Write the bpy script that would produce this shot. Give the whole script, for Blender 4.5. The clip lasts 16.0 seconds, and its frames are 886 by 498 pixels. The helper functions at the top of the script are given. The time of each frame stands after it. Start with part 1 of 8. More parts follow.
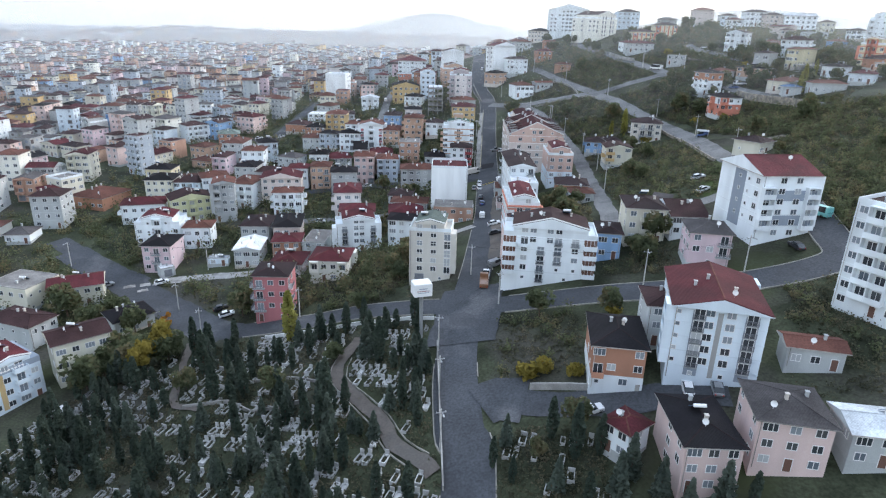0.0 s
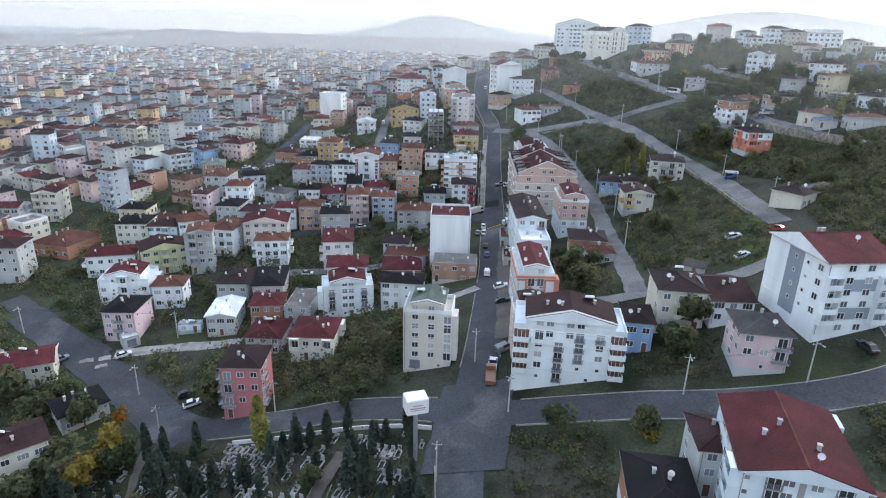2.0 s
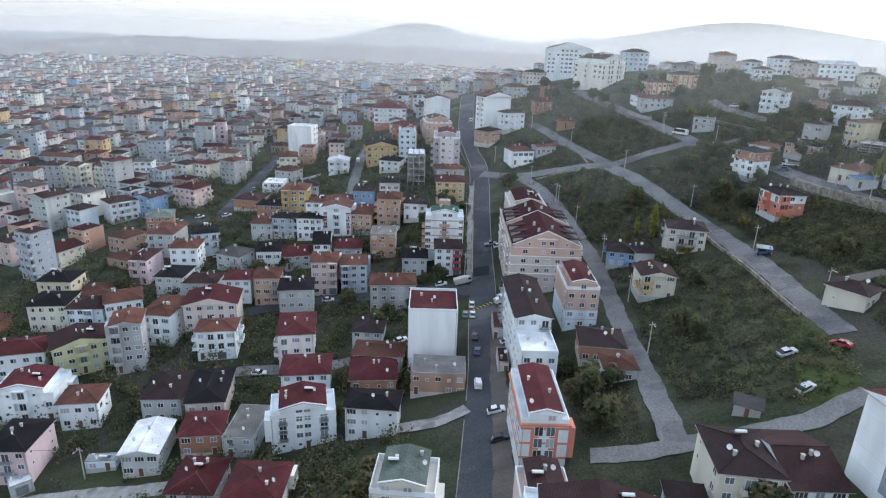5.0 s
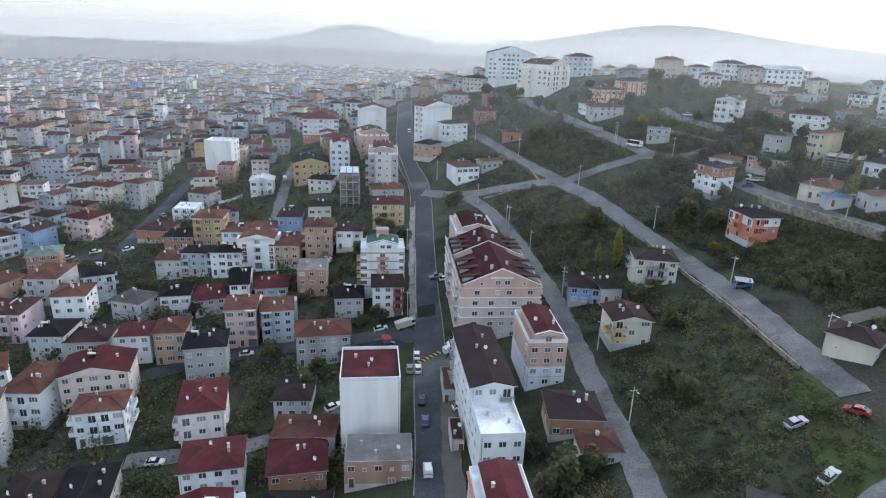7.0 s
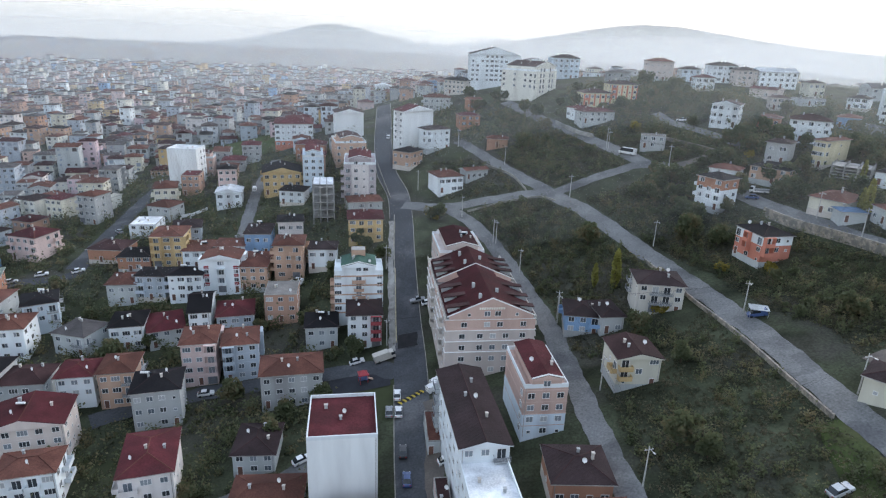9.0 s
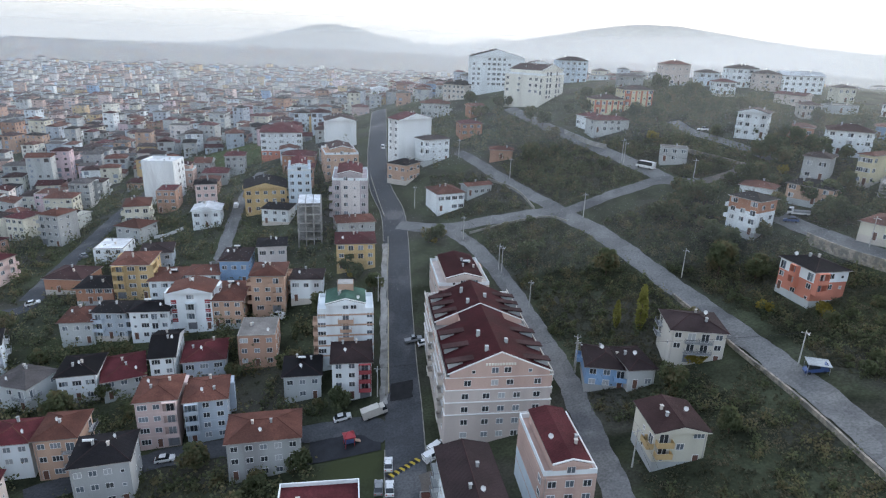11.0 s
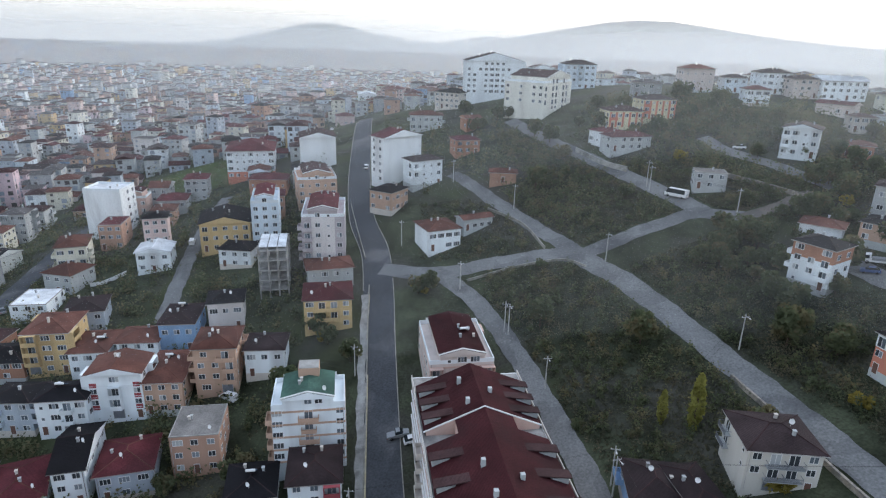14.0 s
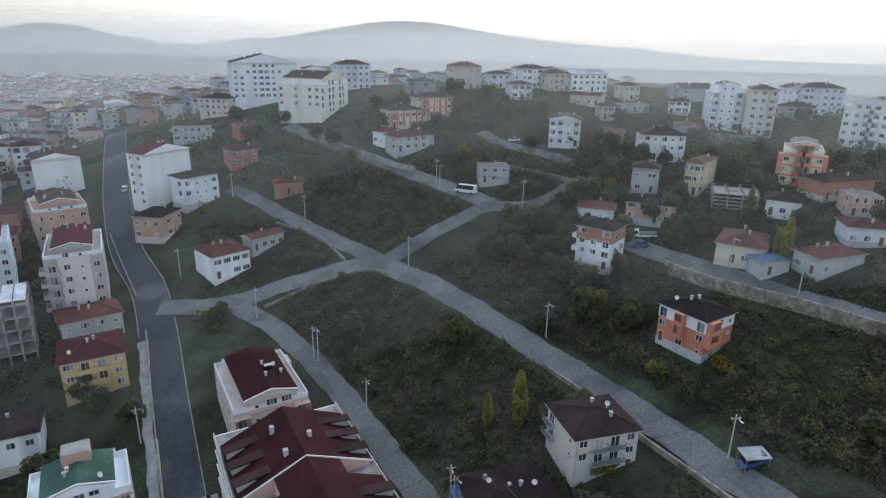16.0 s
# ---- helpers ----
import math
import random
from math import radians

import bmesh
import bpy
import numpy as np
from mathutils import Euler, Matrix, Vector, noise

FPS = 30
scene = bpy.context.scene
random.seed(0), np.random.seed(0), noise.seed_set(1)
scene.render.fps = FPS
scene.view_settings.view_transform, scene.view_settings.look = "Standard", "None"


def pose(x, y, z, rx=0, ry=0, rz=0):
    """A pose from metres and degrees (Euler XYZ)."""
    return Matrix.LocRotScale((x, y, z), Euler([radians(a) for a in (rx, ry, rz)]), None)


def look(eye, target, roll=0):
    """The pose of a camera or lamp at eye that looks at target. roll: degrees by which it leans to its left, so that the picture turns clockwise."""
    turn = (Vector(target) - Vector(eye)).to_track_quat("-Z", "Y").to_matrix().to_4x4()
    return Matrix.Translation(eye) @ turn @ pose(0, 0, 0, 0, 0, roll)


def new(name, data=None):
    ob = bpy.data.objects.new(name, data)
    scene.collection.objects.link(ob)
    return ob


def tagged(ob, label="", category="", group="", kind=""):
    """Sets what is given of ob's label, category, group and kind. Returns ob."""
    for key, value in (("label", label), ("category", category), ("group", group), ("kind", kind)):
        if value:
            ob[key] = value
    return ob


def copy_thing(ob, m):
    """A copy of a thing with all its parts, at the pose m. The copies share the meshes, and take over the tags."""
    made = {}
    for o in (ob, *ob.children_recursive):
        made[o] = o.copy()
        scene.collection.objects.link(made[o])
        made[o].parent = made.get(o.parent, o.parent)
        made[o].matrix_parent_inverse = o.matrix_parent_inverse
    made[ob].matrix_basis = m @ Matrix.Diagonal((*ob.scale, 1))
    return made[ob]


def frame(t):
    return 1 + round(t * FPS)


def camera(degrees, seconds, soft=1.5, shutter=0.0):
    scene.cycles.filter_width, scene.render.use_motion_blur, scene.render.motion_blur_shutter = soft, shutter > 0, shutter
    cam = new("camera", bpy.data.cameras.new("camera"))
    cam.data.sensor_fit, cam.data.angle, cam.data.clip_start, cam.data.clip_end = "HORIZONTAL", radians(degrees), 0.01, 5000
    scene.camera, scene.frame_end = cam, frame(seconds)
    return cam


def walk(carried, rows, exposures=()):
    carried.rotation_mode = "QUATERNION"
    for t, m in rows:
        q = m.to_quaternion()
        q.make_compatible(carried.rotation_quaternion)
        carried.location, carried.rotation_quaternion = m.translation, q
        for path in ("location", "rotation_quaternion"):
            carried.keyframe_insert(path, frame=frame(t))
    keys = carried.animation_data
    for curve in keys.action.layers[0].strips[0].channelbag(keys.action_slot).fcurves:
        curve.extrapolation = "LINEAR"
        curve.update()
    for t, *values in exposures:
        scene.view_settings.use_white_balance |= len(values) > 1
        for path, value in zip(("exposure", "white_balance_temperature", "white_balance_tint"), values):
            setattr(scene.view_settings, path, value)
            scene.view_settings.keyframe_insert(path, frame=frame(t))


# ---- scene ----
cam = camera(71.9, 16.0, soft=1.2)
PATH = [
    (0, (4.232, 14.758, 58.325), (4.156, 16.637, 57.644), 1.5),
    (0.5, (4.353, 22.029, 60.575), (4.271, 23.909, 59.897), 1.5),
    (1, (3.929, 28.795, 62.908), (3.848, 30.676, 62.233), 1.5),
    (1.5, (3.515, 35.842, 65.784), (3.434, 37.721, 65.104), 1.5),
    (2, (3.119, 42.713, 68.101), (3.037, 44.592, 67.422), 1.5),
    (2.5, (2.57, 49.684, 70.51), (2.489, 51.563, 69.832), 1.6),
    (3, (2.322, 56.526, 72.613), (2.238, 58.407, 71.938), 1.7),
    (3.5, (1.953, 63.452, 74.645), (1.868, 65.334, 73.975), 1.8),
    (4, (1.75, 70.534, 76.914), (1.661, 72.417, 76.245), 1.9),
    (4.2, (1.437, 73.16, 77.748), (1.349, 75.043, 77.08), 1.9),
    (6.3, (0.823, 104.921, 80.581), (0.921, 106.809, 79.927), 2.2),
    (6.5, (0.966, 107.869, 80.77), (1.064, 109.756, 80.115), 2.1),
    (7, (1.769, 115.142, 80.781), (1.932, 117.026, 80.13), 2.1),
    (7.5, (1.932, 120.835, 80.704), (2.144, 122.716, 80.057), 2.1),
    (8, (2.257, 125.362, 80.816), (2.477, 127.241, 80.168), 2.1),
    (8.5, (2.537, 129.385, 80.912), (2.759, 131.263, 80.263), 2.2),
    (9, (3.033, 134.266, 81.192), (3.256, 136.145, 80.542), 2.2),
    (9.2, (3.459, 136.343, 81.194), (3.679, 138.223, 80.546), 2.3),
    (11.5, (6.246, 166.034, 82.923), (6.472, 167.911, 82.271), 2.0),
    (12, (6.917, 172.824, 83.847), (7.142, 174.699, 83.19), 1.9),
    (12.5, (7.48, 179.61, 83.978), (7.707, 181.486, 83.322), 1.9),
    (13, (8.482, 186.246, 83.79), (8.705, 188.124, 83.137), 1.8),
    (13.5, (9.17, 192.497, 83.651), (9.393, 194.375, 83.001), 1.7),
    (14, (10.853, 198.798, 84.549), (11.093, 200.672, 83.892), 1.6),
    (14.5, (11.462, 203.971, 84.547), (11.925, 205.804, 83.895), 1.4),
    (15, (11.452, 207.457, 84.445), (12.087, 209.24, 83.798), 1.4),
    (15.5, (11.238, 209.784, 84.068), (12.009, 211.515, 83.427), 1.4),
    (16, (11.887, 209.932, 84.235), (12.77, 211.608, 83.594), 1.1),
]
walk(cam, [(t, look(e, g, r)) for t, e, g, r in PATH], [(0, 0.38), (2, 0.2), (4, 0.08), (8, -0.03), (14.2, -0.13), (15, -0.26), (16, -0.42)])
SKY_CLOUD, SKY_BLUE, SUN_ENERGY = 1.2, 0.07, 1.1

# ---- light ----
world = bpy.data.worlds.new("overcast_sky")
scene.world = world
world.use_nodes = True
wn, wl = world.node_tree.nodes, world.node_tree.links
sky = wn.new("ShaderNodeTexSky")
sky.sky_type = "NISHITA"
sky.sun_disc = False
sky.sun_elevation = radians(24)
sky.sun_rotation = radians(48)
sky.air_density, sky.dust_density, sky.ozone_density = 1.0, 3.0, 1.0
coord = wn.new("ShaderNodeTexCoord")
split = wn.new("ShaderNodeSeparateXYZ")
ramp = wn.new("ShaderNodeValToRGB")
ramp.color_ramp.elements[0].position, ramp.color_ramp.elements[0].color = 0.0, (0.90, 0.90, 0.87, 1)
ramp.color_ramp.elements[1].position, ramp.color_ramp.elements[1].color = 0.35, (0.60, 0.72, 0.92, 1)
mid = ramp.color_ramp.elements.new(0.13)
mid.color = (0.905, 0.91, 0.89, 1)
clouds = wn.new("ShaderNodeTexNoise")
clouds.inputs["Scale"].default_value, clouds.inputs["Detail"].default_value = 3.0, 5.0
stretch = wn.new("ShaderNodeMapping")
stretch.inputs["Scale"].default_value = (1, 1, 6)
cloudamt = wn.new("ShaderNodeMapRange")
cloudamt.inputs["From Min"].default_value, cloudamt.inputs["From Max"].default_value = 0.35, 0.7
cloudamt.inputs["To Min"].default_value, cloudamt.inputs["To Max"].default_value = 0.93, 1.05
glow_dot, glow = wn.new("ShaderNodeVectorMath"), wn.new("ShaderNodeMapRange")
glow_dot.operation = "DOT_PRODUCT"
glow_dot.inputs[1].default_value = (math.sin(radians(52)) * 0.95, math.cos(radians(52)) * 0.95, 0.31)
glow.inputs["From Min"].default_value, glow.inputs["From Max"].default_value = 0.45, 1.0
glow.inputs["To Min"].default_value, glow.inputs["To Max"].default_value = 1.0, 1.75
glow_mul = wn.new("ShaderNodeMath")
glow_mul.operation = "MULTIPLY"
cmul = wn.new("ShaderNodeVectorMath")
cmul.operation = "SCALE"
bg_cloud, bg_sky, add = wn.new("ShaderNodeBackground"), wn.new("ShaderNodeBackground"), wn.new("ShaderNodeAddShader")
wl.new(coord.outputs["Generated"], split.inputs[0])
wl.new(split.outputs["Z"], ramp.inputs["Fac"])
wl.new(coord.outputs["Generated"], stretch.inputs["Vector"])
wl.new(stretch.outputs[0], clouds.inputs["Vector"])
wl.new(clouds.outputs["Fac"], cloudamt.inputs["Value"])
wl.new(ramp.outputs["Color"], cmul.inputs[0])
wl.new(coord.outputs["Generated"], glow_dot.inputs[0])
wl.new(glow_dot.outputs["Value"], glow.inputs["Value"])
wl.new(glow.outputs[0], glow_mul.inputs[0])
wl.new(cloudamt.outputs[0], glow_mul.inputs[1])
wl.new(glow_mul.outputs[0], cmul.inputs["Scale"])
wl.new(cmul.outputs[0], bg_cloud.inputs["Color"])
wl.new(sky.outputs["Color"], bg_sky.inputs["Color"])
bg_cloud.inputs["Strength"].default_value = SKY_CLOUD
bg_sky.inputs["Strength"].default_value = SKY_BLUE
wl.new(bg_cloud.outputs[0], add.inputs[0])
wl.new(bg_sky.outputs[0], add.inputs[1])
wl.new(add.outputs[0], wn["World Output"].inputs["Surface"])
sun = new("sun", bpy.data.lights.new("sun", "SUN"))
sun.data.energy, sun.data.angle, sun.data.color = SUN_ENERGY, radians(14), (1.0, 0.97, 0.93)
sun.matrix_world = look((0, 0, 0), (-math.sin(radians(48)), -math.cos(radians(48)), -math.tan(radians(24))))


# ---- materials ----
def mat(name, col, rough=0.85, var=0.18, scale=0.35, fine=6.0, bump=0.02, metal=0.0, random_shift=0.0, second=None, amount=0.5, streak=False, spec=0.3, grit=0.35):
    """A procedural surface: base colour with broad stains and fine grain, and a fine relief."""
    m = bpy.data.materials.new(name)
    m.use_nodes = True
    n, l = m.node_tree.nodes, m.node_tree.links
    b = n["Principled BSDF"]
    b.inputs["Roughness"].default_value, b.inputs["Metallic"].default_value = rough, metal
    b.inputs["Specular IOR Level"].default_value = spec
    geo = n.new("ShaderNodeNewGeometry")
    mp = n.new("ShaderNodeMapping")
    mp.inputs["Scale"].default_value = (1, 1, 0.18) if streak else (1, 1, 1)
    broad, grain = n.new("ShaderNodeTexNoise"), n.new("ShaderNodeTexNoise")
    broad.inputs["Scale"].default_value, broad.inputs["Detail"].default_value = scale, 5
    grain.inputs["Scale"].default_value, grain.inputs["Detail"].default_value = fine, 3
    l.new(geo.outputs["Position"], mp.inputs["Vector"])
    l.new(mp.outputs[0], broad.inputs["Vector"])
    l.new(geo.outputs["Position"], grain.inputs["Vector"])
    dark = tuple(c * (1 - var) for c in col)
    light = tuple(min(1, c * (1 + var * 0.6)) for c in col)
    r = n.new("ShaderNodeValToRGB")
    r.color_ramp.elements[0].position, r.color_ramp.elements[1].position = 0.32, 0.68
    r.color_ramp.elements[0].color, r.color_ramp.elements[1].color = (*dark, 1), (*light, 1)
    l.new(broad.outputs["Fac"], r.inputs["Fac"])
    out = r.outputs["Color"]
    if second:
        patch, edge, mix2 = n.new("ShaderNodeTexNoise"), n.new("ShaderNodeMapRange"), n.new("ShaderNodeMix")
        patch.inputs["Scale"].default_value, patch.inputs["Detail"].default_value = scale * 0.45, 6
        edge.inputs["From Min"].default_value, edge.inputs["From Max"].default_value = 0.62 - amount * 0.3, 0.74 - amount * 0.3
        mix2.data_type = "RGBA"
        l.new(mp.outputs[0], patch.inputs["Vector"])
        l.new(patch.outputs["Fac"], edge.inputs["Value"])
        l.new(edge.outputs[0], mix2.inputs["Factor"])
        l.new(out, mix2.inputs["A"])
        mix2.inputs["B"].default_value = (*second, 1)
        out = mix2.outputs["Result"]
    g = n.new("ShaderNodeMix")
    g.data_type, g.blend_type = "RGBA", "OVERLAY"
    g.inputs["Factor"].default_value = grit
    l.new(out, g.inputs["A"])
    l.new(grain.outputs["Fac"], g.inputs["B"])
    out = g.outputs["Result"]
    if random_shift:
        info, hsv, rng = n.new("ShaderNodeObjectInfo"), n.new("ShaderNodeHueSaturation"), n.new("ShaderNodeMapRange")
        rng.inputs["To Min"].default_value, rng.inputs["To Max"].default_value = 1 - random_shift, 1 + random_shift
        l.new(info.outputs["Random"], rng.inputs["Value"])
        l.new(rng.outputs[0], hsv.inputs["Value"])
        l.new(out, hsv.inputs["Color"])
        out = hsv.outputs["Color"]
    l.new(out, b.inputs["Base Color"])
    if bump:
        bp = n.new("ShaderNodeBump")
        bp.inputs["Strength"].default_value, bp.inputs["Distance"].default_value = 0.6, bump
        l.new(grain.outputs["Fac"], bp.inputs["Height"])
        l.new(bp.outputs[0], b.inputs["Normal"])
    return m


def roof_mat(name, col, rough=0.85, spec=0.12):
    """Roof sheeting: ribs down the slope, faded and stained."""
    m = mat(name, col, rough, 0.3, 0.25, 3.0, 0.0, 0.0, 0.22, tuple(c * 0.68 + 0.004 for c in col), 0.35, spec=spec, grit=0.5)
    n, l = m.node_tree.nodes, m.node_tree.links
    tc, wave, bp = n.new("ShaderNodeTexCoord"), n.new("ShaderNodeTexWave"), n.new("ShaderNodeBump")
    wave.inputs["Scale"].default_value, wave.inputs["Distortion"].default_value = 1.6, 0.3
    wave.bands_direction = "X"
    bp.inputs["Strength"].default_value, bp.inputs["Distance"].default_value = 0.5, 0.05
    l.new(tc.outputs["Object"], wave.inputs["Vector"])
    l.new(wave.outputs["Fac"], bp.inputs["Height"])
    l.new(bp.outputs[0], n["Principled BSDF"].inputs["Normal"])
    return m


def glass_mat():
    """Dark reflecting panes; some show a pale curtain behind."""
    m = bpy.data.materials.new("window_glass")
    m.use_nodes = True
    n, l = m.node_tree.nodes, m.node_tree.links
    b = n["Principled BSDF"]
    info, r = n.new("ShaderNodeObjectInfo"), n.new("ShaderNodeValToRGB")
    r.color_ramp.interpolation = "CONSTANT"
    e = r.color_ramp.elements
    e[0].position, e[0].color = 0.0, (0.045, 0.052, 0.06, 1)
    e[1].position, e[1].color = 0.42, (0.12, 0.145, 0.17, 1)
    for p, c in ((0.64, (0.24, 0.27, 0.30, 1)), (0.82, (0.44, 0.46, 0.47, 1)), (0.92, (0.08, 0.085, 0.09, 1))):
        k = e.new(p)
        k.color = c
    geo, both, wrap = n.new("ShaderNodeNewGeometry"), n.new("ShaderNodeMath"), n.new("ShaderNodeMath")
    wrap.operation = "FRACT"
    l.new(info.outputs["Random"], both.inputs[0])
    l.new(geo.outputs["Random Per Island"], both.inputs[1])
    l.new(both.outputs[0], wrap.inputs[0])
    l.new(wrap.outputs[0], r.inputs["Fac"])
    l.new(r.outputs["Color"], b.inputs["Base Color"])
    b.inputs["Roughness"].default_value, b.inputs["Specular IOR Level"].default_value = 0.12, 0.6
    return m


def leaf_mat(name, col, col2, dry=None):
    """Leaf clumps, each its own tone, with daylight passing through them."""
    m = bpy.data.materials.new(name)
    m.use_nodes = True
    n, l = m.node_tree.nodes, m.node_tree.links
    b = n["Principled BSDF"]
    geo, info, r, add_ = n.new("ShaderNodeNewGeometry"), n.new("ShaderNodeObjectInfo"), n.new("ShaderNodeValToRGB"), n.new("ShaderNodeMath")
    broad, mid_ = n.new("ShaderNodeTexNoise"), n.new("ShaderNodeMath")
    broad.inputs["Scale"].default_value, broad.inputs["Detail"].default_value = 0.2, 5
    add_.operation, mid_.operation = "ADD", "MULTIPLY_ADD"
    l.new(geo.outputs["Random Per Island"], add_.inputs[0])
    l.new(info.outputs["Random"], add_.inputs[1])
    l.new(geo.outputs["Position"], broad.inputs["Vector"])
    half = n.new("ShaderNodeMath")
    half.operation = "MULTIPLY_ADD"
    half.inputs[1].default_value, half.inputs[2].default_value = 0.22, -0.55
    l.new(add_.outputs[0], half.inputs[0])
    mid_.inputs[1].default_value = 1.75
    l.new(broad.outputs["Fac"], mid_.inputs[0])
    l.new(half.outputs[0], mid_.inputs[2])
    l.new(mid_.outputs[0], r.inputs["Fac"])
    r.color_ramp.elements[0].color, r.color_ramp.elements[1].color = (*col, 1), (*(dry or col2), 1)
    if dry:
        e = r.color_ramp.elements.new(0.6)
        e.color = (*col2, 1)
        r.color_ramp.elements[2].position = 0.85
    l.new(r.outputs["Color"], b.inputs["Base Color"])
    b.inputs["Roughness"].default_value, b.inputs["Specular IOR Level"].default_value = 0.75, 0.2
    tr_, mix_ = n.new("ShaderNodeBsdfTranslucent"), n.new("ShaderNodeMixShader")
    l.new(r.outputs["Color"], tr_.inputs["Color"])
    mix_.inputs["Fac"].default_value = 0.5
    l.new(b.outputs[0], mix_.inputs[1])
    l.new(tr_.outputs[0], mix_.inputs[2])
    l.new(mix_.outputs[0], n["Material Output"].inputs["Surface"])
    return m


WALL = {k: mat("plaster_" + k, (c[0] * 0.97, c[1], c[2]), 0.9, 0.13, 0.25, 7.0, 0.006, 0.0, 0.08, tuple(x * 0.72 for x in c), 0.12, True, grit=0.18) for k, c in dict(
    white=(0.78, 0.80, 0.82), blank=(0.86, 0.86, 0.86), cream=(0.66, 0.62, 0.52), creamwhite=(0.76, 0.73, 0.66), plaster=(0.48, 0.49, 0.49),
    rose=(0.50, 0.19, 0.20), pink=(0.66, 0.50, 0.47), lilac=(0.66, 0.50, 0.53), beige=(0.66, 0.61, 0.55), salmon=(0.60, 0.42, 0.36),
    brick=(0.42, 0.21, 0.14), brickpale=(0.45, 0.27, 0.20), yellow=(0.58, 0.41, 0.21), yellowcream=(0.66, 0.58, 0.40), blue=(0.26, 0.40, 0.60),
    bluewhite=(0.66, 0.72, 0.78), greywall=(0.42, 0.42, 0.42), greyblue=(0.44, 0.48, 0.54), orange=(0.53, 0.35, 0.26), coral=(0.62, 0.24, 0.17),
    mauve=(0.50, 0.44, 0.45), limey=(0.60, 0.58, 0.36), plasterpale=(0.58, 0.52, 0.47), plasterpink=(0.62, 0.53, 0.49), concrete=(0.36, 0.35, 0.34), whitepink=(0.72, 0.66, 0.64), maroon=(0.33, 0.07, 0.08),
    green=(0.25, 0.45, 0.33), slate=(0.30, 0.33, 0.38), timber=(0.16, 0.085, 0.065)).items()}
ROOF = {k: roof_mat("roofing_" + k, c) for k, c in dict(
    red=(0.086, 0.022, 0.026), redbrown=(0.118, 0.052, 0.040), brown=(0.050, 0.027, 0.027), darkbrown=(0.034, 0.023, 0.024), black=(0.013, 0.012, 0.014),
    grey=(0.085, 0.078, 0.078), tin=(0.50, 0.53, 0.55), whiteroof=(0.72, 0.74, 0.76), greygreen=(0.13, 0.16, 0.14), green=(0.055, 0.105, 0.082),
    blue=(0.10, 0.16, 0.25), wine=(0.045, 0.011, 0.013), concrete=(0.20, 0.19, 0.18)).items()}
WHITE = mat("white_trim", (0.78, 0.78, 0.77), 0.7, 0.08, 0.5, 8.0, 0.0)
PVC = mat("white_window_frame", (0.75, 0.75, 0.74), 0.5, 0.06, 1.0, 8.0, 0.0)
GLASS = glass_mat()
GUTTER = mat("eaves_gutter", (0.36, 0.34, 0.32), 0.7, 0.3, 0.6, 6.0, 0.0, 0.0, 0.4)
RAIL = mat("dark_balcony_opening", (0.09, 0.08, 0.08), 0.8, 0.3, 1.0, 8.0, 0.0)


def road_mat(name, col, pale, dark):
    """Asphalt with worn pale wheel stretches, square-cut dark repairs and a net of cracks."""
    m = mat(name, col, 0.92, 0.18, 0.12, 2.2, 0.01, second=pale, amount=0.22, spec=0.2, grit=0.6)
    n, l = m.node_tree.nodes, m.node_tree.links
    b = n["Principled BSDF"]
    out = b.inputs["Base Color"].links[0].from_socket
    geo = n.new("ShaderNodeNewGeometry")
    for metric, scale, feature, lo, hi, shade in (("CHEBYCHEV", 0.16, "F1", 0.80, 0.82, dark), ("EUCLIDEAN", 0.22, "DISTANCE_TO_EDGE", 0.03, 0.0, tuple(c * 0.5 for c in dark))):
        vo, rng, mx = n.new("ShaderNodeTexVoronoi"), n.new("ShaderNodeMapRange"), n.new("ShaderNodeMix")
        vo.feature = feature
        if feature == "F1":
            vo.distance = metric
        vo.inputs["Scale"].default_value = scale
        rng.inputs["From Min"].default_value, rng.inputs["From Max"].default_value = lo, hi
        rng.inputs["To Max"].default_value = 0.3 if feature == "F1" else 0.14
        mx.data_type = "RGBA"
        warp, add_ = n.new("ShaderNodeTexNoise"), n.new("ShaderNodeVectorMath")
        warp.inputs["Scale"].default_value = 0.5
        sc = n.new("ShaderNodeVectorMath")
        sc.operation, add_.operation = "SCALE", "ADD"
        sc.inputs["Scale"].default_value = 0.6 if feature == "F1" else 2.2
        l.new(geo.outputs["Position"], warp.inputs["Vector"])
        l.new(warp.outputs["Color"], sc.inputs[0])
        l.new(geo.outputs["Position"], add_.inputs[0])
        l.new(sc.outputs[0], add_.inputs[1])
        l.new(add_.outputs[0], vo.inputs["Vector"])
        if feature == "F1":
            sep = n.new("ShaderNodeSeparateColor")
            l.new(vo.outputs["Color"], sep.inputs[0])
            l.new(sep.outputs[0], rng.inputs["Value"])
        else:
            l.new(vo.outputs["Distance"], rng.inputs["Value"])
        l.new(rng.outputs[0], mx.inputs["Factor"])
        l.new(out, mx.inputs["A"])
        mx.inputs["B"].default_value = (*shade, 1)
        out = mx.outputs["Result"]
    l.new(out, b.inputs["Base Color"])
    return m


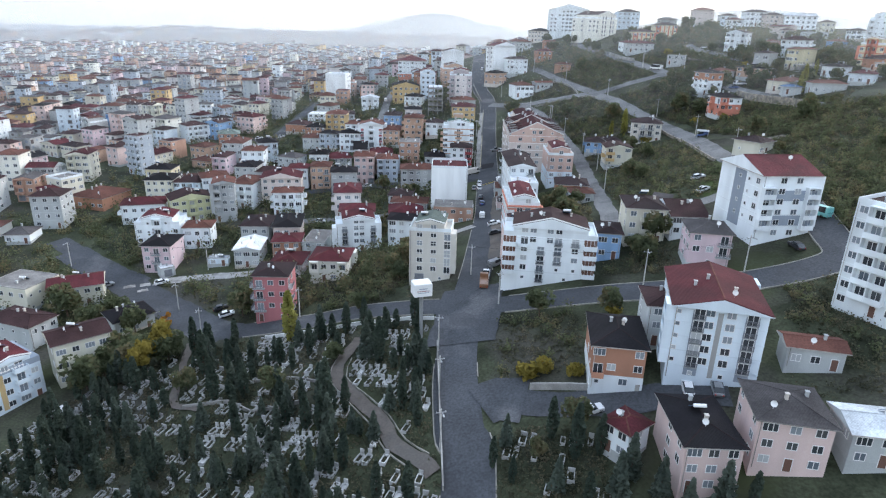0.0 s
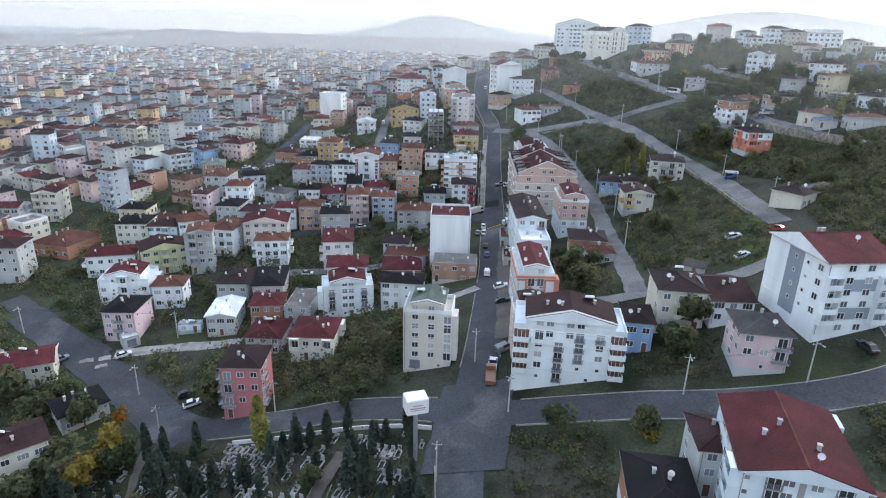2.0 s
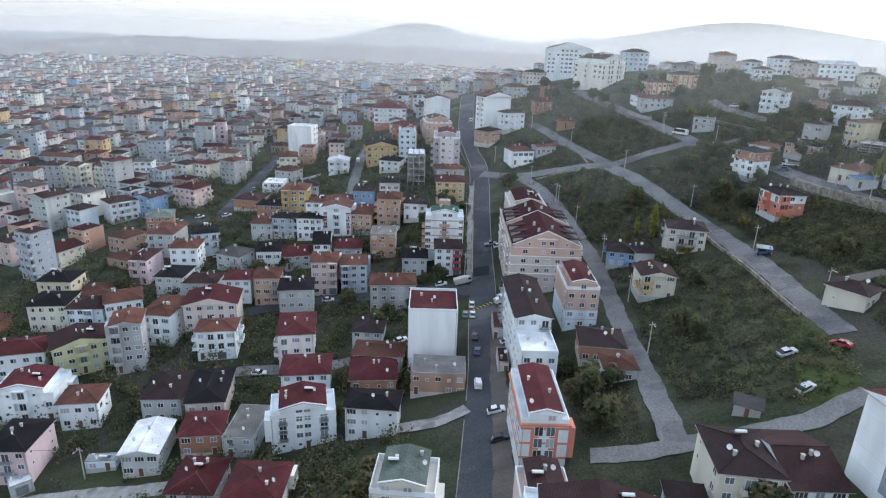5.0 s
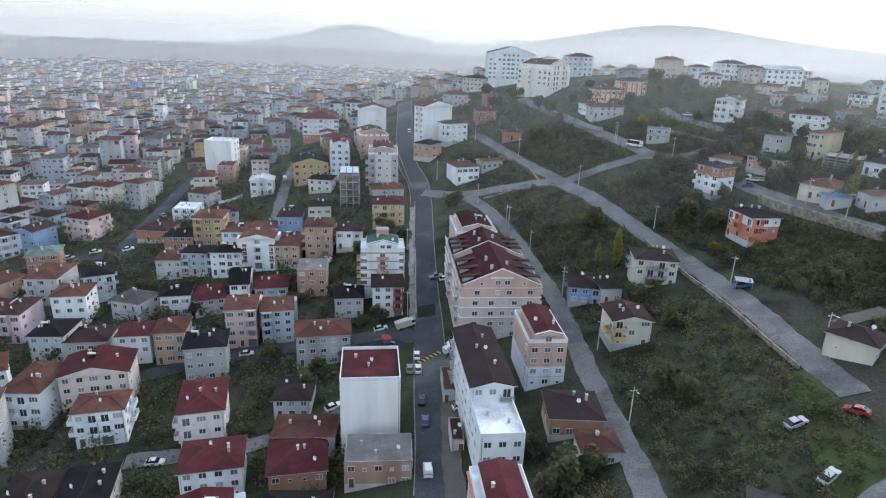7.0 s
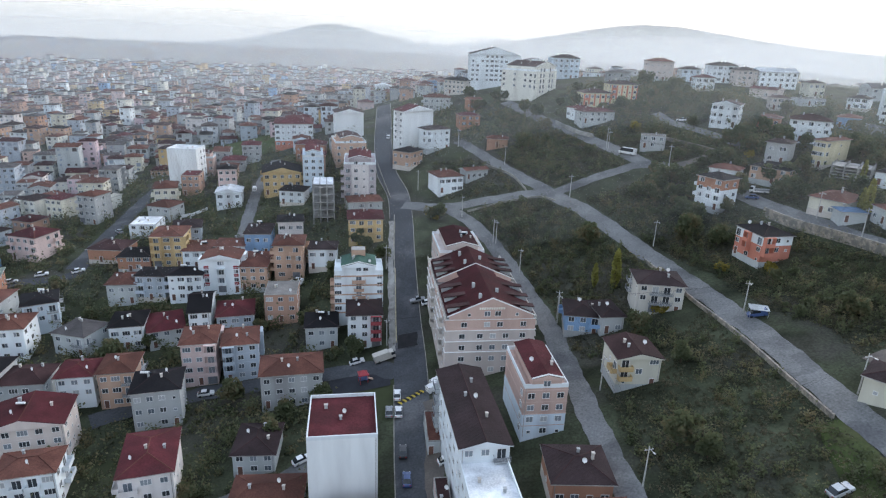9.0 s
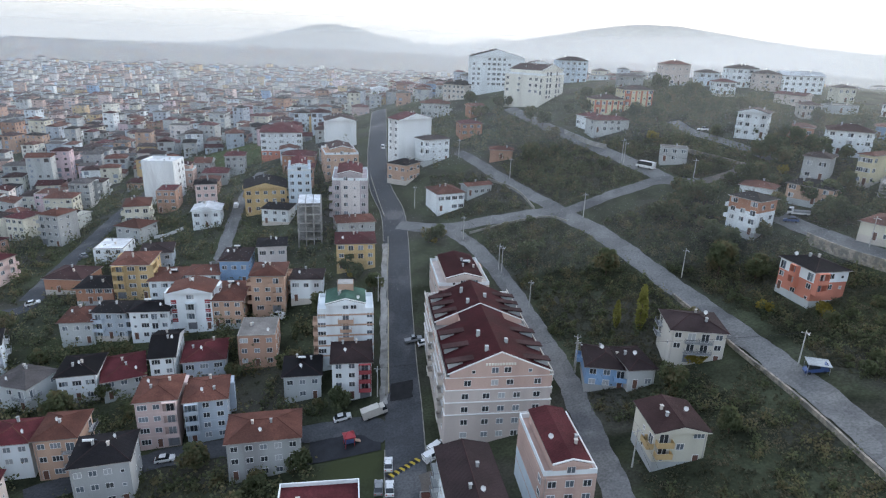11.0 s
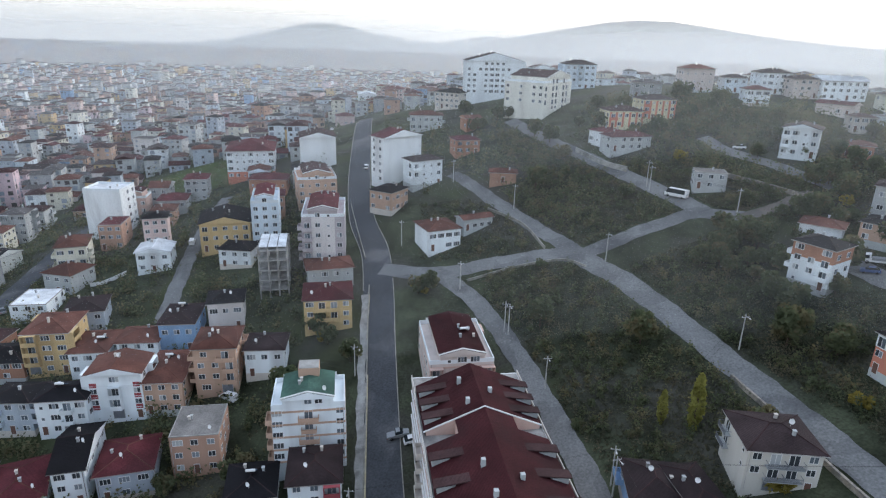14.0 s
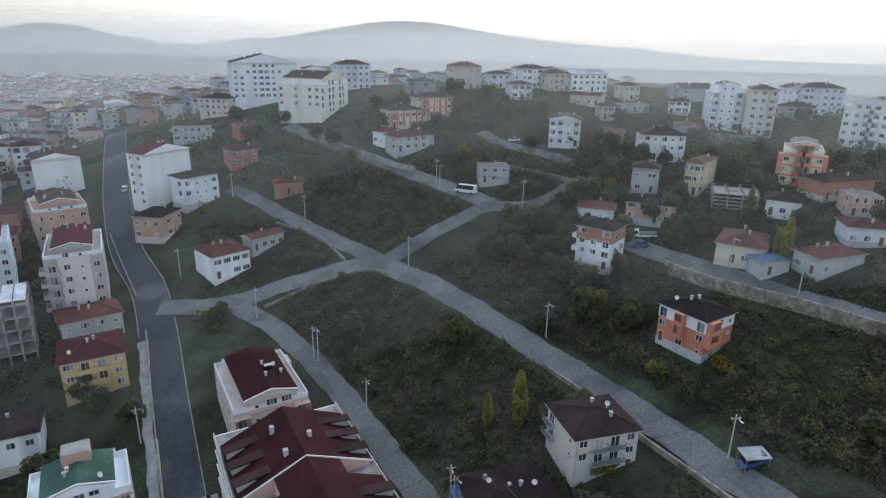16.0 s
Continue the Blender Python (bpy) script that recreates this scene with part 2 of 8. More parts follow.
ASPHALT = road_mat("worn_asphalt", (0.070, 0.074, 0.081), (0.128, 0.128, 0.132), (0.046, 0.046, 0.050))
ASPHALT2 = road_mat("patched_pale_asphalt", (0.178, 0.178, 0.175), (0.095, 0.095, 0.098), (0.070, 0.070, 0.073))
FRESH = mat("fresh_black_asphalt", (0.022, 0.022, 0.024), 0.9, 0.25, 0.6, 3.0, 0.01)
DIRTROAD = mat("gravel_and_dust", (0.135, 0.115, 0.10), 0.95, 0.25, 0.3, 3.0, 0.02, second=(0.11, 0.10, 0.09), amount=0.4)
CONCRETE = mat("raw_concrete", (0.34, 0.33, 0.31), 0.9, 0.25, 0.5, 5.0, 0.015, second=(0.20, 0.19, 0.18), amount=0.35)
KERB = mat("kerb_stone", (0.30, 0.285, 0.25), 0.9, 0.35, 0.5, 5.0, 0.01)
STONE = mat("rubble_stone_wall", (0.33, 0.29, 0.24), 0.95, 0.35, 1.4, 6.0, 0.05, second=(0.18, 0.17, 0.15), amount=0.5)
METAL = mat("galvanised_steel", (0.42, 0.43, 0.44), 0.5, 0.1, 1.0, 8.0, 0.0, 0.6)
POLE = mat("pole_concrete", (0.45, 0.44, 0.42), 0.85, 0.15, 1.0, 8.0, 0.0)
WIRE = mat("dark_cable", (0.02, 0.02, 0.02), 0.6, 0.1, 1.0, 8.0, 0.0)
BARK = mat("bark", (0.11, 0.08, 0.06), 0.95, 0.3, 2.0, 8.0, 0.02)
MARBLE = mat("grave_marble", (0.50, 0.50, 0.49), 0.6, 0.2, 0.8, 6.0, 0.0, 0.0, 0.2)
LEAF_CYP = leaf_mat("cypress_foliage", (0.036, 0.056, 0.044), (0.098, 0.126, 0.094))
LEAF_DARK = leaf_mat("dark_pine_foliage", (0.072, 0.096, 0.080), (0.165, 0.200, 0.160))
LEAF_GREEN = leaf_mat("autumn_green_foliage", (0.062, 0.083, 0.045), (0.130, 0.146, 0.078), (0.195, 0.166, 0.092))
LEAF_YELLOW = leaf_mat("yellow_foliage", (0.19, 0.155, 0.035), (0.36, 0.29, 0.07))
LEAF_ORANGE = leaf_mat("rust_foliage", (0.30, 0.13, 0.02), (0.42, 0.22, 0.04))
SCRUB = leaf_mat("scrub_foliage", (0.047, 0.053, 0.035), (0.102, 0.101, 0.064), (0.170, 0.145, 0.098))


def ground_mat():
    """Autumn grass, dry weeds, dark scrub and bare soil in patches."""
    m = mat("autumn_grass_and_soil", (0.052, 0.059, 0.036), 0.95, 0.6, 0.10, 1.9, 0.10, second=(0.062, 0.060, 0.048), amount=0.42, spec=0.1, grit=0.75)
    n, l = m.node_tree.nodes, m.node_tree.links
    b = n["Principled BSDF"]
    old = b.inputs["Base Color"].links[0].from_socket
    geo, nz, edge, mx = n.new("ShaderNodeNewGeometry"), n.new("ShaderNodeTexNoise"), n.new("ShaderNodeMapRange"), n.new("ShaderNodeMix")
    nz.inputs["Scale"].default_value, nz.inputs["Detail"].default_value = 0.035, 8
    edge.inputs["From Min"].default_value, edge.inputs["From Max"].default_value = 0.55, 0.66
    mx.data_type = "RGBA"
    mx.inputs["B"].default_value = (0.050, 0.058, 0.028, 1)
    l.new(geo.outputs["Position"], nz.inputs["Vector"])
    l.new(nz.outputs["Fac"], edge.inputs["Value"])
    l.new(edge.outputs[0], mx.inputs["Factor"])
    l.new(old, mx.inputs["A"])
    l.new(mx.outputs["Result"], b.inputs["Base Color"])
    return m


GROUND = ground_mat()
MEADOW = mat("meadow_grass", (0.060, 0.082, 0.028), 0.95, 0.4, 0.12, 1.6, 0.05, second=(0.09, 0.09, 0.045), amount=0.3, spec=0.1)
SOIL = mat("cemetery_soil", (0.050, 0.050, 0.034), 0.95, 0.4, 0.15, 1.5, 0.08, second=(0.085, 0.078, 0.060), amount=0.4, spec=0.1)

# ---- the land ----
GRID = np.array([
    -38.5, -35.2, -29.7, -18.9, -7.2, 5, 16.6, 26.5, 35.2,
    -29.5, -27.3, -23.2, -10.9, 2.7, 14.6, 24.8, 33.8, 41.4,
    -20.4, -19.5, -19.4, -9.2, 6.5, 21.6, 31.9, 40.4, 46.7,
    -13.5, -13, -13.1, -9.4, 4.6, 22.4, 36.4, 45.9, 51.7,
    -8.4, -8.1, -8, -5.5, 6.6, 23.3, 40.1, 48.7, 54.7,
    -5.4, -2.4, 3.4, 9.8, 19.2, 35.2, 47.9, 51.6, 56.4,
    -3.8, 0.3, 9.2, 20.1, 31.4, 47.4, 58.2, 60.2, 61.2,
    -3.4, 1.2, 13.5, 28.9, 43, 56.8, 64.3, 64.7, 63.8,
    -2.1, 4.3, 15.9, 30.3, 46.7, 57.8, 61.4, 60.9, 59.3,
    -0.3, 5.1, 13.2, 25.6, 39.8, 48.8, 52, 51.6, 50,
])
GX0, GY0, GSTEP, GNX, GNY = -200.0, 60.0, 60.0, 9, 10
GRID = GRID.reshape(GNY, GNX)


def cubic(t):
    return np.stack([(-t + 2 * t * t - t ** 3) / 2, (2 - 5 * t * t + 3 * t ** 3) / 2, (t + 4 * t * t - 3 * t ** 3) / 2, (-t * t + t ** 3) / 2], -1)


def ground_many(x, y):
    """Height of the land: a hillside that climbs to the east, a town in the valley, hills far off."""
    x, y = np.asarray(x, float), np.asarray(y, float)
    u = np.clip((x - GX0) / GSTEP, 0, GNX - 1 - 1e-6)
    v = np.clip((y - GY0) / GSTEP, 0, GNY - 1 - 1e-6)
    i, j = np.floor(u).astype(int), np.floor(v).astype(int)
    wu, wv = cubic(u - i), cubic(v - j)
    z = np.zeros_like(x)
    for a in range(4):
        for b in range(4):
            z += wu[..., a] * wv[..., b] * GRID[np.clip(j + b - 1, 0, GNY - 1), np.clip(i + a - 1, 0, GNX - 1)]
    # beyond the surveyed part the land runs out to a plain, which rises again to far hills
    out = np.maximum.reduce([GX0 - x, x - (GX0 + GSTEP * (GNX - 1)), GY0 - y, y - (GY0 + GSTEP * (GNY - 1)), np.zeros_like(x)])
    k = np.clip(out / 500, 0, 1)
    k = k * k * (3 - 2 * k)
    plain = -6 + 6 * np.sin(x / 310 + 1) * np.sin(y / 420)
    z = z * (1 - k) + plain * k
    z += 180 * np.exp(-((x + 240) / 420) ** 2 - ((y - 4150) / 420) ** 2)
    z += 275 * np.exp(-((x - 1660) / 820) ** 2 - ((y - 4200) / 450) ** 2)
    z += 110 * np.exp(-((x - 2900) / 800) ** 2 - ((y - 3700) / 500) ** 2)
    z += 30 * np.exp(-((x + 1000) / 500) ** 2 - ((y - 2300) / 350) ** 2)
    z += 30 * np.exp(-((x + 100) / 420) ** 2 - ((y - 2300) / 300) ** 2)
    return z


GROWS = [[float(v) for v in row] for row in GRID]


def weights(t):
    return (-t + 2 * t * t - t ** 3) / 2, (2 - 5 * t * t + 3 * t ** 3) / 2, (t + 4 * t * t - 3 * t ** 3) / 2, (-t * t + t ** 3) / 2


def ground(x, y):
    """Height of the land at one place."""
    if not (GX0 < x < GX0 + GSTEP * (GNX - 1) and GY0 < y < GY0 + GSTEP * (GNY - 1)):
        return float(ground_many(np.array([x]), np.array([y]))[0])
    u, v = (x - GX0) / GSTEP, (y - GY0) / GSTEP
    i, j = int(u), int(v)
    wu, wv = weights(u - i), weights(v - j)
    z = 0.0
    for b in range(4):
        row = GROWS[min(max(j + b - 1, 0), GNY - 1)]
        z += wv[b] * sum(wu[a] * row[min(max(i + a - 1, 0), GNX - 1)] for a in range(4))
    return z


def from_arrays(name, verts, faces, material, kind="", label="", category="", mats=None, midx=None, smooth=False):
    me = bpy.data.meshes.new(name)
    me.from_pydata(verts, [], faces)
    for m in (mats or [material]):
        me.materials.append(m)
    if midx is not None:
        me.polygons.foreach_set("material_index", midx)
    if smooth:
        me.polygons.foreach_set("use_smooth", [True] * len(me.polygons))
    me.update()
    return tagged(new(name, me), label, category, "", kind)


def axis(fine0, fine1, step, far0, far1, grow=1.16):
    a = list(np.arange(fine0, fine1 + 0.1, step))
    s, v = step, fine1
    while v < far1:
        s *= grow
        v += s
        a.append(min(v, far1))
    s, v = step, fine0
    while v > far0:
        s *= grow
        v -= s
        a.insert(0, max(v, far0))
    return np.array(a)


gx, gy = axis(-200, 280, 3.0, -4700, 4700), axis(0, 600, 3.0, -600, 4780)
XX, YY = np.meshgrid(gx, gy)
ZZ = ground_many(XX, YY)
gv = np.stack([XX.ravel(), YY.ravel(), ZZ.ravel()], 1).tolist()
nxg = len(gx)
gf = [(j * nxg + i, j * nxg + i + 1, (j + 1) * nxg + i + 1, (j + 1) * nxg + i) for j in range(len(gy) - 1) for i in range(nxg - 1)]
from_arrays("ground", gv, gf, GROUND, "structure", "hillside of autumn grass, dry weeds and bare soil", "ground", smooth=True)


def densify(pts, step=2.0):
    """A smooth line through the given bends."""
    p = [Vector(q) for q in pts]
    p = [p[0] * 2 - p[1]] + p + [p[-1] * 2 - p[-2]]
    out = []
    for i in range(1, len(p) - 2):
        n = max(2, int((p[i + 1] - p[i]).length / step))
        for k in range(n):
            t = k / n
            a, b, c, d = p[i - 1], p[i], p[i + 1], p[i + 2]
            out.append(0.5 * ((2 * b) + (c - a) * t + (2 * a - 5 * b + 4 * c - d) * t * t + (3 * b - a - 3 * c + d) * t ** 3))
    out.append(p[-2])
    return out


ROADS = []
KERBED = []


def road(name, pts, width, material=ASPHALT, lift=0.14, label="worn grey asphalt street", kerbs=True, z=None):
    if material is DIRTROAD:
        label = "trodden path of gravel and dust"
    elif material is CONCRETE:
        label = "pale concrete lane between the houses"
    line = densify([(a, b) for a, b in pts])
    lift += 0.006 * len(ROADS)
    ROADS.append((line, width))
    verts, faces, n = [], [], 5
    sides = []
    for i, p in enumerate(line):
        d = (line[min(i + 1, len(line) - 1)] - line[max(i - 1, 0)]).normalized()
        s = Vector((d.y, -d.x))
        sides.append(s)
        for k in range(n):
            wobble = 0.0 if kerbs or 0 < k < n - 1 else 0.35 * math.sin(i * 0.9 + k) + 0.3 * math.sin(i * 2.3 + 2 * k + len(name))
            q = p + s * ((width + wobble) * (k / (n - 1) - 0.5))
            verts.append((q.x, q.y, ground(q.x, q.y)))
    zs = np.array([v[2] for v in verts]).reshape(-1, n)
    mean = zs.mean(1, keepdims=True)
    zs = np.maximum(mean * 0.0 + zs, zs) + lift
    verts = [(v[0], v[1], float(h)) for v, h in zip(verts, zs.ravel())]
    for i in range(len(line) - 1):
        for k in range(n - 1):
            a = i * n + k
            faces.append((a, a + 1, a + n + 1, a + n))
    me = bpy.data.meshes.new(name)
    me.from_pydata(verts, [], faces)
    me.materials.append(material)
    ob = tagged(new(name, me), label, "road", "", "structure")
    if kerbs:
        KERBED.append((ob, line, sides, width, lift))
    return ob


road("main_street", [(2.0, 20.0), (6.0, 90.9), (4.2, 104.4), (3.0, 121.9), (4.2, 141.9), (7.9, 174.3), (11.0, 220.2), (11.6, 245.8), (12.5, 280.7), (12.5, 303.9), (12.8, 337.9), (13.3, 360.8), (12.7, 383.3), (8.5, 408.3), (7.3, 443.3), (8.0, 482.7), (10.0, 601.7)], 8.5, ASPHALT)
road("cross_road", [(-57.1, 153.5), (-44.9, 153.0), (-33.0, 152.8), (-21.5, 153.4), (-7.0, 150.5), (8.1, 145.1), (22.0, 142.6), (36.5, 140.4), (50.1, 137.8), (64.6, 136.8), (77.5, 138.1), (84.9, 141.6), (86.7, 149.9), (88.3, 159.5), (89.6, 168.7)], 7.5, ASPHALT)
road("left_junction_road", [(-130.7, 204.0), (-113.7, 193.5), (-97.8, 183.3), (-77.0, 168.5), (-63.6, 157.0), (-56.0, 152.8)], 10.5, ASPHALT, kerbs=False)
road("valley_road", [(-140.5, 211.8), (-116.4, 197.0), (-96.9, 186.7)], 7, ASPHALT, kerbs=False)
road("concrete_lane", [(-93.5, 187.2), (-84.0, 189.8), (-75.8, 190.8), (-59.4, 191.8)], 4.2, CONCRETE, kerbs=False)
road("south_side_road", [(7.9, 112.2), (18.8, 107.7), (30.0, 105.6), (39.3, 105.9), (49.0, 104.8)], 6, ASPHALT, kerbs=False)
road("hill_lane", [(45.1, 181.7), (46.5, 204.1), (47.9, 232.6), (49.7, 263.4), (50.3, 287.4), (46.9, 319.2), (41.2, 343.2), (32.9, 361.2), (20.3, 368.9)], 5, ASPHALT2, kerbs=False)
road("lane_end", [(29.5, 183.4), (36.5, 182.3), (45.3, 182.2), (66.2, 182.6), (74.9, 185.1), (82.4, 187.7)], 4.5, ASPHALT2, kerbs=False)
road("diagonal_road", [(14.4, 372.7), (31.1, 365.4), (48.0, 364.2), (65.8, 359.8), (73.7, 349.2), (79.5, 335.3), (84.8, 316.0), (88.9, 294.6), (90.6, 275.7), (90.8, 259.5), (91.0, 248.2), (89.2, 209.3)], 6, ASPHALT2, kerbs=False)
road("hub_road_west", [(70.8, 357.8), (62.5, 377.8), (54.4, 399.9), (48.3, 418.1), (43.3, 429.9)], 5, ASPHALT2, kerbs=False)
road("hub_road_east", [(72.4, 356.9), (86.3, 359.8), (98.2, 361.4), (107.0, 361.9), (116.7, 354.6)], 5.5, ASPHALT2, kerbs=False)
road("upper_road", [(108.9, 361.8), (104.1, 376.1), (97.9, 392.9), (91.0, 412.6), (83.1, 435.8), (73.7, 469.4)], 6, ASPHALT2, kerbs=False)
road("wall_road", [(126.2, 326.1), (128.7, 317.3), (131.7, 307.0), (134.7, 296.4), (136.9, 283.7), (139.5, 273.1), (140.7, 266.4)], 6, ASPHALT2, kerbs=False)
road("top_road", [(131.9, 409.4), (133.3, 395.6), (139.2, 382.9), (143.0, 372.0), (146.6, 358.9)], 5, ASPHALT2, kerbs=False)
road("dirt_spur", [(114.8, 354.0), (126.5, 355.6), (139.8, 358.9)], 4, DIRTROAD, kerbs=False)
road("track_east", [(101.7, 232.9), (113.6, 234.0)], 4, DIRTROAD, kerbs=False)
road("valley_street", [(-101.9, 348.4), (-101.5, 366.1), (-101.4, 394.2), (-102.3, 433.6), (-99.8, 464.2)], 7, ASPHALT, kerbs=False)
road("valley_lane", [(-46.6, 361.3), (-48.1, 384.5), (-49.3, 409.6), (-48.9, 436.5), (-46.9, 452.8)], 5, ASPHALT2, kerbs=False)
road("playground_street", [(9.3, 275.9), (1.0, 281.6), (-20.9, 281.5), (-39.0, 280.1), (-46.7, 277.7), (-61.0, 272.5), (-66.2, 269.9)], 6, ASPHALT, kerbs=False)
road("parking_street", [(-101.8, 355.2), (-101.5, 343.3), (-119.9, 340.2), (-133.8, 335.6)], 5, ASPHALT, kerbs=False)
road("back_street", [(-58.6, 235.3), (-49.0, 236.3), (-31.5, 238.0), (-16.4, 243.5), (-11.4, 247.9)], 5, ASPHALT2, kerbs=False)
road("yard_lane", [(-9.7, 204.4), (-1.2, 204.7), (6.5, 207.9)], 4, CONCRETE, kerbs=False)
road("junction_apron", [(3.8, 129.8), (5.0, 141.6), (6.4, 156.0)], 15, ASPHALT, kerbs=False)
road("side_apron", [(7.9, 109.2), (11.0, 110.3), (15.9, 109.3)], 11, ASPHALT, kerbs=False)
road("street_verge", [(12.4, 172.8), (13.6, 196.0), (14.5, 223.4), (16.7, 258.1), (16.4, 260.4)], 4, DIRTROAD, kerbs=False)
road("cemetery_path", [(-19.5, 139.5), (-21.8, 131.0), (-21.5, 124.0), (-14.8, 114.9), (-10.7, 109.6), (-6.7, 102.6), (-1.9, 98.2), (0.4, 95.4)], 2.8, DIRTROAD, kerbs=False)
road("cemetery_walk", [(-65.2, 149.9), (-61.0, 136.1), (-58.3, 127.0), (-55.9, 122.5), (-50.0, 120.4)], 1.8, DIRTROAD, kerbs=False)
road("street_footway", [(8.1, 287.0), (8.3, 303.9), (8.6, 330.0), (9.2, 346.0), (9.6, 360.8)], 2.0, CONCRETE, kerbs=False)
road("worn_patch", [(-101.0, 183.0), (-99.4, 183.8), (-98.0, 184.6)], 1.7, CONCRETE, kerbs=False)
road("worn_patch", [(-96.6, 184.6), (-95.2, 185.3), (-93.9, 186.0)], 2.0, CONCRETE, kerbs=False)
road("worn_patch", [(-95.5, 181.0), (-94.2, 181.7), (-93.0, 182.6)], 1.5, CONCRETE, kerbs=False)
road("asphalt_patch", [(12.4, 287.5), (12.5, 290.7), (12.6, 294.3)], 5.5, FRESH, kerbs=False)


def lay_kerbs():
    """Kerb stones along both edges, left out where another road joins."""
    for ob, line, sides, width, lift in KERBED:
        for side in (-1, 1):
            run, runs = [], []
            for p, s in zip(line, sides):
                q = p + s * side * (width / 2 + 0.1)
                joined = any(other is not line and any((r - q).length_squared < (w2 / 2 + 0.4) ** 2 for r in other) for other, w2 in ROADS)
                if joined:
                    runs.append(run)
                    run = []
                else:
                    run.append((p, s))
            runs.append(run)
            for run in runs:
                if len(run) < 3:
                    continue
                kv, kf = [], []
                for p, s in run:
                    base = ground(*(p + s * side * width / 2))
                    for off, h in ((width / 2 - 0.02, -0.2), (width / 2 - 0.02, 0.13), (width / 2 + 0.2, 0.13), (width / 2 + 0.2, -0.3)):
                        q = p + s * side * off
                        kv.append((q.x, q.y, base + lift + h))
                for i in range(len(run) - 1):
                    for k in range(3):
                        a = i * 4 + k
                        kf.append((a, a + 1, a + 5, a + 4))
                km = bpy.data.meshes.new("kerb")
                km.from_pydata(kv, [], kf)
                km.materials.append(KERB)
                new("kerb", km).parent = ob


lay_kerbs()


def kerb_wall(pts):
    """A low painted wall between the footway and the street."""
    line = densify(pts)
    kv, kf = [], []
    for i, p in enumerate(line):
        d = (line[min(i + 1, len(line) - 1)] - line[max(i - 1, 0)]).normalized()
        s = Vector((d.y, -d.x))
        base = ground(p.x, p.y)
        for off, hh in ((-0.16, -0.2), (-0.16, 0.62), (-0.12, 0.66), (0.12, 0.66), (0.16, 0.62), (0.16, -0.2)):
            kv.append((p.x + s.x * off, p.y + s.y * off, base + hh))
    for i in range(len(line) - 1):
        for k in range(6):
            a, b = i * 6 + k, i * 6 + (k + 1) % 6
            kf.append((a, b, b + 6, a + 6))
    e = (len(line) - 1) * 6
    kf += [tuple(range(5, -1, -1)), tuple(range(e, e + 6))]
    from_arrays("kerb_wall", kv, kf, KERBPAINT, "structure", "low wall with faded yellow paint beside the street", "kerb")


KERBPAINT = mat("faded_yellow_paint", (0.50, 0.44, 0.29), 0.85, 0.3, 0.8, 6.0, 0.01, second=(0.36, 0.33, 0.27), amount=0.4)
kerb_wall([(9.25, 291.0), (9.4, 300.0), (9.7, 315.0), (10.0, 329.5)])
kerb_wall([(10.0, 342.0), (10.3, 350.0), (10.7, 360.0)])


# ---- building blocks ----
def part(name, bm, material, parent, label="", mats=None):
    me = bpy.data.meshes.new(name)
    bm.to_mesh(me)
    bm.free()
    for m in (mats or [material]):
        me.materials.append(m)
    ob = new(name, me)
    ob.parent = parent
    return tagged(ob, label)


def box(bm, x0, y0, z0, x1, y1, z1, mi=0):
    v = [bm.verts.new(c) for c in ((x0, y0, z0), (x1, y0, z0), (x1, y1, z0), (x0, y1, z0), (x0, y0, z1), (x1, y0, z1), (x1, y1, z1), (x0, y1, z1))]
    for f in ((3, 2, 1, 0), (4, 5, 6, 7), (0, 1, 5, 4), (1, 2, 6, 5), (2, 3, 7, 6), (3, 0, 4, 7)):
        bm.faces.new([v[i] for i in f]).material_index = mi
    return v


def window_mesh(name, w, h, mull=1, balcony_door=False):
    """A frame with mullions round recessed panes; it hangs on the wall plane y = 0 and faces -y."""
    bm = bmesh.new()
    f, d = 0.08, 0.07
    n = mull + 1
    pane = (w - f * (n + 1)) / n
    xs, filled = [-w / 2], []
    for k in range(n):
        xs += [xs[-1] + f, xs[-1] + f + pane]
    xs.append(w / 2)
    zs = [0, f, h - f, h]
    front = [[bm.verts.new((x, -d, z)) for x in xs] for z in zs]
    for j in range(3):
        for i in range(len(xs) - 1):
            q = (front[j][i], front[j][i + 1], front[j + 1][i + 1], front[j + 1][i])
            if j == 1 and i % 2 == 1:
                back = [bm.verts.new((v.co.x, -0.02, v.co.z)) for v in q]
                for a in range(4):
                    bm.faces.new((q[a], q[(a + 1) % 4], back[(a + 1) % 4], back[a]))
                bm.faces.new(back).material_index = 1
            else:
                bm.faces.new(q)
    ring = front[0] + [r[-1] for r in front[1:]] + front[-1][-2::-1] + [r[0] for r in front[-2:0:-1]]
    rear = [bm.verts.new((v.co.x, 0.02, v.co.z)) for v in ring]
    for a in range(len(ring)):
        bm.faces.new((ring[a], rear[a], rear[(a + 1) % len(ring)], ring[(a + 1) % len(ring)]))
    bmesh.ops.recalc_face_normals(bm, faces=bm.faces)
    me = bpy.data.meshes.new(name)
    bm.to_mesh(me)
    bm.free()
    me.materials.append(PVC)
    me.materials.append(GLASS)
    return me


WIN = {"s": window_mesh("window_small", 0.8, 0.8, 0), "m": window_mesh("window_double", 1.5, 1.35, 1), "w": window_mesh("window_wide", 2.1, 1.4, 2), "t": window_mesh("window_tall", 1.7, 2.1, 1)}



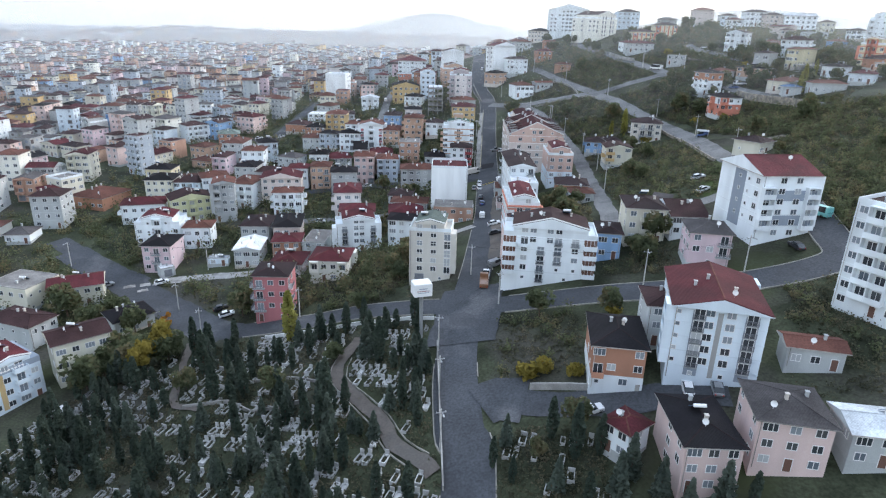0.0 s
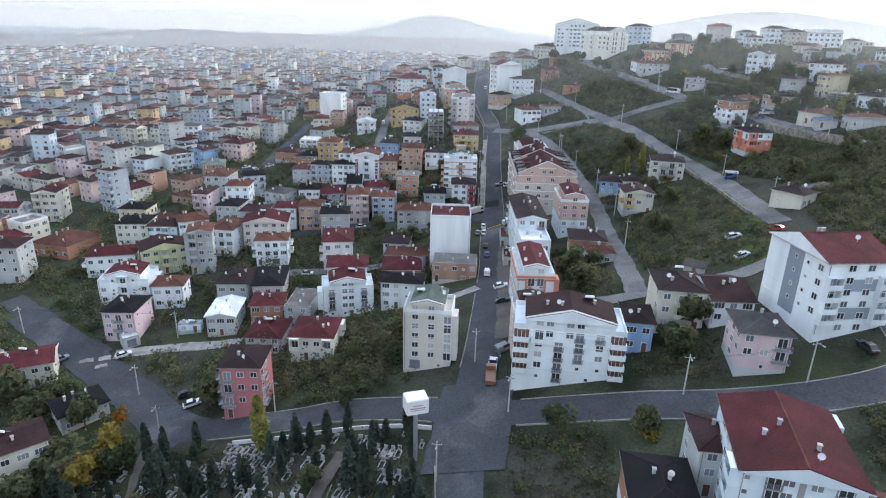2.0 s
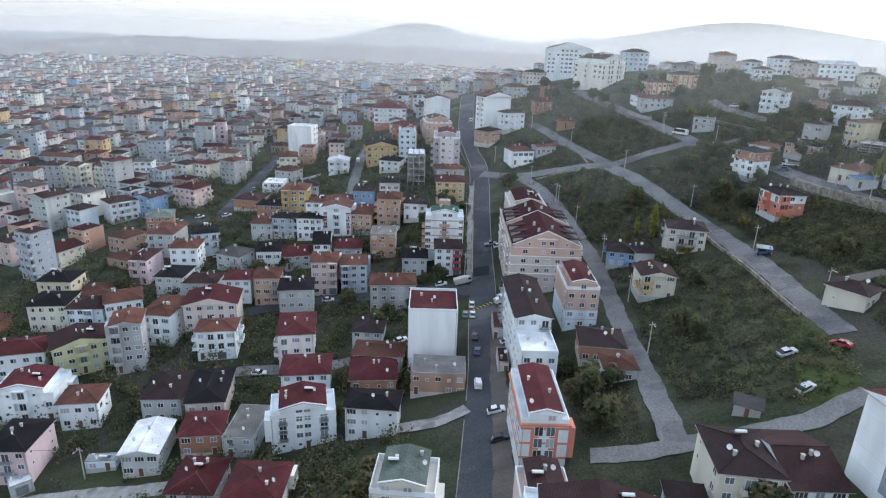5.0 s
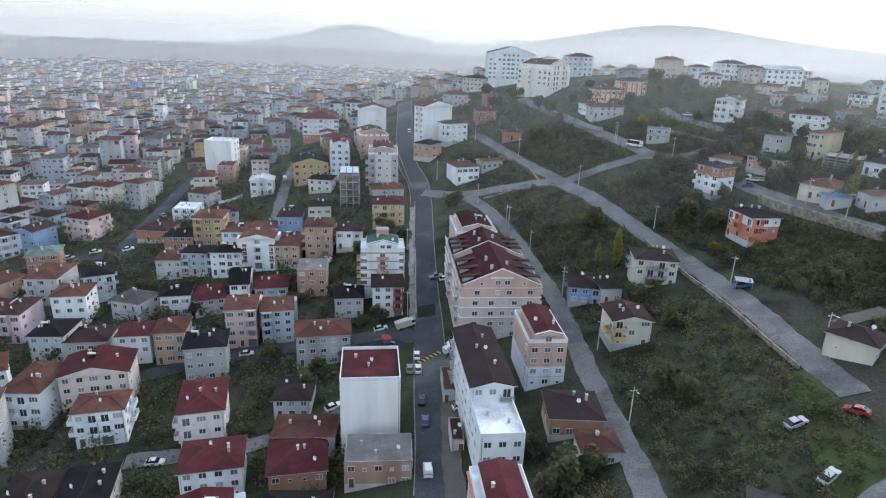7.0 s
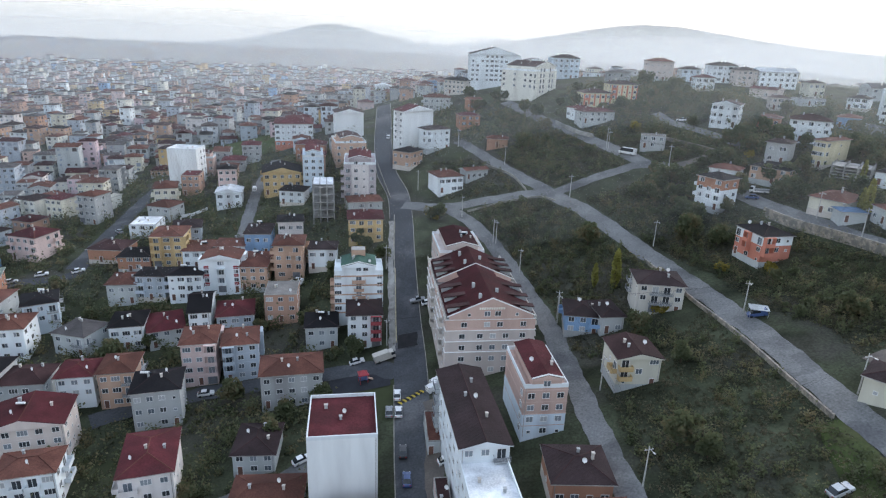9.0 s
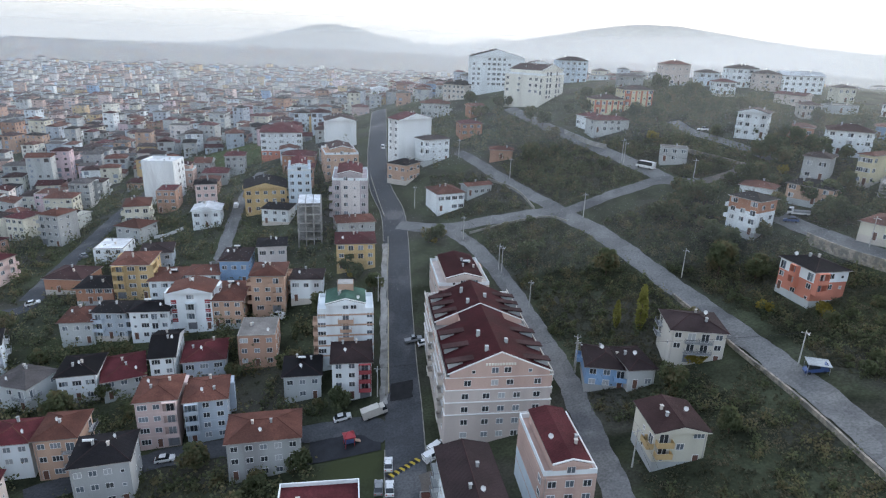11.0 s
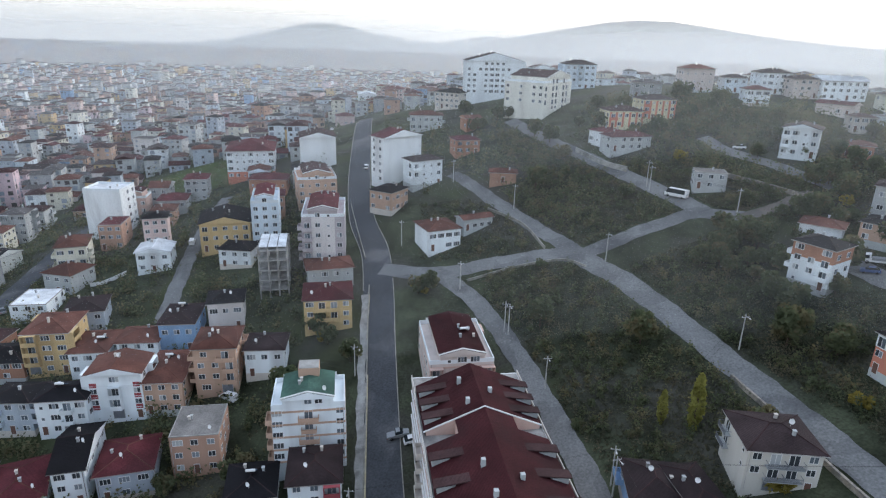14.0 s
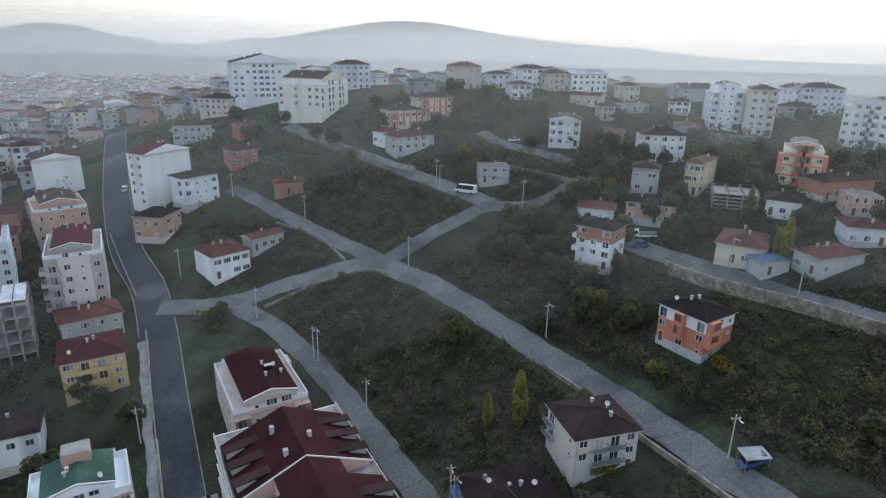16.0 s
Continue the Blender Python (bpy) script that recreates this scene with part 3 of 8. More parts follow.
def plain_window(w, h, mull):
    """The same window for far facades, with few faces: a frame slab and its panes."""
    v = [(-w / 2, -0.04, 0), (w / 2, -0.04, 0), (w / 2, -0.04, h), (-w / 2, -0.04, h), (-w / 2, 0.01, 0), (w / 2, 0.01, 0), (w / 2, 0.01, h), (-w / 2, 0.01, h)]
    f, mi = [(0, 1, 2, 3), (4, 5, 1, 0), (5, 6, 2, 1), (6, 7, 3, 2), (7, 4, 0, 3)], [0] * 5
    n, e = mull + 1, 0.09
    pane = (w - e * (n + 1)) / n
    for k in range(n):
        x0, o = -w / 2 + e + k * (pane + e), len(v)
        v += [(x0, -0.055, e), (x0 + pane, -0.055, e), (x0 + pane, -0.055, h - e), (x0, -0.055, h - e)]
        f.append((o, o + 1, o + 2, o + 3))
        mi.append(1)
    return v, f, mi


FARWIN = {"s": plain_window(0.8, 0.8, 0), "m": plain_window(1.5, 1.35, 1), "w": plain_window(2.1, 1.4, 2), "t": plain_window(1.7, 2.1, 1)}


def balcony_mesh(name, w, d, solid, fins=0.0):
    """A slab with a parapet round it; fins: height of the cheek walls at both ends, up to the slab above."""
    bm = bmesh.new()
    t, h = 0.1, 0.95 if solid else 0.7
    outer = ((-w / 2, -d), (w / 2, -d), (w / 2, 0.02), (-w / 2, 0.02))
    inner = ((-w / 2 + t, -d + t), (w / 2 - t, -d + t), (w / 2 - t, 0.02), (-w / 2 + t, 0.02))
    lo, hi = [bm.verts.new((*p, -0.16)) for p in outer], [bm.verts.new((*p, h)) for p in outer]
    ih, il = [bm.verts.new((*p, h)) for p in inner], [bm.verts.new((*p, 0)) for p in inner]
    bm.faces.new(lo[::-1]), bm.faces.new(il)
    for i in (3, 0, 1):
        j = (i + 1) % 4
        bm.faces.new((lo[i], lo[j], hi[j], hi[i]))
        bm.faces.new((hi[i], hi[j], ih[j], ih[i]))
        bm.faces.new((ih[i], ih[j], il[j], il[i]))
    if fins:
        for sx in (-1, 1):
            x0 = sx * w / 2
            box(bm, min(x0 - sx * 0.006, x0 - sx * 0.16), -d + 0.006, 0.0, max(x0 - sx * 0.006, x0 - sx * 0.16), 0.02, fins - 0.17)
        box(bm, -w / 2 + 0.01, -d + 0.01, fins - 0.17, w / 2 - 0.01, 0.02, fins - 0.02)
    me = bpy.data.meshes.new(name)
    bm.to_mesh(me)
    bm.free()
    return me


def railing_mesh(name, w, d):
    """A thin dark railing: top rail, bottom rail and bars, standing on a slim slab."""
    bm = bmesh.new()
    box(bm, -w / 2, -d, -0.14, w / 2, 0.02, 0.0, 1)
    for z in (0.06, 0.86):
        box(bm, -w / 2, -d, z, w / 2, -d + 0.05, z + 0.06)
    n = int(w / 0.16)
    for k in range(n + 1):
        px = -w / 2 + 0.015 + k * (w - 0.03) / n
        box(bm, px - 0.03, -d + 0.004, 0.12, px + 0.03, -d + 0.046, 0.86)
    for sx in (-1, 1):
        box(bm, sx * w / 2 - 0.03, -d + 0.05, 0.86, sx * w / 2 + 0.03, 0.02, 0.92)
    me = bpy.data.meshes.new(name)
    bm.to_mesh(me)
    bm.free()
    me.materials.append(STEEL_DARK)
    me.materials.append(WALL["greywall"])
    return me


def shutter_mesh():
    """A roller shutter of pressed slats in a frame."""
    bm = bmesh.new()
    box(bm, -1.25, -0.05, 0, 1.25, 0.02, 2.3)
    zs = [0.05 + k * 0.1225 for k in range(19)]
    v = [[bm.verts.new((px, -0.06 - 0.03 * (k % 2), z)) for k, z in enumerate(zs)] for px in (-1.15, 1.15)]
    for k in range(18):
        bm.faces.new((v[0][k], v[1][k], v[1][k + 1], v[0][k + 1])).material_index = 1
    me = bpy.data.meshes.new("shutter")
    bm.to_mesh(me)
    bm.free()
    me.materials.append(WALL["greywall"])
    me.materials.append(STEEL_DARK)
    return me


def door_mesh():
    """A house door with a pale frame and two raised panels."""
    bm = bmesh.new()
    box(bm, -0.6, -0.05, 0, 0.6, 0.02, 2.2)
    box(bm, -0.5, -0.08, 0.02, 0.5, -0.04, 2.1, 1)
    for z in (0.25, 1.2):
        box(bm, -0.32, -0.1, z, 0.32, -0.07, z + 0.7, 1)
    me = bpy.data.meshes.new("door")
    bm.to_mesh(me)
    bm.free()
    me.materials.append(PVC)
    me.materials.append(WALL["timber"])
    return me


STEEL_DARK = mat("dark_grey_steel", (0.19, 0.20, 0.22), 0.6, 0.2, 1.0, 8.0, 0.0, 0.2)
SHUTTER, DOOR = shutter_mesh(), door_mesh()
BALCONIES = {}


def balcony_for(kind, w, fh, material):
    """Shared balcony meshes, by kind, width and colour."""
    key = (kind, round(w * 2) / 2, round(fh, 1), material.name if material else "")
    if key not in BALCONIES:
        if kind == "rail":
            BALCONIES[key] = railing_mesh("balcony", key[1], 1.1)
        elif kind == "french":
            BALCONIES[key] = railing_mesh("railing", key[1], 0.28)
        else:
            me = balcony_mesh("balcony", key[1], 1.3, kind != "open", fh if kind == "loggia" else 0.0)
            me.materials.append(material)
            BALCONIES[key] = me
    return BALCONIES[key]


def balcony_panel(w, fh):
    """Brown panel on the wall behind a balcony."""
    key = ("panel", round(w * 2) / 2, round(fh, 1))
    if key not in BALCONIES:
        bm = bmesh.new()
        box(bm, -w / 2 + 0.01, -0.05, 0.02, w / 2 - 0.01, 0.01, fh - 0.2)
        me = bpy.data.meshes.new("back_panel")
        bm.to_mesh(me)
        bm.free()
        me.materials.append(WALL["timber"])
        BALCONIES[key] = me
    return BALCONIES[key]


def facade_plan(r, n, floors, balconies, tall):
    """Rows of a street front, top storey first: windows, a balcony bay or two, and a plainer ground storey."""
    base = r.choice("mmw")
    cols = [r.choice((base, base, "m", "s" if n > 3 else "m")) for _ in range(n)]
    if r.random() < 0.55:
        cols = [cols[min(k, n - 1 - k)] for k in range(n)]
    if balconies:
        b = r.choice((0, n - 1, n // 2))
        cols[b] = "B"
        if n > 3 and r.random() < 0.55:
            cols[n - 1 - b] = "B"
    rows = ["".join(cols) for _ in range(floors)]
    low = [r.choice((c, c, "m", ".")) if c != "B" else r.choice("wG.m") for c in cols]
    low[r.randrange(n)] = "D"
    rows[-1] = "".join(low)
    if not tall and floors > 1 and r.random() < 0.3:
        rows[0] = rows[0].replace("m", "w", 1)
    return rows


def side_plan(r, n, floors, balconies):
    """Rows of a flank: fewer openings, many of them small."""
    cols = [r.choice("mmms..") for _ in range(n)]
    if balconies and r.random() < 0.5:
        cols[r.choice((0, n - 1))] = "B"
    rows = ["".join(cols) for _ in range(floors)]
    rows[-1] = "".join(r.choice((c, ".")) if c != "B" else "." for c in cols)
    return rows


def chimney_mesh(material):
    bm = bmesh.new()
    prof = ((0.24, 0), (0.22, 1.25), (0.31, 1.27), (0.31, 1.38), (0.15, 1.4))
    rings = [[bm.verts.new((sx * r, sy * r, z)) for sx, sy in ((-1, -1), (1, -1), (1, 1), (-1, 1))] for r, z in prof]
    for lo, hi in zip(rings, rings[1:]):
        for i in range(4):
            bm.faces.new((lo[i], lo[(i + 1) % 4], hi[(i + 1) % 4], hi[i]))
    bm.faces.new(rings[-1])
    me = bpy.data.meshes.new("chimney")
    bm.to_mesh(me)
    bm.free()
    me.materials.append(material)
    return me


def dish_mesh():
    """A shallow bowl on a short bent mast."""
    bm = bmesh.new()
    rings = []
    for k, (r, dep) in enumerate(((0.02, 0.0), (0.2, 0.02), (0.36, 0.07), (0.46, 0.12))):
        rings.append([bm.verts.new((r * math.cos(a * math.pi / 6), -0.2 - dep * 1.0 + r * math.sin(a * math.pi / 6) * 0.3, 1.0 + r * math.sin(a * math.pi / 6))) for a in range(12)])
    for lo, hi in zip(rings, rings[1:]):
        for i in range(12):
            bm.faces.new((lo[i], lo[(i + 1) % 12], hi[(i + 1) % 12], hi[i]))
    foot = [bm.verts.new((0.03 * math.cos(a * math.pi / 6), 0.03 * math.sin(a * math.pi / 6), -0.1)) for a in range(12)]
    for i in range(12):
        bm.faces.new((foot[i], foot[(i + 1) % 12], rings[0][(i + 1) % 12], rings[0][i]))
    me = bpy.data.meshes.new("satellite_dish")
    bm.to_mesh(me)
    bm.free()
    me.materials.append(WHITE)
    return me


def heater_mesh():
    """A tilted dark collector under a white tank."""
    bm = bmesh.new()
    v = [bm.verts.new(c) for c in ((-1, -0.9, 0.1), (1, -0.9, 0.1), (1, 0.5, 1.0), (-1, 0.5, 1.0), (-1, -0.9, 0.0), (1, -0.9, 0.0), (1, 0.5, 0.9), (-1, 0.5, 0.9))]
    for f in ((0, 1, 2, 3), (7, 6, 5, 4), (0, 4, 5, 1), (1, 5, 6, 2), (3, 2, 6, 7), (0, 3, 7, 4)):
        bm.faces.new([v[i] for i in f]).material_index = 1
    tank = [[bm.verts.new((x, 0.72 + 0.28 * math.cos(a * math.pi / 5), 1.15 + 0.28 * math.sin(a * math.pi / 5))) for a in range(10)] for x in (-0.9, 0.9)]
    for i in range(10):
        bm.faces.new((tank[0][i], tank[0][(i + 1) % 10], tank[1][(i + 1) % 10], tank[1][i]))
    bm.faces.new(tank[0]), bm.faces.new(tank[1])
    me = bpy.data.meshes.new("water_heater")
    bm.to_mesh(me)
    bm.free()
    me.materials.append(WHITE)
    me.materials.append(ROOF["blue"])
    return me


CHIMNEY = (chimney_mesh(WALL["greywall"]), chimney_mesh(WALL["plasterpale"]))
DISH, HEATER = dish_mesh(), heater_mesh()
rnd = random.Random(7)
COLOURS = dict(white="white", blank="white", cream="cream", creamwhite="cream-white", plaster="grey-beige", rose="rose red", pink="pale pink", lilac="lilac pink",
               beige="beige", salmon="salmon pink", brick="orange brick", brickpale="orange brick", yellow="ochre yellow", yellowcream="pale yellow", blue="sky blue",
               bluewhite="pale blue-white", greywall="grey plastered", greyblue="grey-blue", orange="orange", coral="coral red", mauve="mauve grey", limey="pale lime yellow",
               plasterpink="faded pink", concrete="raw concrete", whitepink="pinkish white")
ROOFWORDS = dict(red="dark red", redbrown="rust brown", brown="brown", darkbrown="dark brown", black="black", grey="grey", tin="corrugated tin",
                 whiteroof="white sheet", greygreen="grey-green", green="green", blue="blue", concrete="bare concrete")


def roof_shape(bm, w, d, z, kind, over, rise):
    """Roof planes with a thick eave; kind hip, gable (ridge across) or gable2 (ridge front to back)."""
    a, b, th = w / 2 + over, d / 2 + over, 0.18
    c = [(-a, -b), (a, -b), (a, b), (-a, b)]
    lo, hi = [bm.verts.new((x, y, z - th)) for x, y in c], [bm.verts.new((x, y, z)) for x, y in c]
    bm.faces.new(lo[::-1])
    for i in range(4):
        bm.faces.new((lo[i], lo[(i + 1) % 4], hi[(i + 1) % 4], hi[i])).material_index = 1
    if kind == "hip":
        if w >= d:
            r = [bm.verts.new((-(a - b) - 0.3, 0, z + rise)), bm.verts.new((a - b + 0.3, 0, z + rise))]
            bm.faces.new((hi[0], hi[1], r[1], r[0]))
            bm.faces.new((hi[1], hi[2], r[1]))
            bm.faces.new((hi[2], hi[3], r[0], r[1]))
            bm.faces.new((hi[3], hi[0], r[0]))
        else:
            r = [bm.verts.new((0, -(b - a) - 0.3, z + rise)), bm.verts.new((0, b - a + 0.3, z + rise))]
            bm.faces.new((hi[0], hi[1], r[0]))
            bm.faces.new((hi[1], hi[2], r[1], r[0]))
            bm.faces.new((hi[2], hi[3], r[1]))
            bm.faces.new((hi[3], hi[0], r[0], r[1]))
    elif kind == "gable":
        r = [bm.verts.new((-a, 0, z + rise)), bm.verts.new((a, 0, z + rise))]
        bm.faces.new((hi[0], hi[1], r[1], r[0]))
        bm.faces.new((hi[2], hi[3], r[0], r[1]))
        bm.faces.new((hi[1], hi[2], r[1])).material_index = 2
        bm.faces.new((hi[3], hi[0], r[0])).material_index = 2
    else:
        r = [bm.verts.new((0, -b, z + rise)), bm.verts.new((0, b, z + rise))]
        bm.faces.new((hi[1], hi[2], r[1], r[0]))
        bm.faces.new((hi[3], hi[0], r[0], r[1]))
        bm.faces.new((hi[0], hi[1], r[0])), bm.faces.new((hi[2], hi[3], r[1]))


def put(name, me, parent, m, materials=None, label=""):
    ob = new(name, me)
    ob.parent = parent
    ob.matrix_local = m
    return tagged(ob, label)


def house(x, y, yaw, w, d, h, roof="hip", wall="white", roofing="red", balconies=False, trim="", low="", style="", bay=3.0, front=None):
    """A house or block of flats on the slope: walls, roof, windows, balconies, chimneys. x, y: centre; h: eaves above the ground."""
    wall = wall if wall in WALL else "white"
    co, si = math.cos(radians(yaw)), math.sin(radians(yaw))
    corners = [(x + co * a * w / 2 - si * b * d / 2, y + si * a * w / 2 + co * b * d / 2) for a in (-1, 1) for b in (-1, 1)]
    fx, fy = x + si * (d / 2 - 4), y - co * (d / 2 - 4)
    z0 = ground(fx, fy)
    skirt = z0 - min(ground(*c) for c in corners) + 1.0
    floors = max(1, round((h - 0.3) / 2.9))
    fh = h / floors
    tall = floors >= 4
    ob = new("apartment_building" if tall else "house")
    ob.location, ob.rotation_euler = (x, y, z0), (0, 0, radians(yaw))
    r = random.Random(int(x * 131 + y * 17 + w * 1009))
    words = "%s %s-storey %s, %s roof%s" % (COLOURS.get(wall, "white"), ("one", "two", "three", "four", "five", "six", "seven")[min(floors, 7) - 1],
                                               "block of flats" if tall else "house", ROOFWORDS.get(roofing, "red"), ", balconies" if balconies else "")
    tagged(ob, words, "apartment building" if tall else "house")
    if not low and not tall and rnd.random() < 0.4:
        low = rnd.choice(("plaster", "plasterpale", "greywall"))
    top = h
    terraces = roof == "parapetg"
    if terraces:
        top = h - 2.3
    bm = bmesh.new()
    box(bm, -w / 2, -d / 2, -skirt, w / 2, d / 2, top)
    part("wall", bm, WALL[wall], ob)
    if style == "halfblue":
        bm = bmesh.new()
        box(bm, -w / 2 - 0.03, -d / 2 - 0.03, -skirt, w / 2 + 0.03, d / 2 + 0.03, 2 * fh)
        part("lower_wall", bm, WALL["bluewhite"], ob, "pale blue lower storeys")
    if low:
        bm = bmesh.new()
        box(bm, -w / 2 - 0.03, -d / 2 - 0.03, -skirt, w / 2 + 0.03, d / 2 + 0.03, fh if low in ("coral", "white") else 0.75)
        part("lower_wall", bm, WALL[low], ob, COLOURS.get(low, "grey") + " base of the wall")
    # roof
    if roof in ("hip", "gable", "gable2"):
        bm = bmesh.new()
        rise = {"hip": 0.17 * min(w, d), "gable": 0.17 * d, "gable2": 0.14 * w}[roof]
        roof_shape(bm, w, d, h + 0.2, roof, 0.55, rise)
        part("roof", bm, None, ob, "", [ROOF[roofing], GUTTER, WALL[wall]])
        if math.hypot(x - 5, max(0, y - 210)) < 240:
            a_, b_, z1, z2 = w / 2 + 0.55, d / 2 + 0.55, h + 0.2, h + 0.2 + rise
            if roof == "hip":
                ends = ((-(a_ - b_) - 0.3, 0), (a_ - b_ + 0.3, 0)) if w >= d else ((0, -(b_ - a_) - 0.3), (0, b_ - a_ + 0.3))
                lines = [((*ends[0], z2), (*ends[1], z2))] + [((sx * a_, sy * b_, z1), (*ends[(sx if w >= d else sy) > 0], z2)) for sx in (-1, 1) for sy in (-1, 1)]
            else:
                lines = [((-a_, 0, z2), (a_, 0, z2))] if roof == "gable" else [((0, -b_, z2), (0, b_, z2))]
            bm = bmesh.new()
            for p0, p1 in lines:
                p0, p1 = Vector(p0), Vector(p1)
                if (p1 - p0).length < 0.5:
                    continue
                across = (p1 - p0).cross(Vector((0, 0, 1))).normalized() * 0.13
                v = [bm.verts.new(q) for e in (p0, p1) for q in (e - across, e + Vector((0, 0, 0.09)), e + across)]
                for q in ((0, 3, 4, 1), (1, 4, 5, 2), (0, 1, 2), (5, 4, 3)):
                    bm.faces.new([v[i] for i in q])
            part("ridge_cap", bm, ROOF[{"red": "redbrown", "wine": "red", "black": "darkbrown", "darkbrown": "brown"}.get(roofing, roofing)], ob)
        if roof == "gable2":
            for s in (-1, 1):
                bm = bmesh.new()
                y0, y1 = s * (d / 2 + 0.56), s * (d / 2 + 0.64)
                v = [bm.verts.new(c) for yy in (y0, y1) for c in ((-w / 2 - 0.5, yy, h + 0.02), (w / 2 + 0.5, yy, h + 0.02), (0, yy, h + rise + 0.05))]
                for q in ((0, 1, 2), (5, 4, 3), (0, 3, 4, 1), (1, 4, 5, 2), (2, 5, 3, 0)):
                    bm.faces.new([v[i] for i in q])
                bmesh.ops.recalc_face_normals(bm, faces=bm.faces)
                part("gable", bm, WALL[wall], ob)
        rtop = lambda px, py: h + 0.2 + max(0, rise * (1 - (abs(py) / (d / 2 + 0.5) if (roof == "gable" or (roof == "hip" and w >= d)) else abs(px) / (w / 2 + 0.5))))
    elif terraces:
        bm = bmesh.new()
        t, p = 0.18, 0.95
        box(bm, -w / 2, -d / 2, top, w / 2, -d / 2 + t, top + p)
        box(bm, -w / 2, d / 2 - t, top, w / 2, d / 2, top + p)
        box(bm, -w / 2, -d / 2 + t, top, -w / 2 + t, d / 2 - t, top + p)
        box(bm, w / 2 - t, -d / 2 + t, top, w / 2, d / 2 - t, top + p)
        part("parapet", bm, WALL["white"], ob)
        aw, ad = w - 2 * min(2.2, w * 0.16), d - 0.02
        bm = bmesh.new()
        box(bm, -aw / 2, -d / 2 + 0.004, top, aw / 2, d / 2 - (1.6 if d > 9 else 0.3), h)
        part("attic", bm, WALL[wall], ob)
        bm = bmesh.new()
        rise = 0.13 * aw
        y0, y1 = -d / 2 - 0.15, d / 2 - (1.3 if d > 9 else 0.2)
        roof_shape(bm, aw, y1 - y0, 0, "gable2", 0.25, rise)
        bmesh.ops.translate(bm, verts=bm.verts, vec=(0, (y0 + y1) / 2, h + 0.15))
        part("roof", bm, None, ob, "", [ROOF[roofing], GUTTER])
        bm = bmesh.new()
        v = [bm.verts.new(c) for yy in (y0 - 0.27, -d / 2 + 0.02) for c in ((-aw / 2 - 0.1, yy, h - 0.35), (aw / 2 + 0.1, yy, h - 0.35), (aw / 2 + 0.1, yy, h - 0.04), (0, yy, h + rise - 0.02), (-aw / 2 - 0.1, yy, h - 0.04))]
        bm.faces.new(v[:5]), bm.faces.new(v[:4:-1])
        for i in range(5):
            bm.faces.new((v[i], v[i + 5], v[(i + 1) % 5 + 5], v[(i + 1) % 5]))
        bmesh.ops.recalc_face_normals(bm, faces=bm.faces)
        part("gable", bm, WALL[wall], ob)
        for sx in (-1, 1):
            bm = bmesh.new()
            e, yy = aw / 2 + 0.27, y0 - 0.25
            v = [bm.verts.new(c) for q in (yy - 0.06, yy + 0.14) for c in ((sx * e, q, h + 0.06), (0, q, h + 0.10 + rise), (0, q, h + 0.36 + rise), (sx * e, q, h + 0.32))]
            for q in ((0, 1, 2, 3), (7, 6, 5, 4), (0, 4, 5, 1), (1, 5, 6, 2), (2, 6, 7, 3), (3, 7, 4, 0)):
                bm.faces.new([v[i] for i in q])
            bmesh.ops.recalc_face_normals(bm, faces=bm.faces)
            part("verge", bm, WHITE, ob)
        rtop = lambda px, py: h + 0.15 + rise * (1 - min(1, abs(px) / (aw / 2)))
    else:
        bm = bmesh.new()
        p = 0.8 if roof == "parapet" else 0.22
        t = 0.2
        box(bm, -w / 2, -d / 2, h, w / 2, -d / 2 + t, h + p)
        box(bm, -w / 2, d / 2 - t, h, w / 2, d / 2, h + p)
        box(bm, -w / 2, -d / 2 + t, h, -w / 2 + t, d / 2 - t, h + p)
        box(bm, w / 2 - t, -d / 2 + t, h, w / 2, d / 2 - t, h + p)
        part("parapet", bm, WALL["white"] if roof == "parapet" else CONCRETE, ob)
        bm = bmesh.new()
        box(bm, -w / 2 + t, -d / 2 + t, h, w / 2 - t, d / 2 - t, h + 0.08)
        part("roof", bm, ROOF[roofing], ob)
        rtop = lambda px, py: h + 0.08
    # storey bands
    if tall and not low and style != "blank":
        for f in range(1, floors):
            bm = bmesh.new()
            a_, b_, z1, z2 = w / 2, d / 2, f * fh - (0.42 if trim in WALL else 0.12), f * fh + 0.04
            out_, in_ = ((-a_ - 0.05, b_), (-a_ - 0.05, -b_ - 0.05), (a_ + 0.05, -b_ - 0.05), (a_ + 0.05, b_)), ((-a_ + 0.01, b_), (-a_ + 0.01, -b_ + 0.01), (a_ - 0.01, -b_ + 0.01), (a_ - 0.01, b_))
            v = [[bm.verts.new((*p, z)) for p in ring] for ring in (out_, in_) for z in (z1, z2)]
            for q in range(3):
                bm.faces.new((v[0][q], v[0][q + 1], v[1][q + 1], v[1][q]))
                bm.faces.new((v[1][q], v[1][q + 1], v[3][q + 1], v[3][q]))
                bm.faces.new((v[0][q + 1], v[0][q], v[2][q], v[2][q + 1]))
            part("storey_band", bm, WALL[trim] if trim in WALL else WALL[wall], ob)
    if style == "strips":
        for px, pw, m in ((-w * 0.222, 2.1, "slate"), (w * 0.333, 2.1, "slate"), (0.0, 0.8, "concrete")):
            bm = bmesh.new()
            box(bm, px - pw / 2, -d / 2 - 0.055, fh * 0.3, px + pw / 2, -d / 2 + 0.01, h - 0.5)
            part("facade_strip", bm, WALL[m], ob, "grey facade strip")
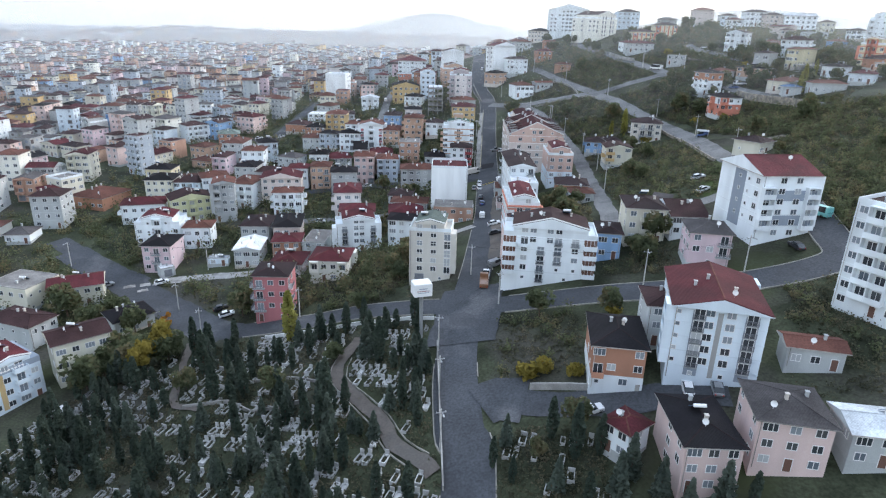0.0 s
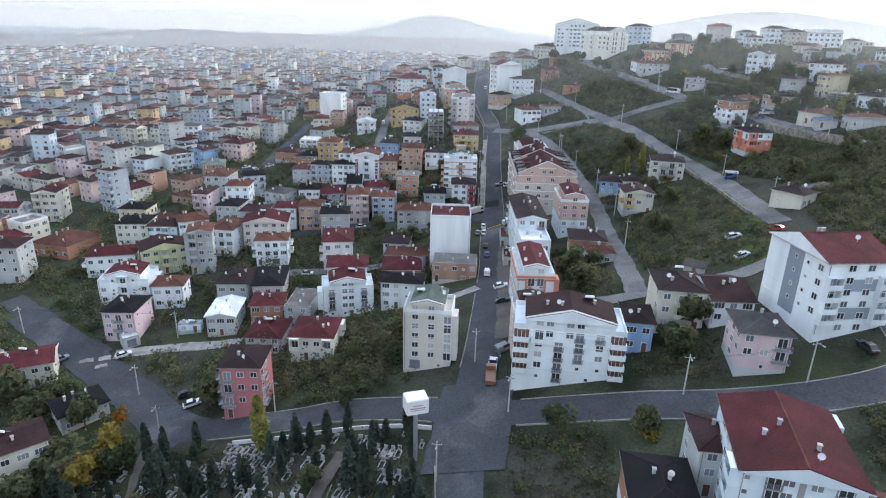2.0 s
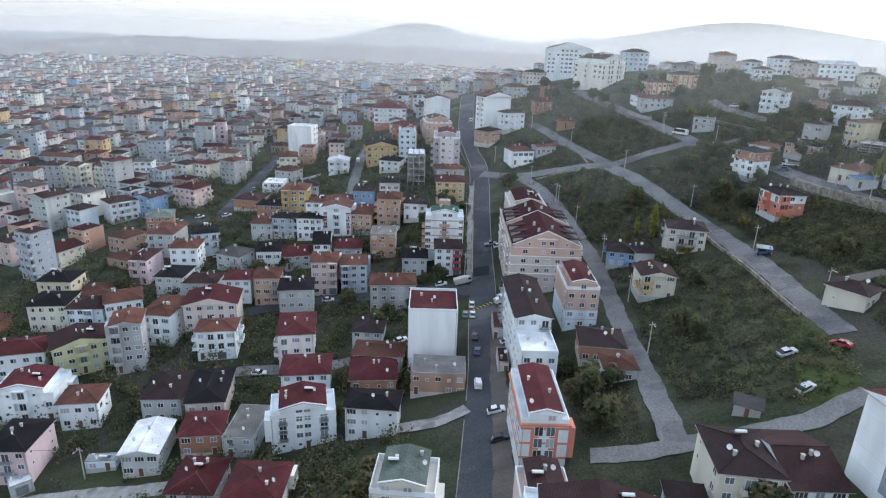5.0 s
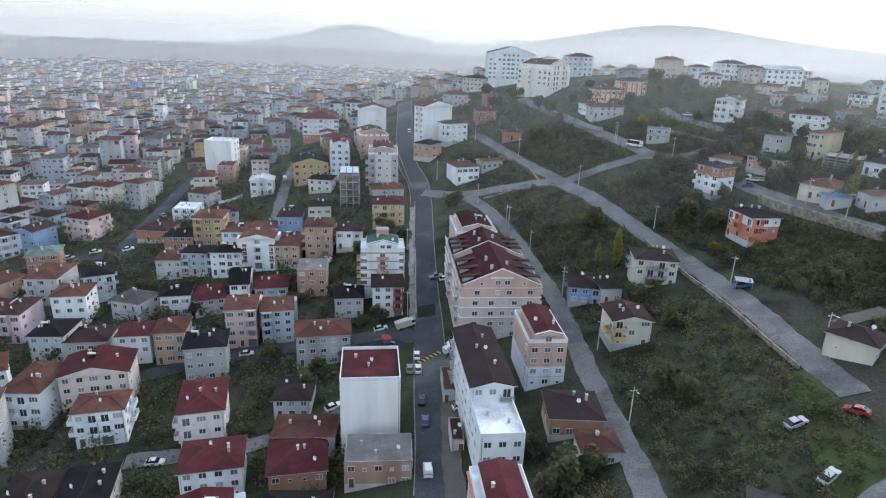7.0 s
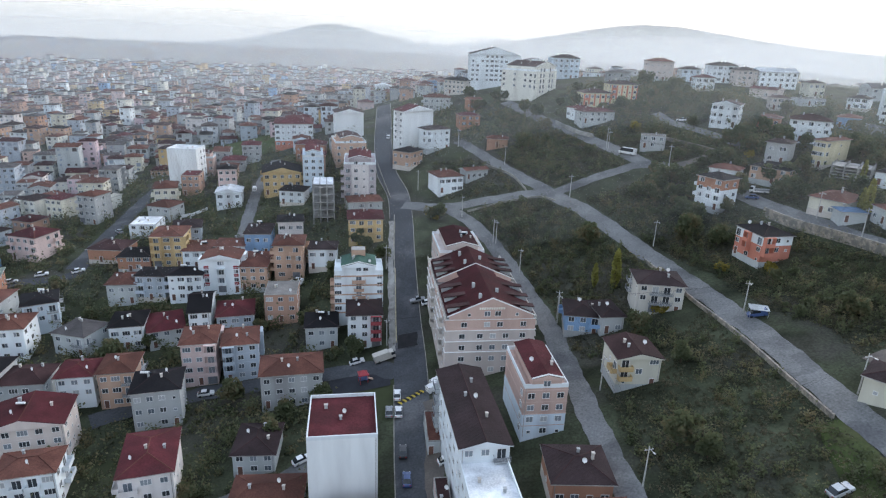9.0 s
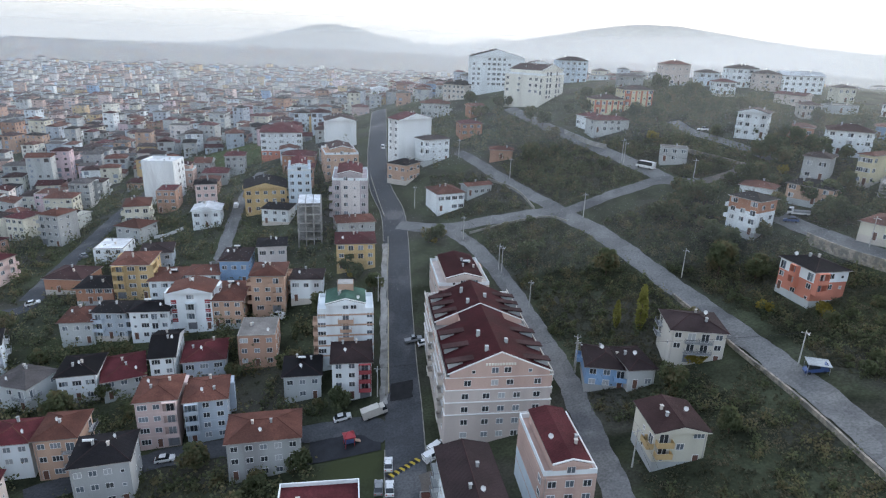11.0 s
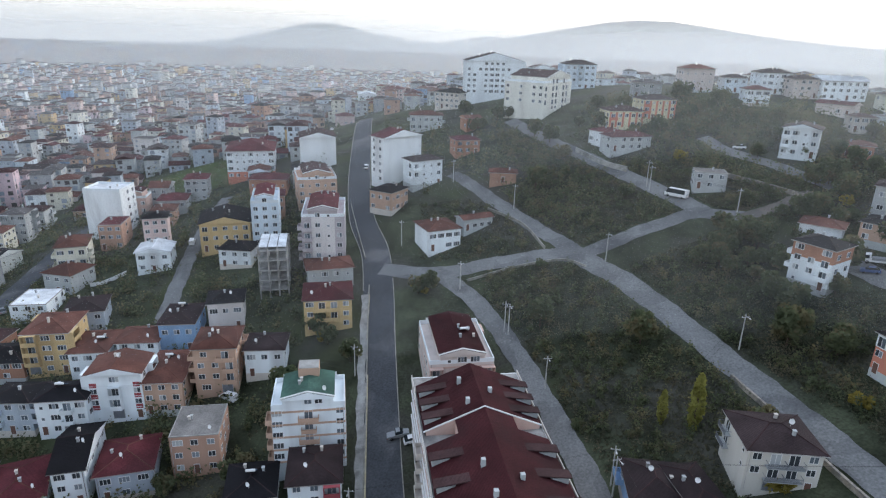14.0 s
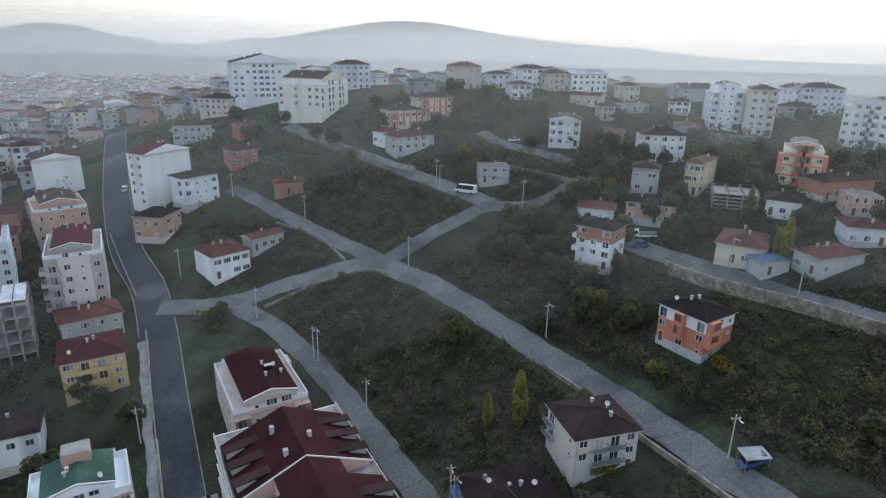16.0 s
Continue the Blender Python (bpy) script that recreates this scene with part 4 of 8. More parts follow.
    if style == "slatetop":
        bm = bmesh.new()
        box(bm, -w / 2 - 0.06, -d / 2 - 0.06, h - 2.6, w / 2 + 0.06, d / 2 + 0.06, h - 1.2)
        part("facade_band", bm, WALL["slate"], ob, "dark slate band below the roof")
        for k in range(7):
            bm = bmesh.new()
            box(bm, -2.4 + k * 0.72, -d / 2 - 0.1, h - 2.1, -1.9 + k * 0.72, -d / 2 - 0.05, h - 1.75)
            part("sign_bar", bm, WHITE, ob)
        bm = bmesh.new()
        box(bm, -w * 0.28, -d / 2 - 0.06, 0.4, -w * 0.28 + 1.1, -d / 2 + 0.01, h - 2.6)
        part("facade_strip", bm, WALL["yellow"], ob, "ochre strip of facade")
    if style in ("bricktop", "whitetop"):
        bm = bmesh.new()
        box(bm, -w / 2 - 0.05, -d / 2 - 0.05, h - fh, w / 2 + 0.05, d / 2 + 0.05, h - 0.02)
        part("upper_wall", bm, WALL["brick" if style == "bricktop" else "white"], ob, "bare orange brick upper storey" if style == "bricktop" else "white upper storey")
    if style == "redcols2":
        for px in (-w * 0.4, w * 0.4):
            for f in range(1, floors):
                bm = bmesh.new()
                box(bm, px - 0.75, -d / 2 - 0.05, f * fh - 0.45, px + 0.75, -d / 2 + 0.01, f * fh + 0.7)
                part("facade_panel", bm, WALL["maroon"], ob, "dark red panel below a window")
    if style == "redcols":
        for px in (-w * 0.2, w * 0.2):
            bm = bmesh.new()
            box(bm, px - 0.8, -d / 2 - 0.055, 0.6, px + 0.8, -d / 2 + 0.01, h - fh - 0.4)
            part("facade_strip", bm, WALL["coral"], ob, "coral red strip of facade")
        bm = bmesh.new()
        box(bm, -w / 2 - 0.4, -d / 2 - 0.5, h - 2.75, w / 2 + 0.4, d / 2 + 0.02, h - 2.31)
        part("cornice", bm, WALL["coral"], ob, "coral red cornice")
    if style == "centre":
        bm = bmesh.new()
        box(bm, -w * 0.27, -d / 2 - 0.06, 0.5, w * 0.27, -d / 2 + 0.01, h - 2.4)
        part("facade_strip", bm, WALL["whitepink"], ob, "pale strip of facade")
    if style == "stripes":
        n = max(2, int(round(w / bay)))
        for k in range(n + 1):
            px = k * w / n - w / 2
            px = min(max(px, -w / 2 + 0.4), w / 2 - 0.4)
            bm = bmesh.new()
            box(bm, px - 0.42, -d / 2 - 0.06, 0.3, px + 0.42, -d / 2 + 0.01, h - 0.4)
            part("facade_strip", bm, WALL[trim] if trim in WALL else WALL["coral"], ob, "coral red strip of facade")
    if style == "stairhead":
        bm = bmesh.new()
        box(bm, -2.1, d / 2 - 4.2, h, 2.1, d / 2 - 0.6, h + 2.9)
        hd = part("stair_head", bm, WALL["orange"], ob, "orange stair head on the roof")
        bm = bmesh.new()
        box(bm, -2.0, d / 2 - 4.1, h + 2.9, 2.0, d / 2 - 0.7, h + 3.0)
        part("roof", bm, CONCRETE, hd)
    if style == "bands":
        for f in (floors - 2, floors - 4):
            bm = bmesh.new()
            box(bm, -w / 2 - 0.055, -d / 2 - 0.055, f * fh + 0.2, w / 2 + 0.055, -d / 2 + 0.01, f * fh + fh - 0.3)
            part("facade_strip", bm, WALL["slate"], ob, "grey-blue facade band")
        bm = bmesh.new()
        box(bm, -w / 2 - 0.06, -d * 0.12, 1.0, -w / 2 + 0.01, d * 0.14, h - 0.3)
        part("facade_strip", bm, WALL["slate"], ob, "grey-blue facade band")
    # windows and balconies, face by face
    away = math.sqrt((x - 5) ** 2 + max(0, y - 210, 15 - y) ** 2 + 80 ** 2)
    far_v, far_f, far_m = [], [], []
    btype = r.choice(("loggia", "loggia", "solid", "rail" if away < 175 else "solid"))
    bcol = WALL[trim] if trim in WALL else WALL[wall] if wall != "blank" else WALL["white"]
    sill = r.uniform(0.8, 1.0)
    for side, length, off, turn in (("front", w, d / 2, 0), ("left", d, w / 2, -90), ("right", d, w / 2, 90), ("back", w, d / 2, 180)):
        if style == "blank" and side == "front":
            continue
        if side == "front":
            rows = front or facade_plan(r, max(2, int(round(length / bay))), floors, balconies, tall)
        elif side == "back":
            rows = ["m" * max(1, int(length / 4.5))] * floors
        else:
            rows = side_plan(r, max(1, int(round(length / 3.6))), floors, balconies and style != "blank")
        step = h / len(rows)
        for i, row in enumerate(rows):
            zb = (len(rows) - 1 - i) * step
            if terraces and i == 0 and side in ("left", "right"):
                continue
            for k, code in enumerate(row):
                px = (k + 0.5) * length / len(row) - length / 2
                if code == "." or (terraces and i == 0 and side == "front" and abs(px) > w * 0.31):
                    continue
                turned = Matrix.Rotation(radians(turn), 4, "Z")
                if code in "BbROM":
                    bw = max(2.0, min(4.2, length / len(row) * (2.6 if code == "O" else 1.0 if len(row) < 6 else 1.5)))
                    edge = length / 2 - bw / 2
                    px = min(max(px, -edge), edge)
                    kind = btype if code == "B" else "open" if code == "b" else "loggia" if code == "M" else "solid"
                    m_ = {"O": WALL["orange"], "M": WALL["maroon"]}.get(code, bcol)
                    bo = put("balcony", balcony_for(kind, bw, step, None if kind == "rail" else m_), ob, turned @ Matrix.Translation((px, -off - 0.003, zb + 0.04)))
                    if code == "R":
                        put("back_panel", balcony_panel(bw, step), bo, Matrix.Identity(4), None, "dark brown panelled wall")
                    if away < 142:
                        put("window", WIN["t"], bo, Matrix.Translation((0, 0, 0.02)))
                        continue
                    code = "t"
                if code == "G" or code == "D":
                    put("shutter" if code == "G" else "door", SHUTTER if code == "G" else DOOR, ob, turned @ Matrix.Translation((px, -off - 0.03, zb + 0.02)))
                    continue
                if code == "f" and away < 142:
                    put("railing", balcony_for("french", 1.9, step, None), ob, turned @ Matrix.Translation((px, -off - 0.06, zb + 0.2)))
                kind = "t" if code == "f" else code
                gap = 0.065 if style in ("strips", "redcols", "redcols2", "bands", "centre", "stripes", "halfblue", "bricktop", "whitetop", "slatetop") else 0.035 if low else 0.0
                m = turned @ Matrix.Translation((px, -off - gap, zb + (0.12 if kind == "t" else sill)))
                if away > 142 or side == "back":
                    (fv, ff, fm), o = FARWIN[kind], len(far_v)
                    far_v += [tuple(m @ Vector(v)) for v in fv]
                    far_f += [tuple(q + o for q in p) for p in ff]
                    far_m += fm
                else:
                    put("window", WIN[kind], ob, m)
    if away < 150:
        for sx, sy in ((-1, -1), (1, 1)) if r.random() < 0.6 else ((1, -1),):
            bm = bmesh.new()
            cx, cy = sx * (w / 2 - 0.35), sy * (d / 2 + 0.10)
            bmesh.ops.create_cone(bm, segments=6, radius1=0.06, radius2=0.06, depth=top, matrix=Matrix.Translation((cx, cy, top / 2)))
            part("downpipe", bm, GUTTER, ob)
    if far_v:
        me = bpy.data.meshes.new("windows")
        me.from_pydata(far_v, [], far_f)
        me.materials.append(PVC)
        me.materials.append(GLASS)
        me.polygons.foreach_set("material_index", far_m)
        tagged(put("glazing", me, ob, Matrix.Identity(4)), kind="stuff")
    # chimneys, dishes and water heaters
    for k in range(1 if w * d < 90 else 2 + int(w * d / 170)):
        cx, cy = rnd.uniform(-0.3, 0.3) * w, rnd.uniform(-0.25, 0.3) * d
        zb = rtop(cx, cy) - 0.5
        put("chimney", CHIMNEY[k % 2], ob, Matrix.Translation((cx, cy, zb)))
    if away < 175:
        cx, cy = rnd.uniform(-0.35, 0.35) * w, rnd.uniform(-0.4, 0.1) * d
        put("satellite_dish", DISH, ob, Matrix.Translation((cx, cy, rtop(cx, cy) - 0.1)) @ Matrix.Rotation(radians(-30 - yaw), 4, "Z"))
        if rnd.random() < 0.16:
            cx, cy = rnd.uniform(-0.25, 0.25) * w, rnd.uniform(-0.1, 0.2) * d
            put("water_heater", HEATER, ob, Matrix.Translation((cx, cy, rtop(cx, cy) - 0.1)) @ Matrix.Rotation(radians(180 - yaw), 4, "Z"))
    return ob



def concrete_frame(x, y, yaw, w, d, h):
    """An unfinished block: columns and floor slabs."""
    z0 = min(ground(x - w / 2, y - d / 2), ground(x + w / 2, y - d / 2))
    ob = new("building_skeleton")
    ob.location, ob.rotation_euler = (x, y, z0), (0, 0, radians(yaw))
    tagged(ob, "unfinished grey concrete frame of a block of flats", "building")
    for f in range(1, 6):
        bm = bmesh.new()
        box(bm, -w / 2, -d / 2, f * h / 5 - 0.3, w / 2, d / 2, f * h / 5)
        part("floor_slab", bm, CONCRETE, ob)
    for i in range(4):
        for j in range(4):
            px, py = -w / 2 + 0.25 + i * (w - 0.5) / 3, -d / 2 + 0.25 + j * (d - 0.5) / 3
            bm = bmesh.new()
            box(bm, px - 0.2, py - 0.2, -1.5, px + 0.2, py + 0.2, h + 0.9)
            part("column", bm, CONCRETE, ob)
    if h > 10:
        for i in range(3):
            for j in range(2):
                bm = bmesh.new()
                px, py = (i - 1) * w * 0.31, (j - 0.5) * d * 0.46
                v = box(bm, px - w * 0.14, py - d * 0.2, h + 0.9, px + w * 0.14, py + d * 0.2, h + 0.98)
                for q in v:
                    q.co.z += 0.06 * (q.co.y - py)
                part("roof_sheet", bm, ROOF["whiteroof"], ob, "white sheet laid over the top storey")
    return ob


def gable_wall(bm, half, y0, y1, z0, z1, rise):
    v = [bm.verts.new(c) for yy in (y0, y1) for c in ((-half, yy, z0), (half, yy, z0), (half, yy, z1), (0, yy, z1 + rise), (-half, yy, z1))]
    bm.faces.new(v[:5]), bm.faces.new(v[:4:-1])
    for i in range(5):
        bm.faces.new((v[i], v[i + 5], v[(i + 1) % 5 + 5], v[(i + 1) % 5]))
    bmesh.ops.recalc_face_normals(bm, faces=bm.faces)


def long_block(x, y, yaw, w, d, h):
    """The long salmon block: cream lower storeys, roof terraces down both sides, two red roofs with dormers."""
    ob = new("apartment_building")
    z0 = ground(x, y - d / 2 + 4)
    ob.location, ob.rotation_euler = (x, y, z0), (0, 0, radians(yaw))
    tagged(ob, "long salmon and cream block of flats, dark red dormered roof", "apartment building")
    bm = bmesh.new()
    box(bm, -w / 2, -d / 2, -4, w / 2, d / 2, h - 2.9)
    part("lower_wall", bm, WALL["plasterpink"], ob, "cream lower storeys")
    bm = bmesh.new()
    box(bm, -w / 2 - 0.02, -d / 2 - 0.02, h - 2.9, w / 2 + 0.02, d / 2 + 0.02, h)
    part("wall", bm, WALL["salmon"], ob)
    for zz in (h - 2.98, h - 0.05, h - 5.9, h - 8.8):
        bm = bmesh.new()
        box(bm, -w / 2 - 0.25, -d / 2 - 0.25, zz, w / 2 + 0.25, d / 2 + 0.25, zz + 0.16)
        part("cornice", bm, WHITE, ob)
    for sx in (-1, 1):
        bm = bmesh.new()
        x0 = sx * (w / 2 + 0.2)
        box(bm, min(x0, x0 - sx * 0.16), -d / 2 - 0.2, h + 0.11, max(x0, x0 - sx * 0.16), d / 2 + 0.2, h + 0.8)
        part("parapet", bm, WALL["plasterpale"], ob)
    half, rise = w / 2 - 0.95, 4.5
    segs = ((-d / 2 - 0.3, -2.2), (2.0, d / 2 - 4.5))
    for k, (y0, y1) in enumerate(segs):
        bm = bmesh.new()
        gable_wall(bm, half + 0.3, y0 + 0.05, y0 + 0.5, h + 0.11, h + 0.9, rise)
        part("gable", bm, WALL["salmon"], ob)
        bm = bmesh.new()
        gable_wall(bm, half + 0.2, y1 - 0.5, y1 - 0.05, h + 0.11, h + 0.7, rise)
        part("gable", bm, WALL["salmon"], ob)
        for sx in (-1, 1):
            bm = bmesh.new()
            pts = [(sx * (half + 0.7), h + 0.75), (0, h + 0.95 + rise), (0, h + 1.1 + rise), (sx * (half + 0.7), h + 0.92)]
            v = [bm.verts.new((px, yy, pz)) for yy in (y0 + 0.12, y1 + 0.2) for px, pz in pts]
            for q in ((0, 1, 2, 3), (7, 6, 5, 4), (0, 4, 5, 1), (1, 5, 6, 2), (2, 6, 7, 3), (3, 7, 4, 0)):
                bm.faces.new([v[i] for i in q])
            bmesh.ops.recalc_face_normals(bm, faces=bm.faces)
            part("roof", bm, ROOF["wine"], ob)
            bm = bmesh.new()
            pts = [(sx * (half + 0.75), h + 0.80), (0, h + 0.98 + rise), (0, h + 1.25 + rise), (sx * (half + 0.75), h + 1.08)]
            v = [bm.verts.new((px, yy, pz)) for yy in (y0 - 0.06, y0 + 0.10) for px, pz in pts]
            for q in ((0, 1, 2, 3), (7, 6, 5, 4), (0, 4, 5, 1), (1, 5, 6, 2), (2, 6, 7, 3), (3, 7, 4, 0)):
                bm.faces.new([v[i] for i in q])
            bmesh.ops.recalc_face_normals(bm, faces=bm.faces)
            part("verge", bm, WHITE, ob)
            for q in range(3):
                yy = y0 + 2.6 + q * (y1 - y0 - 4.5) / 2.4
                bm = bmesh.new()
                x1, x2 = sx * (half + 0.35), sx * (half - 3.6)
                box(bm, min(x1, x2), yy - 0.75, h + 0.2, max(x1, x2), yy + 0.75, h + 2.35)
                dm = part("dormer", bm, WALL["greywall"], ob)
                bm = bmesh.new()
                v = [bm.verts.new(c) for c in ((sx * (half + 0.8), yy - 1.0, h + 2.3), (sx * (half + 0.8), yy + 1.0, h + 2.3), (sx * (half - 5.0), yy + 1.0, h + 3.15), (sx * (half - 5.0), yy - 1.0, h + 3.15),
                                               (sx * (half + 0.8), yy - 1.0, h + 2.5), (sx * (half + 0.8), yy + 1.0, h + 2.5), (sx * (half - 5.0), yy + 1.0, h + 3.35), (sx * (half - 5.0), yy - 1.0, h + 3.35))]
                for f in ((0, 1, 2, 3), (7, 6, 5, 4), (0, 4, 5, 1), (1, 5, 6, 2), (2, 6, 7, 3), (3, 7, 4, 0)):
                    bm.faces.new([v[i] for i in f])
                bmesh.ops.recalc_face_normals(bm, faces=bm.faces)
                part("dormer_roof", bm, ROOF["brown"], dm)
        for cx, cy in ((-2.5, 3), (2.2, 6), (-3.0, 10)):
            bm = bmesh.new()
            box(bm, cx - 0.35, y0 + cy - 0.35, h + 2.5, cx + 0.35, y0 + cy + 0.35, h + 5.6)
            part("chimney", bm, WALL["plaster"], ob)
    # the ridge runs on between the two halves; the slopes are cut back to roof terraces beside it
    reach = 0.52
    for sx in (-1, 1):
        bm = bmesh.new()
        xe, ze = sx * half * reach, h + 0.85 + rise * (1 - reach)
        pts = [(xe, ze), (0, h + 0.93 + rise), (0, h + 1.08 + rise), (xe, ze + 0.16)]
        v = [bm.verts.new((px, yy, pz)) for yy in (-2.0, 2.15) for px, pz in pts]
        for q in ((0, 1, 2, 3), (7, 6, 5, 4), (0, 4, 5, 1), (1, 5, 6, 2), (2, 6, 7, 3), (3, 7, 4, 0)):
            bm.faces.new([v[i] for i in q])
        bmesh.ops.recalc_face_normals(bm, faces=bm.faces)
        part("roof", bm, ROOF["wine"], ob)
        bm = bmesh.new()
        x1, x2 = xe - sx * 0.25, xe - sx * 0.05
        box(bm, min(x1, x2), -2.0, h + 0.16, max(x1, x2), 2.1, ze)
        part("attic_wall", bm, WALL["salmon"], ob)
    bm = bmesh.new()
    box(bm, -w / 2 + 0.1, -d / 2 + 0.1, h + 0.112, w / 2 - 0.1, d / 2 - 0.1, h + 0.15)
    part("terrace_deck", bm, CONCRETE, ob)
    bm = bmesh.new()
    for q in range(11):
        box(bm, -3.1 + q * 0.58, -d / 2 - 0.40, h + 2.7, -2.7 + q * 0.58, -d / 2 - 0.28, h + 3.2)
    tagged(part("sign_bar", bm, WALL["creamwhite"], ob), kind="stuff")
    floors = 5
    fh = h / floors
    for f in range(floors):
        for px in (-7.0, -2.6, 0.6, 3.8, 8.0) if f < 4 else (-6.6, -1.0, 2.2, 8.0):
            put("window", WIN["m"], ob, Matrix.Translation((px, -d / 2 - 0.02, f * fh + 1.0)))
        for side, turn in ((-1, -90), (1, 90)):
            for q in range(6):
                yy = -d / 2 + 4 + q * (d - 8) / 5
                m = Matrix.Rotation(radians(turn), 4, "Z") @ Matrix.Translation((-side * yy if turn == 90 else yy * side, -w / 2 - 0.02, f * fh + 1.0))
                put("window", WIN["w" if q % 2 else "m"], ob, m)
            if f:
                bme = BALC.setdefault("salmon", balcony_mesh("balcony", 3.2, 1.2, True))
                if not bme.materials:
                    bme.materials.append(WALL["plasterpale"])
                for q in (0.06, 0.5):
                    yy = -d / 2 + d * q + 1.7
                    put("balcony", bme, ob, Matrix.Rotation(radians(turn), 4, "Z") @ Matrix.Translation((yy if turn == 90 else -yy, -w / 2 - 0.03, f * fh + 0.05)))
    for px in (-5.5, -1.1, 1.5, 6.2):
        put("window", WIN["s"] if abs(px) > 2 else WIN["m"], ob, Matrix.Translation((px, -d / 2 - 0.255, h + 0.9)))
    return ob


BALC = {}
long_block(30.7, 287.5, 1, 22.0, 43.0, 15.4)
house(-45.8, 161.2, 4, 8.7, 9.6, 12.7, "hip", "rose", "darkbrown", True)
house(-110.1, 175.4, 29, 13.7, 10.0, 6.0, "gable", "cream", "red")
house(-87.8, 140.8, 44, 12.0, 9.0, 10.4, "gable", "cream", "brown")
house(-100.0, 130.6, 61, 11.4, 12.0, 11.5, "parapetg", "bluewhite", "red", True, style="slatetop")
house(-112.8, 155.2, 74, 8.1, 15.1, 6.0, "hip", "plaster", "brown")
house(-124.4, 172.9, 79, 11.8, 13.8, 7.0, "flat", "cream", "concrete")
house(-87.5, 162.0, 47, 10.3, 9.0, 4.0, "hip", "plaster", "black")
house(47.9, 115.1, -12, 14.5, 17.0, 13.4, "gable2", "bluewhite", "red", True, style="strips", front=["s.fm.m.f.", "s.fm.m.f.", "s.fm.m.f.", "s.fm.m.f.", "s.fm.m.f.", "..s..s..."])
house(31.7, 114.2, -6, 8.9, 12.5, 8.2, "hip", "brick", "black", low="white", front=["w..m", "Bm.m", "s.m."])
house(42.0, 122.3, -5, 7.0, 8.7, 8.0, "hip", "plaster", "brown")
house(39.3, 92.1, 1, 8.0, 12.2, 7.8, "hip", "pink", "black")
house(51.6, 93.0, -9, 9.8, 10.0, 7.9, "hip", "pink", "grey")
house(30.1, 95.6, -50, 4.6, 5.1, 5.0, "hip", "white", "red")
house(63.2, 90.6, -6, 9.1, 7.1, 5.0, "gable", "plaster", "tin")
house(63.4, 109.5, -11, 8.8, 5.1, 3.5, "gable", "plaster", "redbrown")
house(82.7, 122.9, -58, 11.1, 14.0, 20.0, "parapet", "white", "brown", True)
house(24.1, 155.7, -5, 21.6, 11.0, 13.9, "parapetg", "white", "brown", True, style="brownbal", front=["..mm.mm....", "R.bm.mf.f.R", "R.m.f.f.m.R", "R.m.f.f.m.R", "R.m.f.s.s.R", "..s.f..s.s."])
house(39.4, 161.8, -7, 5.8, 9.1, 6.5, "hip", "blue", "darkbrown")
house(49.3, 168.8, -5, 9.6, 11.8, 8.8, "hip", "cream", "darkbrown", True)
house(58.9, 169.2, 1, 8.7, 14.6, 5.0, "gable", "white", "brown")
house(58.5, 149.2, -7, 8.6, 9.5, 7.8, "hip", "lilac", "grey", True, front=["m.B", "mmB", ".s."])
house(75.4, 161.5, 8, 13.4, 18.0, 14.6, "gable", "white", "red", True, style="bands", front=["..m.m..", "B.m.m.B", "B.m.m.B", "B.m.m.B", "B.m.m.B", "..m.m.."])
house(98.2, 222.5, 38, 8.5, 9.0, 3.8, "hip", "cream", "darkbrown")
house(60.3, 250.6, -2, 9.6, 9.4, 7.0, "gable2", "cream", "brown", True, trim="yellow", front=["B.w", "Bm.", "s.D"])
house(77.8, 278.2, -12, 11.7, 10.5, 7.6, "hip", "beige", "darkbrown", True)
house(57.9, 278.0, -13, 9.0, 10.1, 5.0, "hip", "blue", "darkbrown", True)
house(63.4, 275.2, 2, 5.9, 10.0, 4.5, "hip", "plaster", "darkbrown")
house(30.3, 325.0, 2, 14.3, 20.1, 12.0, "parapetg", "plasterpink", "wine", True, trim="salmon")
house(37.4, 246.8, 1, 9.1, 16.4, 13.8, "parapetg", "salmon", "red", False, style="halfblue", front=[".m.", "mmm", "mmm", "mmm", "sms"])
house(21.7, 235.6, 3, 8.9, 26.0, 14.0, "gable2", "white", "darkbrown", True)
house(22.4, 217.2, 2, 8.6, 13.2, 10.0, "parapet", "white", "whiteroof")
house(19.7, 191.1, 2, 9.0, 18.1, 13.0, "parapetg", "white", "red", True, trim="coral", style="redcols", front=["..m.", ".tt.", ".tt.", ".tt.", ".GG."])
house(17.7, 167.3, 2, 8.3, 7.3, 12.0, "parapetg", "pink", "brown")
house(39.4, 222.6, -5, 10.6, 10.1, 4.5, "hip", "brick", "darkbrown")
house(40.9, 210.5, -1, 7.3, 6.0, 3.5, "hip", "plaster", "redbrown")
house(-5.1, 169.8, -3, 10.9, 9.0, 16.5, "parapetg", "beige", "greygreen", True, front=[".m.m.t"] * 6 + [".G..s."])
house(-31.8, 206.0, 14, 14.6, 8.9, 11.0, "parapetg", "white", "red", True, front=["...mm...", ".f.mm.f.", ".f.mm.f.", ".f.mm.f.", ".s.sD.s."])
house(-35.7, 225.8, 9, 12.2, 10.1, 8.0, "hip", "white", "red")
house(-43.0, 245.2, 11, 9.9, 14.3, 10.0, "hip", "whitepink", "red", True)
house(-17.9, 224.8, 7, 11.5, 11.9, 6.0, "hip", "brick", "red")
house(-17.3, 233.1, -1, 13.0, 7.8, 7.0, "hip", "plaster", "redbrown")
house(-15.4, 206.1, -2, 11.8, 7.5, 8.0, "hip", "white", "black")
